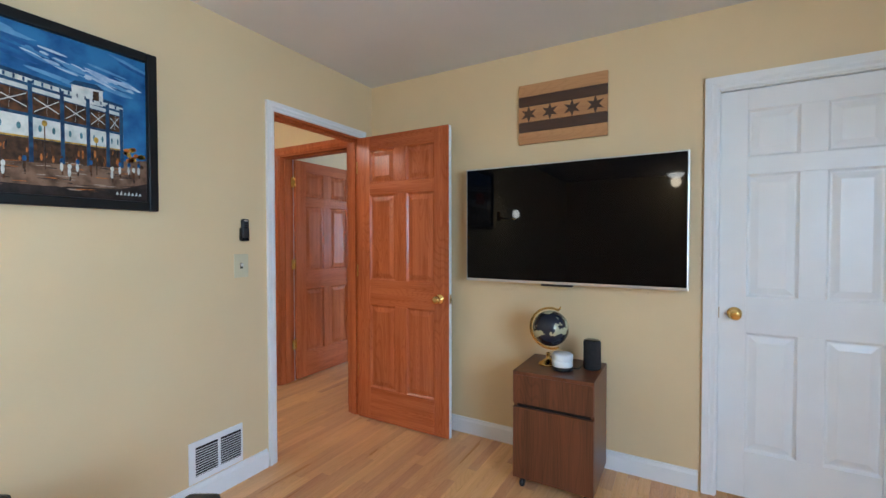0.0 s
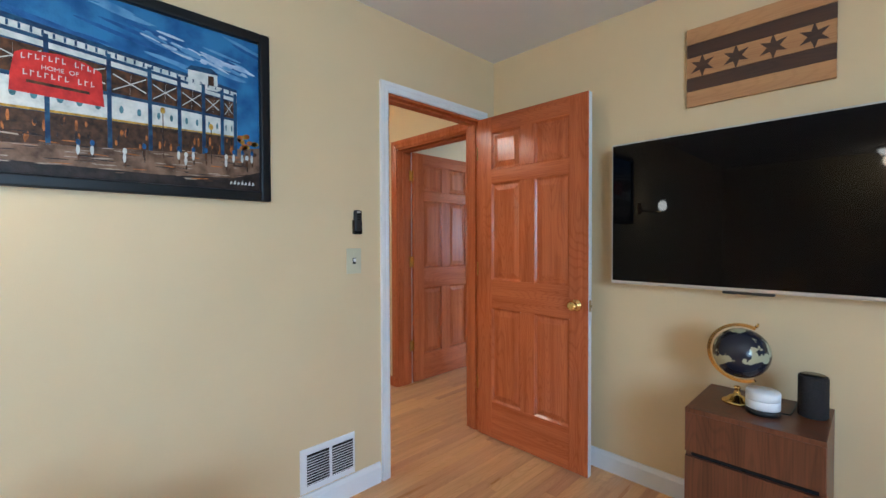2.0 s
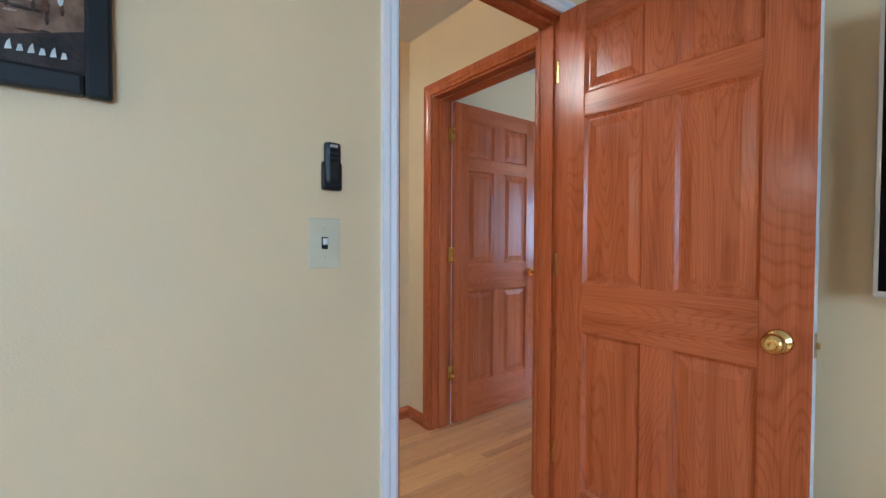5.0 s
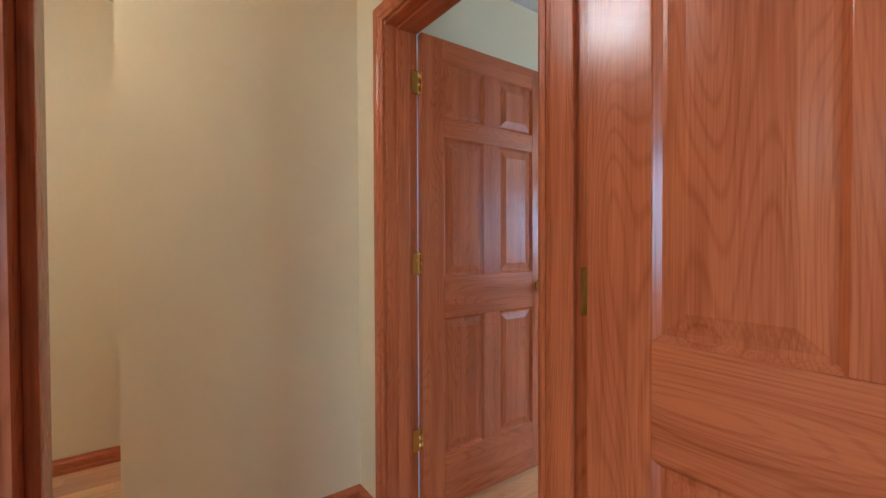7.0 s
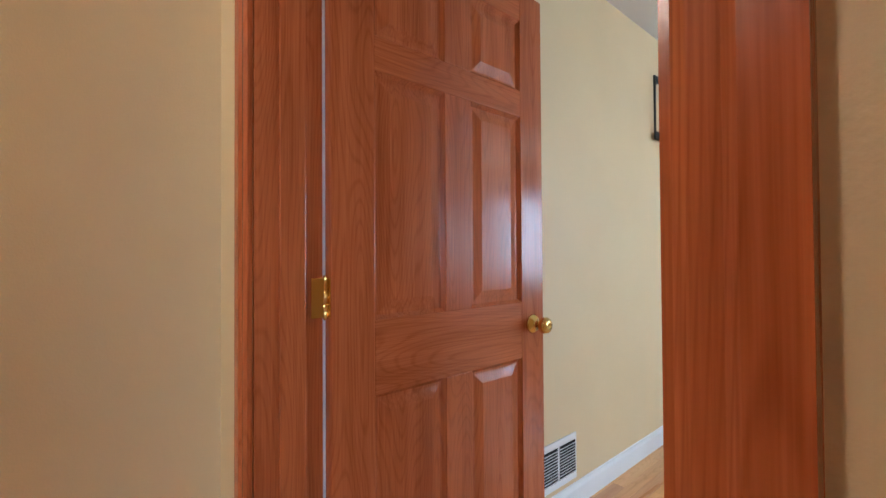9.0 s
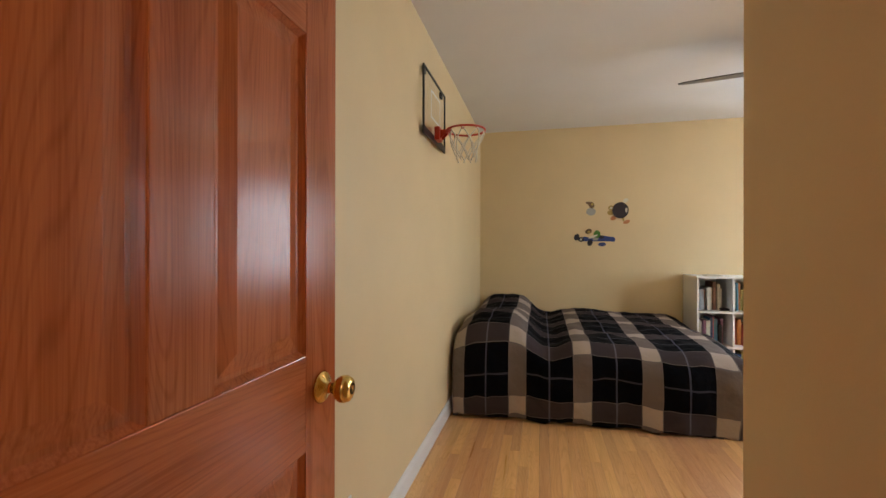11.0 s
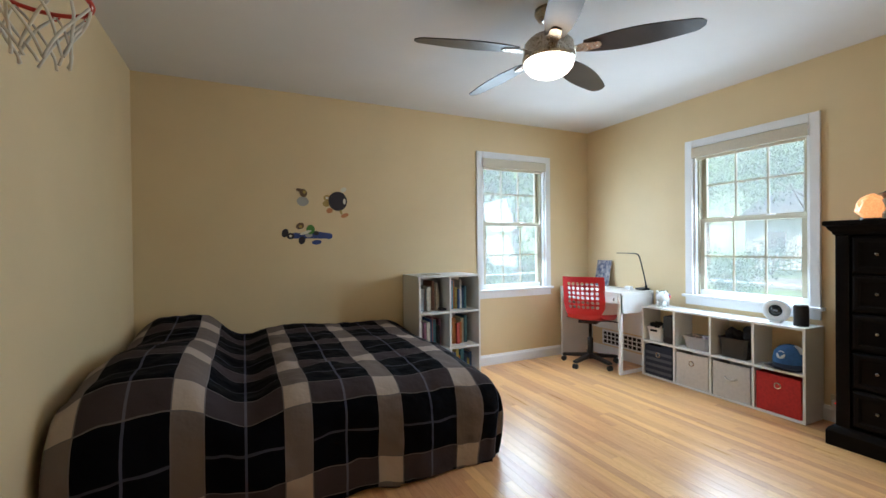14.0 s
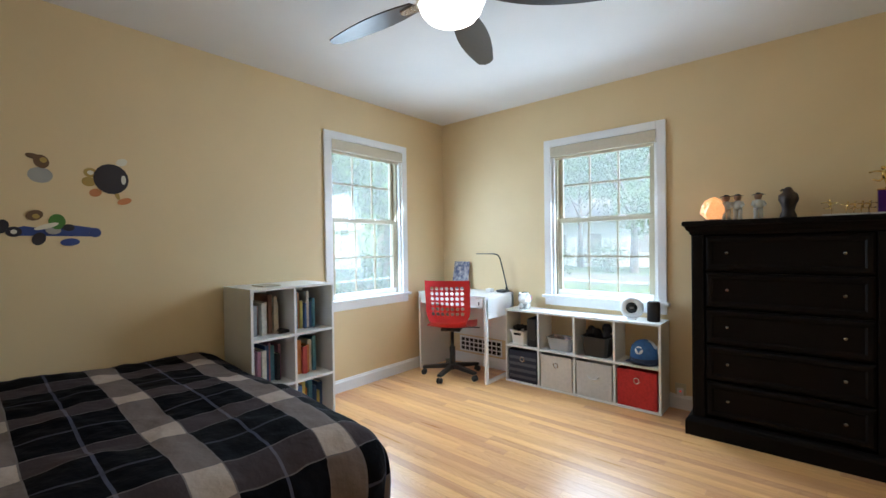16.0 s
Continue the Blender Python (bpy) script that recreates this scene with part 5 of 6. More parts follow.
def figurine(y, turn):
    """Small painted resin sports figure, one plain mesh."""
    bm = bmesh.new()
    lathe(bm, [(0, 0), (0.028, 0), (0.028, 0.008), (0, 0.008)], None, 16)
    for s_ in (-1, 1):
        lathe(bm, [(0, 0.008), (0.012, 0.008), (0.010, 0.03), (0.013, 0.075), (0, 0.078)], pose(0, s_ * 0.013, 0), 10)
    lathe(bm, [(0, 0.072), (0.022, 0.074), (0.026, 0.10), (0.022, 0.122), (0.010, 0.128), (0, 0.13)], None, 14)
    lathe(bm, [(0, 0.124), (0.014, 0.128), (0.021, 0.145), (0.020, 0.160), (0.012, 0.170), (0, 0.173)], None, 14)
    lathe(bm, [(0.022, 0.160), (0.036, 0.158), (0.022, 0.163)], pose(-0.006, 0, 0), 14)
    for s_ in (-1, 1):
        tube(bm, [(0, s_ * 0.024, 0.118), (-0.012, s_ * 0.034, 0.098), (-0.026, s_ * 0.024, 0.090)], 0.008, 6)
    ob = solid("figurine", bm, [M_MATTRESS, M_BLACK, material("resin_tan", (0.32, 0.17, 0.10), 0.5, bump=0)], "small painted ball-player figurine in white on the dresser", "figurine", "figurines on the dresser")
    for p_ in ob.data.polygons:
        h = p_.center.z
        p_.material_index = 1 if (h < 0.015 or h > 0.157) else 2 if 0.128 < h < 0.157 else 0
    ob.matrix_world = pose(1.0, y, DT, 0, 0, turn)


figurine(5.112, 10)
figurine(5.050, -8)
figurine(4.945, 20)
bm = bmesh.new()
lathe(bm, [(0, 0), (0.040, 0), (0.042, 0.02), (0.030, 0.05), (0.034, 0.08), (0.048, 0.115), (0.044, 0.145), (0.026, 0.160), (0.022, 0.175), (0.014, 0.190), (0, 0.194)], None, 18)
for v in bm.verts:
    v.co.y *= 1.0 + 0.25 * max(0, noise.noise(v.co * 18))
    v.co += v.co.normalized() * 0.006 * noise.noise(v.co * 40)
tube(bm, [(-0.01, 0.012, 0.176), (-0.012, 0.030, 0.176), (-0.012, 0.036, 0.168)], 0.006, 6)
solid("bird_statue", bm, material("dark_carved_wood", (0.020, 0.010, 0.007), 0.4, bump=0.03), "dark carved bird statue on the dresser", "statue").matrix_world = pose(1.0, 4.80, DT)


def trophy(y, scale, column, turn):
    root = thing("trophy", "gold sports trophy on the dresser", "trophy", (1.0, y, DT), turn, "trophies on the dresser")
    z = 0.018
    part("base", one_box(-0.03, 0.03, -0.035, 0.035, 0, 0.018, 0.003), M_MELA, root, "pale stone base")
    if column:
        part("column", one_box(-0.024, 0.024, -0.026, 0.026, 0.018, 0.135, 0.004), material("purple_foil", (0.07, 0.015, 0.22), 0.2, 0.7, bump=0), root, "shiny purple column")
        part("collar", one_box(-0.028, 0.028, -0.03, 0.03, 0.135, 0.142, 0.002), M_BRASS, root)
        z = 0.142
    bm = bmesh.new()
    q = lambda x_, y_, z_: (x_ * scale, y_ * scale, z + z_ * scale)  # noqa: E731
    tube(bm, [q(0, -0.006, 0), q(0, -0.008, 0.03), q(0, 0, 0.055)], 0.005 * scale, 6)
    tube(bm, [q(0, 0, 0.055), q(0, 0.02, 0.04), q(0, 0.04, 0.05)], 0.005 * scale, 6)
    tube(bm, [q(0, 0, 0.05), q(0, 0.003, 0.09)], 0.009 * scale, 8)
    tube(bm, [q(0, 0.002, 0.085), q(0, -0.025, 0.08), q(0, -0.045, 0.09)], 0.004 * scale, 6)
    tube(bm, [q(0, 0.002, 0.085), q(0, 0.03, 0.09), q(0, 0.055, 0.085)], 0.004 * scale, 6)
    lathe(bm, [(0, -0.010 * scale), (0.007 * scale, -0.006 * scale), (0.009 * scale, 0), (0.006 * scale, 0.008 * scale), (0, 0.010 * scale)], pose(*q(0, 0.004, 0.103)), 10)
    part("figure", bm, M_BRASS, root, "gold coloured figure")


trophy(4.615, 0.75, False, 0)
for ty in (4.545, 4.515, 4.485, 4.455):
    trophy(ty, 0.60, False, 180)
trophy(4.400, 1.1, True, 0)

# ---- office: television, flag board, picture ----
tv = thing("television", "large switched-off television with a silver bezel on a wall mount", "television")
TX0, TX1, TZ0, TZ1, TY = -1.045, 0.185, 1.040, 1.742, 2.790
part("panel", one_box(TX0, TX1, TY + 0.004, TY + 0.045, TZ0, TZ1, 0.006), M_SILVER, tv)
part("screen", one_box(TX0 + 0.009, TX1 - 0.009, TY + 0.0005, TY + 0.004, TZ0 + 0.016, TZ1 - 0.009), M_SCREEN, tv, "glossy black screen")
part("back_housing", one_box(TX0 + 0.22, TX1 - 0.22, TY + 0.045, TY + 0.075, TZ0 + 0.03, TZ1 - 0.20, 0.010), M_BLACK, tv)
part("sensor_bar", one_box(-0.56, -0.38, TY + 0.008, TY + 0.035, TZ0 - 0.012, TZ0 + 0.001, 0.004), M_BLACK, tv, "black sensor bar under the screen")
part("wall_mount", one_box(-0.63, -0.23, TY + 0.075, 2.904, 1.25, 1.50, 0.004), M_BLACK, tv, "black wall bracket")

flag = thing("flag_board", "striped wooden flag board with four dark stars", "wall art")
FX0, FX1, FZ0, FZ1 = -0.728, -0.212, 1.880, 2.240
hts = [0.20, 0.17, 0.26, 0.17, 0.20]
zz = FZ0
for k, h_ in enumerate(hts):
    hh = h_ * (FZ1 - FZ0)
    part("plank", one_box(FX0, FX1, 2.883, 2.903, zz + 0.0006, zz + hh - 0.0006, 0.0015), M_DPLANK if k % 2 else M_PINE, flag, "dark stained plank" if k % 2 else "pale plank")
    zz += hh
zc = (FZ0 + FZ1) / 2
for k in range(4):
    xc = FX0 + 0.064 + k * 0.129
    out = []
    for q in range(12):
        r_ = 0.052 if q % 2 == 0 else 0.021
        a = math.pi / 2 + q * math.pi / 6
        out.append((xc + r_ * math.cos(a), zc + r_ * math.sin(a)))
    bm = bmesh.new()
    prism(bm, out, 0, 0.0022, lambda u, v, d: (u, 2.8828 - d, v))
    part("star", bm, M_DPLANK, flag, "dark six-pointed star")

PAINT = {k: material("oil_paint_" + k, c, 0.42, var=v, scale=s, bump=0.10, fine=90, other=o, spec=0.15) for k, c, v, s, o in (
    ("sky", (0.050, 0.18, 0.38), 0.2, 9, (0.010, 0.050, 0.17)), ("cloud", (0.55, 0.62, 0.70), 0.3, 16, (0.14, 0.26, 0.46)), ("navy", (0.015, 0.035, 0.085), 0.3, 40, (0.03, 0.09, 0.17)),
    ("white", (0.66, 0.66, 0.62), 0.2, 30, (0.42, 0.46, 0.44)), ("red", (0.56, 0.035, 0.028), 0.2, 30, (0.33, 0.02, 0.02)), ("dark", (0.030, 0.018, 0.013), 0.3, 40, (0.13, 0.055, 0.022)),
    ("umber", (0.085, 0.042, 0.022), 0.4, 46, (0.025, 0.016, 0.012)), ("road", (0.23, 0.14, 0.09), 0.4, 24, (0.075, 0.042, 0.026)), ("shade", (0.040, 0.028, 0.024), 0.4, 22, (0.012, 0.009, 0.009)),
    ("haze", (0.16, 0.32, 0.52), 0.3, 20, (0.07, 0.19, 0.38)), ("azure", (0.035, 0.12, 0.30), 0.3, 20, (0.015, 0.06, 0.19)), ("teal", (0.10, 0.22, 0.26), 0.3, 60, None), ("pale", (0.42, 0.33, 0.26), 0.3, 60, (0.24, 0.17, 0.12)), ("gold", (0.55, 0.33, 0.05), 0.3, 60, None), ("orange", (0.50, 0.17, 0.04), 0.3, 60, None), ("blue", (0.03, 0.11, 0.28), 0.3, 60, None))}
M_FRAME = material("black_frame_lacquer", (0.010, 0.010, 0.011), 0.38, bump=0.01, spec=0.22)
art = thing("painting", "framed oil painting of a ballpark under a blue sky", "painting")
PY0, PY1, PZ0, PZ1 = 0.37, 1.392, 1.425, 2.112
W0 = -1.899


def canvas(nm, outline, paint, level, label=""):
    bm = bmesh.new()
    prism(bm, outline, 0.004, 0.0055 + 0.0005 * level, lambda u, v, d: (W0 + d, u, v))
    part(nm, bm, PAINT[paint], art, label)


FW = 0.040
for nm, q in (("frame_side", (PY0, PY0 + FW, PZ0, PZ1)), ("frame_side", (PY1 - FW, PY1, PZ0, PZ1)), ("frame_rail", (PY0 + FW, PY1 - FW, PZ0, PZ0 + FW)), ("frame_rail", (PY0 + FW, PY1 - FW, PZ1 - FW, PZ1))):
    fb = bmesh.new()
    box(fb, W0, W0 + 0.026, *q, 0.007)
    part(nm, fb, M_FRAME, art, "black lacquered frame rail")
a0, a1, b0, b1 = PY0 + FW, PY1 - FW, PZ0 + FW, PZ1 - FW
canvas("sky", [(a0, 1.60), (a1, 1.60), (a1, b1), (a0, b1)], "sky", 0, "blue painted sky")
r0 = random.Random(11)
for k in range(26):
    cy = r0.uniform(0.62, 1.34)
    canvas("sky_stroke", ellipse(cy, r0.uniform(1.88, 2.06), r0.uniform(0.05, 0.12), r0.uniform(0.004, 0.010), r0.uniform(-16, -6), 12), "haze" if k % 2 else "azure", 0.3 + 0.06 * k)
for k in range(46):
    f_ = r0.random()
    cy = 0.97 + 0.33 * f_
    canvas("cloud_stroke", ellipse(cy, 1.985 - 0.05 * f_ + r0.gauss(0, 0.013), r0.uniform(0.012, 0.045), r0.uniform(0.002, 0.0065), r0.uniform(-18, -4), 12), "cloud" if k % 3 else "haze", 2 + 0.06 * k)
canvas("road", [(a0, b0), (a1, b0), (a1, 1.645), (1.26, 1.63), (a0, 1.54)], "road", 1)
canvas("road_shadow", [(a0, b0), (a1, b0), (a1, 1.545), (1.25, 1.512), (1.0, 1.500), (a0, 1.505)], "shade", 2)
top = lambda y_: 1.960 - 0.095 * (y_ - 0.41) / 0.85  # noqa: E731
low = lambda y_: 1.540 + 0.062 * (y_ - 0.41) / 0.85  # noqa: E731
at = lambda y_, f: low(y_) + (top(y_) - low(y_)) * f  # noqa: E731
E1 = 1.265


def band(nm, f0, f1, paint, level, y0=None, y1=E1):
    y0 = a0 if y0 is None else y0
    canvas(nm, [(y0, at(y0, f0)), (y1, at(y1, f0)), (y1, at(y1, f1)), (y0, at(y0, f1))], paint, level)


band("facade", 0.0, 1.0, "navy", 2)
band("arcade", 0.0, 0.27, "umber", 3)
band("white_storey", 0.29, 0.52, "white", 3)
band("window_storey", 0.555, 0.80, "dark", 3)
band("cornice", 0.815, 0.865, "white", 3)
band("stand_roof", 0.90, 0.955, "white", 3)
canvas("tower", [(1.095, 1.84), (1.195, 1.84), (1.195, 1.905), (1.095, 1.900)], "white", 4)
canvas("tower_roof", [(1.088, 1.900), (1.202, 1.903), (1.175, 1.922), (1.105, 1.918)], "navy", 5)
canvas("tower_window", [(1.162, 1.858), (1.182, 1.858), (1.182, 1.895), (1.162, 1.893)], "dark", 5)
posts = [0.56, 0.71, 0.862, 0.975, 1.065, 1.145, 1.21, 1.258]
for y_ in posts:
    canvas("post", [(y_ - 0.006, at(y_, 0.0)), (y_ + 0.006, at(y_, 0.0)), (y_ + 0.006, at(y_, 0.93)), (y_ - 0.006, at(y_, 0.93))], "navy", 5)
for ya, yb in zip(posts, posts[1:]):
    n_ = 2 if yb - ya < 0.12 else 3
    for k in range(n_):
        c = ya + (yb - ya) * (k + 0.5 + 0.15) / (n_ + 0.3)
        canvas("small_window", ellipse(c, at(c, 0.40), (yb - ya) * 0.055, 0.013, 0, 8), "teal", 5)
    for (y1_, f1_), (y2_, f2_) in (((ya + 0.01, 0.58), (yb - 0.01, 0.77)), ((ya + 0.01, 0.74), (yb - 0.01, 0.62)), (((ya + yb) / 2, 0.57), ((ya + yb) / 2 + 0.004, 0.79))):
        canvas("steel_brace", [(y1_, at(y1_, f1_)), (y2_, at(y2_, f2_)), (y2_, at(y2_, f2_) + 0.0035), (y1_, at(y1_, f1_) + 0.0035)], "white", 5)
    for k in range(3):
        c = r0.uniform(ya + 0.01, yb - 0.01)
        canvas("warm_stroke", ellipse(c, at(c, r0.uniform(0.03, 0.22)), 0.004, r0.uniform(0.008, 0.02), 0, 6), "orange", 4)
for k in range(34):
    c = a0 + 0.01 + k * 0.0255
    if c < E1 - 0.01:
        canvas("railing", [(c, at(c, 0.905)), (c + 0.006, at(c, 0.905)), (c + 0.006, at(c, 0.95)), (c, at(c, 0.95))], "navy", 4)
canvas("eave_line", [(a0, at(a0, 0.275)), (E1, at(E1, 0.275)), (E1, at(E1, 0.295)), (a0, at(a0, 0.295))], "gold", 4)
canvas("sign", [(0.627, 1.711), (0.849, 1.706), (0.845, 1.760), (0.843, 1.815), (0.80, 1.838), (0.74, 1.846), (0.66, 1.838), (0.641, 1.825), (0.630, 1.76)], "red", 6, "red painted sign")
canvas("sign_ledge", [(0.665, 1.742), (0.812, 1.738), (0.812, 1.747), (0.665, 1.751)], "dark", 7)
for z_, ya, yb, n_ in ((1.816, 0.652, 0.835, 12), (1.772, 0.655, 0.828, 11)):
    for k in range(n_):
        c = ya + (yb - ya) * (k + 0.5) / n_
        if k == 7:
            continue
        hh = 0.0085
        zc_ = z_ + (0.010 * (1 - ((c - 0.74) / 0.10) ** 2) if n_ == 12 else 0)
        canvas("lettering_bar", [(c - 0.0048, zc_ - hh), (c - 0.0024, zc_ - hh), (c - 0.0018, zc_ + hh), (c - 0.0044, zc_ + hh)], "white", 8)
        canvas("lettering_bar", [(c - 0.0030, zc_ + hh * (0.5 if k % 2 else -0.9)), (c + 0.0046, zc_ + hh * (0.6 if k % 2 else -0.8)), (c + 0.0044, zc_ + hh * (0.85 if k % 2 else -0.55)), (c - 0.0030, zc_ + hh * (0.8 if k % 2 else -0.6))], "white", 8)
words = bpy.data.curves.new("sign_words", "FONT")
words.body, words.size, words.align_x, words.extrude = "HOME  OF", 0.019, "CENTER", 0.0004
words.materials.append(PAINT["white"])
sign_words = new("sign_words", words)
sign_words.parent = art
sign_words.matrix_world = Matrix(((0, 0, 1, W0 + 0.0097), (1, 0, 0, 0.742), (0, 1, 0, 1.789), (0, 0, 0, 1)))
for k, y_ in enumerate((0.50, 0.78, 0.815, 0.90, 0.955, 1.06, 1.083, 1.108, 1.15, 1.222, 1.25, 1.283, 1.30, 1.32)):
    zb = low(y_) - 0.018 - 0.02 * (k % 3 == 0)
    canvas("figure_stroke", ellipse(y_, zb + 0.008, 0.0048, 0.017, 0, 8), "white" if k % 4 else "dark", 6)
    canvas("figure_stroke", ellipse(y_ + 0.001, zb + 0.031, 0.0062, 0.011, 0, 8), "blue" if k % 3 else "white", 6)
    canvas("figure_stroke", ellipse(y_ + 0.001, zb + 0.045, 0.0035, 0.0042, 0, 8), "umber", 7)
    canvas("figure_shadow", ellipse(y_ + 0.002, zb - 0.016, 0.003, 0.010, 0, 6), "dark", 5)
for k in range(110):
    y_, z_ = r0.uniform(a0 + 0.04, a1 - 0.04), r0.uniform(1.492, 1.60)
    canvas("road_stroke", ellipse(y_, z_, r0.uniform(0.008, 0.035), r0.uniform(0.0012, 0.0026), r0.uniform(-3, 5), 8), r0.choice(["pale", "pale", "orange", "shade", "shade", "umber", "road"]), 3.05 + 0.022 * k)
for k in range(60):
    y_ = r0.uniform(a0 + 0.03, E1 - 0.02)
    canvas("arcade_stroke", ellipse(y_, at(y_, r0.uniform(0.03, 0.24)), r0.uniform(0.002, 0.005), r0.uniform(0.006, 0.022), r0.uniform(-8, 8), 7), r0.choice(["dark", "dark", "shade", "shade", "umber", "orange"]), 3.3 + 0.022 * k)
for y_, z_ in ((1.013, 1.73), (1.17, 1.70), (1.285, 1.66)):
    canvas("street_lantern", ellipse(y_, z_, 0.008, 0.012, 0, 8), "gold", 7)
    canvas("lantern_post", [(y_ - 0.0015, 1.56), (y_ + 0.0015, 1.56), (y_ + 0.0015, z_), (y_ - 0.0015, z_)], "dark", 6)
for k in range(14):
    y_ = r0.uniform(1.275, 1.345)
    canvas("autumn_tree", ellipse(y_, 1.655 + r0.uniform(-0.03, 0.045) - (y_ - 1.275) * 0.3, 0.012, 0.009, 0, 7), r0.choice(["orange", "gold", "umber"]), 4)
for k in range(7):
    y_ = 1.235 + k * 0.014
    canvas("signature_bar", [(y_, 1.487), (y_ + 0.009, 1.489), (y_ + 0.007, 1.489 + 0.010 + 0.006 * (k % 2)), (y_ + 0.003, 1.499)], "white", 6)

# remote, switch, vents
rem = thing("fan_remote", "small black remote in a wall holder", "remote control", (-1.9, 1.8215, 1.352))
part("holder", one_box(0.0005, 0.018, -0.026, 0.026, -0.060, 0.012, 0.007), M_GLOSSBLACK, rem)
part("remote_body", one_box(0.004, 0.024, -0.021, 0.021, -0.045, 0.060, 0.010), M_BLACK, rem)
for k in range(4):
    part("button", one_box(0.0235, 0.0255, -0.010, 0.010, 0.010 + k * 0.012, 0.017 + k * 0.012, 0.001), M_SILVER if k == 3 else M_GLOSSBLACK, rem)
sw = thing("light_switch", "ivory toggle light switch beside the door", "light switch", (-1.9, 1.8045, 1.161))
part("plate", one_box(0.0005, 0.006, -0.041, 0.041, -0.062, 0.062, 0.003), M_IVORY, sw)
part("toggle", one_box(0.006, 0.017, -0.005, 0.005, -0.004, 0.012, 0.002), M_WHITEPL, sw)
part("toggle_slot", one_box(0.0055, 0.0065, -0.008, 0.008, -0.015, 0.015), M_DARK, sw)
for s_ in (0.037, -0.037):
    part("screw", turned([(0, 0), (0.0035, 0), (0.003, 0.0015), (0, 0.002)], pose(0.006, 0, s_, 0, 90, 0), 10), M_IVORY, sw)


def return_vent(y0, y1, z0, z1, x, label):
    root = thing("air_vent", label, "air vent", group="wall air vents")
    part("plate", one_box(x, x + 0.006, y0, y1, z0, z1, 0.002), M_WHITE, root, "painted steel plate")
    g0, g1 = y0 + 0.032, y1 - 0.012
    mid_ = (g0 + g1) / 2
    for p0, p1 in ((g0, mid_ - 0.008), (mid_ + 0.008, g1)):
        part("opening", one_box(x + 0.005, x + 0.0068, p0, p1, z0 + 0.030, z1 - 0.030), M_DARK, root)
        for k in range(11):
            z_ = z0 + 0.034 + k * (z1 - z0 - 0.066) / 11
            part("louvre", one_box(x + 0.0066, x + 0.0105, p0, p1, z_, z_ + 0.0024), M_WHITE, root)
    return root


return_vent(1.515, 1.800, 0.112, 0.315, -1.899, "white louvred wall vent low beside the door")
return_vent(4.09, 4.40, 0.13, 0.34, -3.149, "white louvred wall vent beside the bedroom door")

# ---- rolling cabinet and what stands on it ----
cab = thing("rolling_cabinet", "small walnut cabinet on casters with a drawer", "cabinet", (-0.605, 2.455, 0))
CW, CD, CT = 0.405, 0.375, 0.618
part("side", one_box(0, 0.018, 0.018, CD, 0.065, CT - 0.018, 0.001), M_WALNUT, cab)
part("side", one_box(CW - 0.018, CW, 0.018, CD, 0.065, CT - 0.018, 0.001), M_WALNUT, cab)
part("top", one_box(0, CW, 0.0, CD, CT - 0.018, CT, 0.002), M_WALNUT, cab)
part("back", one_box(0.018, CW - 0.018, CD - 0.012, CD, 0.065, CT - 0.018), M_WALNUT, cab)
part("bottom", one_box(0.018, CW - 0.018, 0.018, CD - 0.012, 0.065, 0.083), M_WALNUT, cab)
part("drawer_front", one_box(0.001, CW - 0.001, 0.0, 0.017, 0.452, CT - 0.019, 0.001), M_WALNUT, cab)
part("finger_gap", one_box(0.018, CW - 0.018, 0.022, 0.030, 0.425, 0.455), M_DARK, cab)
part("door", one_box(0.001, CW - 0.001, 0.0, 0.017, 0.062, 0.432, 0.001), M_WALNUT, cab)
for cx_, cy_ in ((0.04, 0.04), (CW - 0.04, 0.04), (0.04, CD - 0.04), (CW - 0.04, CD - 0.04)):
    bm = bmesh.new()
    lathe(bm, [(0, -0.011), (0.018, -0.011), (0.0235, -0.006), (0.0235, 0.006), (0.018, 0.011), (0, 0.011)], pose(cx_, cy_, 0.0235, 0, 90, 0), 16)
    cw_ = part("caster", bm, M_BLACK, cab, "small black caster")
    part("caster_plate", one_box(cx_ - 0.014, cx_ + 0.014, cy_ - 0.014, cy_ + 0.014, 0.045, 0.066, 0.002), M_CHROME, cw_)

M_GLOBE = material("globe_print", (0.020, 0.022, 0.035), 0.18, var=0.1, scale=3, bump=0)
gt = M_GLOBE.node_tree
gco, gnz, gmr, gmx = gt.nodes.new("ShaderNodeTexCoord"), gt.nodes.new("ShaderNodeTexNoise"), gt.nodes.new("ShaderNodeMapRange"), gt.nodes.new("ShaderNodeMix")
gmx.data_type = "RGBA"
gnz.inputs["Scale"].default_value, gnz.inputs["Detail"].default_value = 11.5, 5
gt.links.new(gco.outputs["Object"], gnz.inputs["Vector"])
gmr.inputs["From Min"].default_value, gmr.inputs["From Max"].default_value = 0.535, 0.55
gt.links.new(gnz.outputs[0], gmr.inputs["Value"])
gt.links.new(gmr.outputs[0], gmx.inputs["Factor"])
gmx.inputs["A"].default_value, gmx.inputs["B"].default_value = (0.016, 0.018, 0.030, 1), (0.42, 0.40, 0.26, 1)
gt.links.new(gmx.outputs["Result"], gt.nodes["Principled BSDF"].inputs["Base Color"])
globe = thing("desk_globe", "dark desk globe in a brass meridian ring on a brass foot", "globe", (-0.475, 2.655, CT))
part("foot", turned([(0, 0), (0.052, 0), (0.053, 0.005), (0.045, 0.010), (0.036, 0.014), (0.026, 0.024), (0.012, 0.030), (0.009, 0.052), (0.013, 0.058), (0.009, 0.064), (0, 0.066)]), M_BRASS, globe, "turned brass foot")
gc, gr = Vector((0.012, 0, 0.198)), 0.096
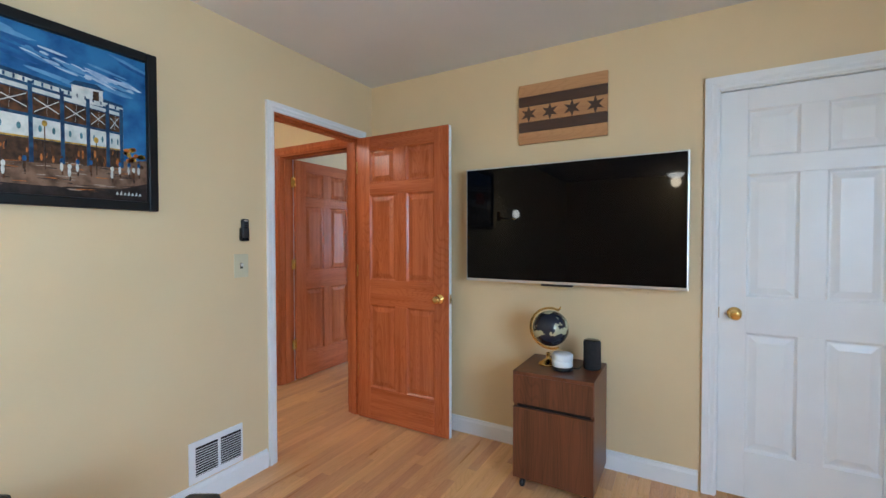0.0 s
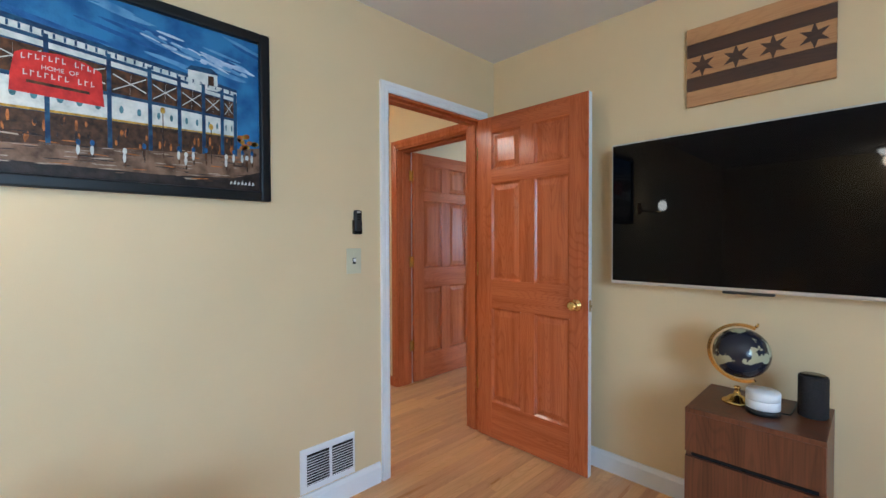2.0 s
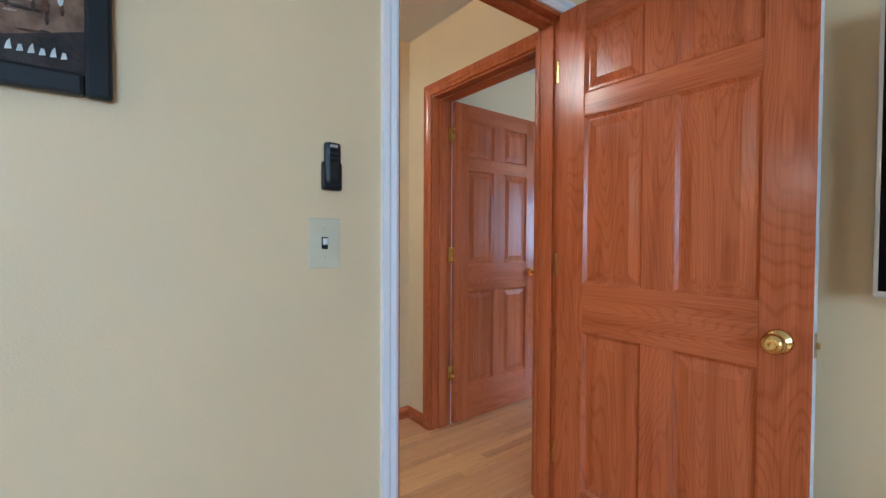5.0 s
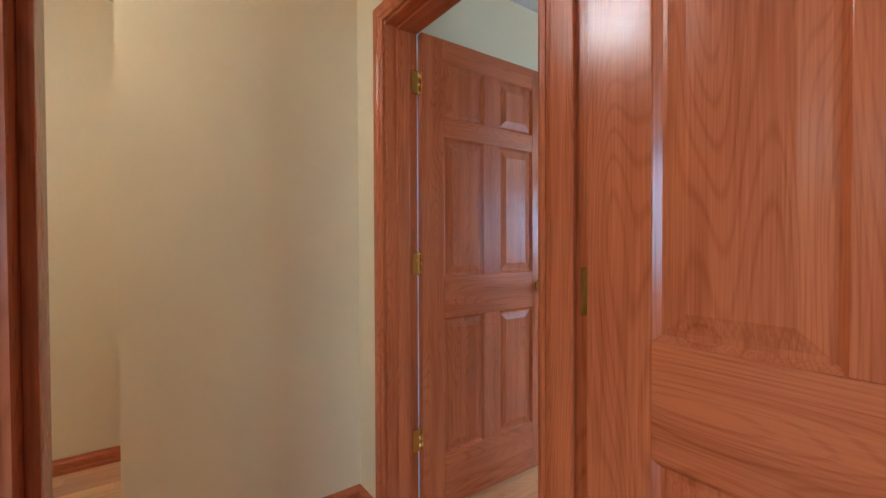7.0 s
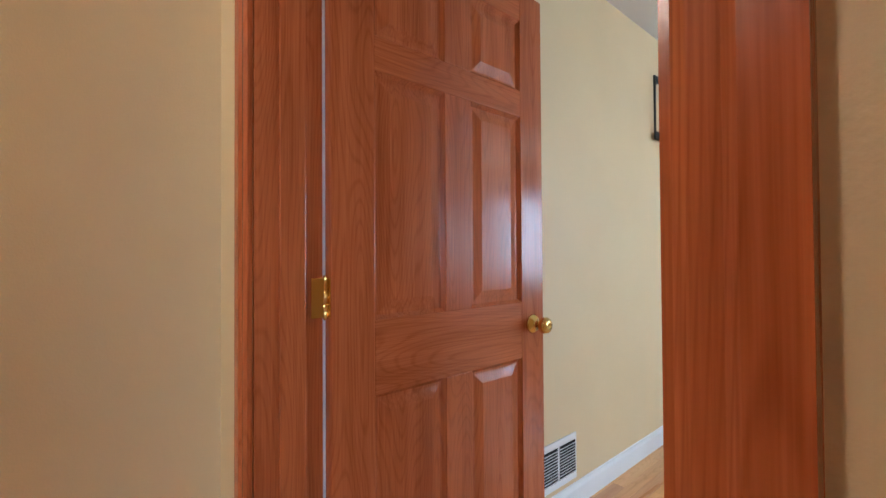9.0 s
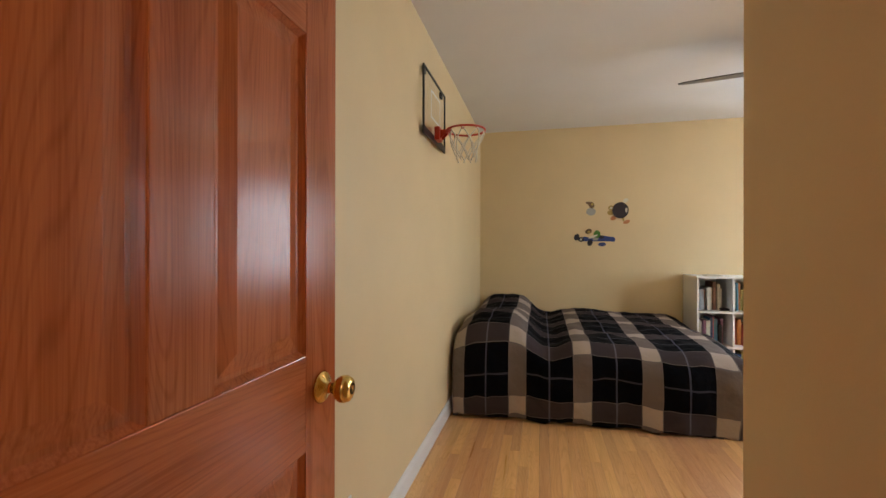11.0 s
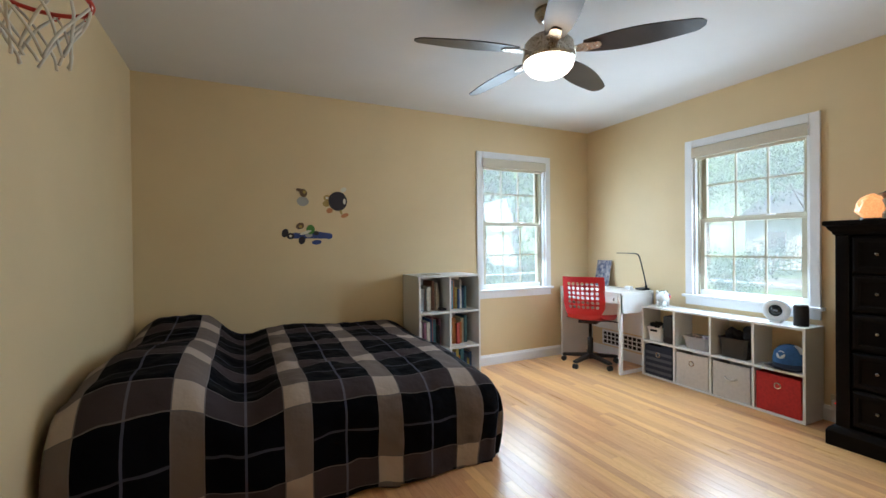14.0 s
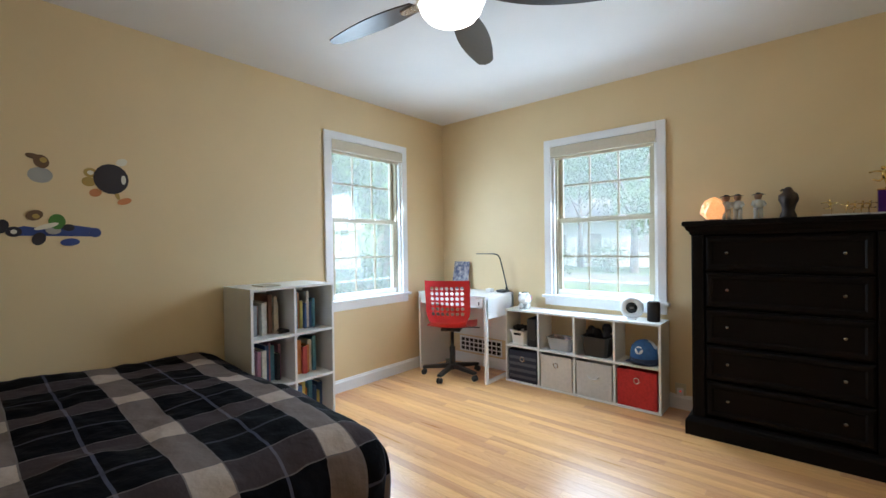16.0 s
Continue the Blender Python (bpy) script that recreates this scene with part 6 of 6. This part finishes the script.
bm = bmesh.new()
bmesh.ops.create_uvsphere(bm, u_segments=40, v_segments=24, radius=gr)
for f in bm.faces:
    f.smooth = True
for v in bm.verts:
    v.co += gc
part("sphere", bm, M_GLOBE, globe, "dark printed globe with pale continents")
ang = [radians(66 + k * 228 / 30) for k in range(31)]
bm = bmesh.new()
for a, b in zip(ang, ang[1:]):
    vs = []
    for q in (a, b):
        for r_ in (0.104, 0.116):
            for d in (-0.007, 0.007):
                vs.append(bm.verts.new(gc + Vector((r_ * math.cos(q), d, r_ * math.sin(q)))))
    for ids in ((0, 1, 5, 4), (2, 6, 7, 3), (0, 4, 6, 2), (1, 3, 7, 5)):
        bm.faces.new([vs[i] for i in ids])
bmesh.ops.remove_doubles(bm, verts=bm.verts, dist=1e-5)
part("meridian", bm, M_BRASS, globe, "brass meridian arc")
part("finial", turned([(0, 0), (0.005, 0), (0.006, 0.006), (0.003, 0.010), (0.005, 0.014), (0, 0.018)], pose(gc.x + 0.116 * math.cos(radians(66)), 0, gc.z + 0.116 * math.sin(radians(66)), 0, 24, 0), 10), M_BRASS, globe)

rt = thing("wifi_puck", "round white router puck on a black foot", "router", (-0.385, 2.600, CT))
part("foot", turned([(0, 0), (0.052, 0), (0.054, 0.010), (0.050, 0.020), (0, 0.020)]), M_BLACK, rt, "black foot")
part("lower_body", turned([(0, 0.020), (0.052, 0.020), (0.0535, 0.024), (0.0535, 0.050), (0.052, 0.0515), (0, 0.0515)]), M_WHITEPL, rt)
part("upper_body", turned([(0, 0.0525), (0.052, 0.0525), (0.0535, 0.055), (0.0535, 0.078), (0.049, 0.085), (0, 0.087)]), M_WHITEPL, rt)
rt2 = tube(bmesh.new(), [(0.05, 0.0, 0.012), (0.075, 0.03, 0.004), (0.080, 0.10, 0.004), (0.078, 0.20, 0.003)], 0.003, 6)
part("cable", rt2, M_BLACK, rt, "black cable")
sp = thing("smart_speaker", "small black cylindrical cloth speaker on the cabinet", "speaker", (-0.252, 2.690, CT), 0, "cylindrical speakers")
part("body", turned([(0, 0), (0.041, 0), (0.044, 0.004), (0.044, 0.142), (0.041, 0.148), (0.035, 0.150), (0, 0.150)]), M_FABRICBLK, sp)
part("top", turned([(0, 0.1502), (0.035, 0.1502), (0.035, 0.152), (0, 0.152)]), M_GLOSSBLACK, sp)

# ---- office chair of which only the arm tops show ----
oc = thing("office_chair", "black office chair with padded arms", "office chair", (-1.10, 0.77, 0), 30)
for s_ in (-1, 1):
    bm = bmesh.new()
    box(bm, s_ * 0.275 - 0.045, s_ * 0.275 + 0.045, -0.14, 0.14, 0.600, 0.632, 0.014)
    ar = part("armrest", bm, M_BLACK, oc, "padded black armrest")
    part("arm_post", one_box(s_ * 0.275 - 0.02, s_ * 0.275 + 0.02, -0.03, 0.03, 0.44, 0.612, 0.006), M_BLACK, ar)
part("seat", one_box(-0.25, 0.25, -0.25, 0.25, 0.42, 0.50, 0.03), M_FABRICBLK, oc)
part("gas_lift", turned([(0, 0.07), (0.03, 0.07), (0.025, 0.42), (0, 0.42)], segs=14), M_BLACK, oc)
for k in range(5):
    m = pose(0, 0, 0, 0, 0, 72 * k)
    bm = bmesh.new()
    prism(bm, [(0.02, 0.11), (0.02, 0.07), (0.29, 0.05), (0.30, 0.075)], -0.02, 0.02, lambda u, v, d, m=m: m @ Vector((u, d, v)))
    lg = part("base_leg", bm, M_BLACK, oc)
    bm = bmesh.new()
    lathe(bm, [(0, -0.02), (0.022, -0.02), (0.027, -0.012), (0.027, 0.012), (0.022, 0.02), (0, 0.02)], m @ pose(0.285, 0, 0.027, 90, 0, 0), 14)
    part("caster", bm, M_BLACK, lg)

# ---- lamps whose reflections show in the screen, and the hall lamp ----


def dome_lamp(place, label, r_=0.14):
    root = thing("ceiling_light", label, "ceiling light", place, group="dome ceiling lights")
    part("base_ring", turned([(0, 0), (r_, 0), (r_ + 0.01, -0.012), (r_, -0.03), (r_ - 0.02, -0.03), (0, -0.028)], segs=32), M_BRASS, root, "brass ring")
    dm = part("dome", turned([(r_ - 0.015, -0.031), (r_ - 0.02, -0.06), (r_ * 0.6, -0.095), (r_ * 0.3, -0.11), (0, -0.115)], segs=32), M_GLOW, root, "lit opal glass dome")
    dm.visible_shadow = False
    return root


dome_lamp((0.04, -2.95, H1), "lit dome ceiling light in the office")
dome_lamp((-2.75, 1.29, H1), "lit dome ceiling light in the hall")
wl = thing("wall_lamp", "small lit wall lamp on the office wall", "wall lamp", (-1.899, 0.17, 1.60))
part("backplate", one_box(0.0, 0.015, -0.04, 0.04, -0.06, 0.06, 0.004), M_BRASS, wl)
part("arm", tube(bmesh.new(), [(0.01, 0, -0.02), (0.12, 0, -0.04), (0.236, 0, -0.05)], 0.007, 8), M_BRASS, wl)
gl = part("globe_shade", turned([(0, -0.05), (0.03, -0.04), (0.042, 0.0), (0.035, 0.04), (0.015, 0.055), (0, 0.056)], pose(0.239, 0, 0.015)), M_GLOW, wl, "lit opal glass globe")
gl.visible_shadow = False

# ---- outdoors ----
M_GRASS = material("mown_lawn", (0.10, 0.17, 0.045), 0.9, var=0.25, scale=1.5, bump=0.1, fine=40)
M_ROAD = material("pale_asphalt", (0.16, 0.155, 0.15), 0.85, var=0.1, scale=3, bump=0.05)
M_BARK = material("grey_bark", (0.24, 0.20, 0.16), 0.9, var=0.25, scale=12, bump=0.1, fine=30)
M_LEAF = material("green_leaves", (0.16, 0.30, 0.07), 0.55, var=0.35, scale=2.5, bump=0)
M_LEAF2 = material("dark_green_leaves", (0.085, 0.19, 0.06), 0.6, var=0.35, scale=3, bump=0)
for lm in (M_LEAF, M_LEAF2):
    lt = lm.node_tree
    tl, mxs = lt.nodes.new("ShaderNodeBsdfTranslucent"), lt.nodes.new("ShaderNodeMixShader")
    lp = lt.nodes["Principled BSDF"]
    lt.links.new(lp.inputs["Base Color"].links[0].from_socket, tl.inputs["Color"])
    mxs.inputs[0].default_value = 0.45
    lt.links.new(lp.outputs[0], mxs.inputs[1])
    lt.links.new(tl.outputs[0], mxs.inputs[2])
    lt.links.new(mxs.outputs[0], lt.nodes["Material Output"].inputs["Surface"])
M_SIDING = material("white_siding", (0.80, 0.80, 0.78), 0.7, var=0.05, scale=2, bump=0.02)
M_ROOF = material("grey_shingle", (0.36, 0.35, 0.34), 0.9, var=0.2, scale=8, bump=0.05)
bm = bmesh.new()
gv = [[bm.verts.new((x_, y_, -0.45)) for y_ in (-400, -3.7, 8.0, 400)] for x_ in (-400, -4.6, 2.05, 400)]
for i in range(3):
    for j in range(3):
        if (i, j) != (1, 1):
            bm.faces.new((gv[i][j], gv[i + 1][j], gv[i + 1][j + 1], gv[i][j + 1]))
solid("ground", bm, M_GRASS, "green mown lawn round the house", "ground", kind="structure")
solid("road", one_box(15.0, 20.0, -120, 120, -0.5, -0.44), M_ROAD, "pale asphalt street beyond the lawn", "road", kind="structure")
solid("foundation", one_box(-4.6, 2.05, -3.7, 8.0, -0.46, -0.121), M_ROAD, "concrete foundation under the house", "foundation", kind="structure")


# added backdrop: pale colour and emission imitate overbright, hazy foliage
M_WOODS = material("glowing_far_woods", (0.20, 0.27, 0.20), 0.9, var=0.3, scale=0.35, bump=0, other=(0.09, 0.155, 0.075), emit=0.0)
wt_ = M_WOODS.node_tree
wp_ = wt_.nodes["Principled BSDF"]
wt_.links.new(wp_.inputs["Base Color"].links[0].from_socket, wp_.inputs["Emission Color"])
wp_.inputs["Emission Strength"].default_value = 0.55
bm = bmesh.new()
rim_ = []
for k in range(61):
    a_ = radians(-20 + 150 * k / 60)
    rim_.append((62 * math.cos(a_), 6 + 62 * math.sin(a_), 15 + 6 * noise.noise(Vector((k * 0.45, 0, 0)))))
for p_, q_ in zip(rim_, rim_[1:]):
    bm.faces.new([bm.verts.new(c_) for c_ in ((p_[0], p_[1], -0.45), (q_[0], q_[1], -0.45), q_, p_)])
solid("backdrop", bm, M_WOODS, "pale green woods backdrop with a glow put into its colour", "distant woods", kind="structure")


def leaves(bm, centre, radii, count, size, seed):
    r_ = random.Random(seed)
    for _ in range(count):
        d = Vector((r_.gauss(0, 1), r_.gauss(0, 1), r_.gauss(0, 1))).normalized()
        k = r_.uniform(0.3, 1.0) * (1 + 0.35 * noise.noise(d * 2.2 + Vector((seed, 0, 0))))
        c = Vector((centre[0] + d.x * radii[0] * k, centre[1] + d.y * radii[1] * k, centre[2] + d.z * radii[2] * k))
        if c.z < -0.40:
            continue
        q = Euler((r_.uniform(0, 6), r_.uniform(0, 6), r_.uniform(0, 6))).to_matrix()
        s_ = size * r_.uniform(0.6, 1.3)
        bm.faces.new([bm.verts.new(c + q @ Vector(p_) * s_) for p_ in ((-1, 0, 0), (-0.2, 0.45, 0.1), (1, 0, 0), (-0.2, -0.45, 0.1))])


def tree(x_, y_, h_, spread, seed, mat=M_LEAF):
    r_ = random.Random(seed)
    root = thing("tree", "leafy green garden tree with a grey trunk", "tree", (x_, y_, -0.45), group="garden trees")
    bm = bmesh.new()
    trunk = h_ * 0.5
    for z0_, z1_, ra, rb in ((0, trunk * 0.5, 0.20, 0.16), (trunk * 0.5, trunk, 0.16, 0.11)):
        lathe(bm, [(ra * (1.25 if z0_ == 0 else 1), z0_), (rb, z1_)], None, 10)
    tips = []
    for k in range(7):
        a_ = 2 * math.pi * k / 7 + r_.uniform(-0.3, 0.3)
        e_ = Vector((math.cos(a_) * spread * 0.6, math.sin(a_) * spread * 0.6, h_ * r_.uniform(0.42, 0.9)))
        s0 = Vector((0, 0, trunk * r_.uniform(0.6, 0.98)))
        tube(bm, [s0, s0.lerp(e_, 0.5) + Vector((0, 0, 0.2)), e_], 0.05, 5)
        tips.append(e_)
    part("trunk", bm, M_BARK, root)
    bm = bmesh.new()
    for k, e_ in enumerate(tips + [Vector((0, 0, h_ * 0.9))]):
        leaves(bm, e_, (spread * 0.55, spread * 0.55, h_ * 0.22), 1300, 0.04 + 0.0075 * h_, seed * 10 + k)
    part("crown", bm, mat, root)


for i, t_ in enumerate(((22.0, 11.8, 8.5, 3.2), (26.0, 16.5, 10.0, 4.0), (27.0, 8.5, 11.0, 4.2), (-2.5, 16.5, 8.0, 3.2), (8.0, 18.8, 8.5, 3.6), (10.5, 19.0, 10.0, 4.2), (13.0, 17.5, 9.0, 3.8), (0.2, 21.0, 10.0, 4.0), (9, 26, 15, 6.0), (-3, 27, 15, 6.0), (3, 30, 16, 6.5), (29, 24, 15, 6.0), (38, 8, 16, 7.0), (37, 18, 16, 7.0), (17, 27, 15, 6.0), (5.6, 17.5, 9.0, 3.6))):
    tree(*t_, seed=i + 1, mat=M_LEAF2 if i % 3 == 2 else M_LEAF)


def shrub(x_, y_, rx, rz, seed, mat):
    root = thing("bush", "rounded green garden bush", "bush", (x_, y_, -0.45), group="garden bushes")
    bm = bmesh.new()
    leaves(bm, (0, 0, rz * 0.75), (rx, rx, rz), 1800, 0.055, seed)
    part("foliage", bm, mat, root)
    bm = bmesh.new()
    for k in range(5):
        tube(bm, [(0, 0, 0), (0.3 * rx * math.cos(k * 1.3), 0.3 * rx * math.sin(k * 1.3), rz * 0.9)], 0.02, 5)
    part("stem", bm, M_BARK, root)


for i, (x_, y_, rx, rz) in enumerate(((21.8, 13.2, 1.5, 1.2), (21.5, 16.0, 1.7, 1.1), (22.0, 9.2, 1.6, 1.0), (0.9, 10.6, 1.0, 1.15), (-0.8, 10.9, 1.0, 1.0), (2.6, 11.0, 1.0, 1.2), (22, 6.0, 1.5, 1.0), (10.5, 11.5, 0.9, 0.9))):
    shrub(x_, y_, rx, rz, 50 + i, M_LEAF2 if i % 2 else M_LEAF)
hs = thing("house", "white sided house across the street with a grey roof", "house", (31, 14.5, -0.45))
part("wall", one_box(-3.5, 3.5, -6, 6, 0, 3.2), M_SIDING, hs)
bm = bmesh.new()
prism(bm, [(-4.0, 3.2), (4.0, 3.2), (0, 5.2)], -6.4, 6.4, lambda u, v, d: (u, d, v))
part("roof", bm, M_ROOF, hs)
for y_ in (-4.2, -1.6, 1.6, 4.2):
    wd = part("window", one_box(-3.54, -3.49, y_ - 0.5, y_ + 0.5, 1.0, 2.3), M_ROOF, hs)
    part("window_frame", one_box(-3.58, -3.54, y_ - 0.56, y_ + 0.56, 0.92, 1.0), M_WHITE, wd)

# ---- oak strip floor, laid last ----
PWID, THK = 0.0572, 0.013
prng = random.Random(21)
LENS = [0.42, 0.62, 0.84, 1.05, 1.30, 1.60]
PLANK = []
for L_ in LENS:
    PLANK.append(mesh_of("floor_plank", one_box(-PWID / 2 + 0.0004, PWID / 2 - 0.0004, 0.0004, L_ - 0.0004, -THK, 0), M_FLOOR))
rest_v, rest_f = [], []
count = 0
n_rows = int((1.89 + 4.44) / PWID)
for i in range(n_rows):
    xc = -4.44 + (i + 0.5) * PWID
    y_ = -3.38 - prng.uniform(0, 0.8)
    while y_ < 7.80:
        li = prng.randrange(len(LENS))
        L_ = LENS[li]
        ye = y_ + L_
        near = (-1.9 < xc < 0.6 and 1.2 < y_ < 2.4) or (-3.1 < xc < 0.2 and 4.2 < y_ < 5.95)
        if near and count < 298:
            ob = new("floor_plank", PLANK[li])
            ob.location = (xc, y_, 0)
            ob.parent = floor
            count += 1
        else:
            k = len(rest_v)
            xa, xb, ya, yb = xc - PWID / 2 + 0.0004, xc + PWID / 2 - 0.0004, max(y_, -3.5) + 0.0004, min(ye, 7.835) - 0.0004
            rest_v += [(xa, ya, -THK), (xb, ya, -THK), (xb, yb, -THK), (xa, yb, -THK), (xa, ya, 0), (xb, ya, 0), (xb, yb, 0), (xa, yb, 0)]
            rest_f += [(k + 4, k + 5, k + 6, k + 7), (k, k + 1, k + 5, k + 4), (k + 1, k + 2, k + 6, k + 5), (k + 2, k + 3, k + 7, k + 6), (k + 3, k, k + 4, k + 7)]
        y_ = ye
me = bpy.data.meshes.new("floor_planks")
me.from_pydata(rest_v, [], rest_f)
me.materials.append(M_FLOOR)
rest = tagged(new("floor_planks", me), "honey coloured oak floor strips", kind="stuff")
rest.parent = floor
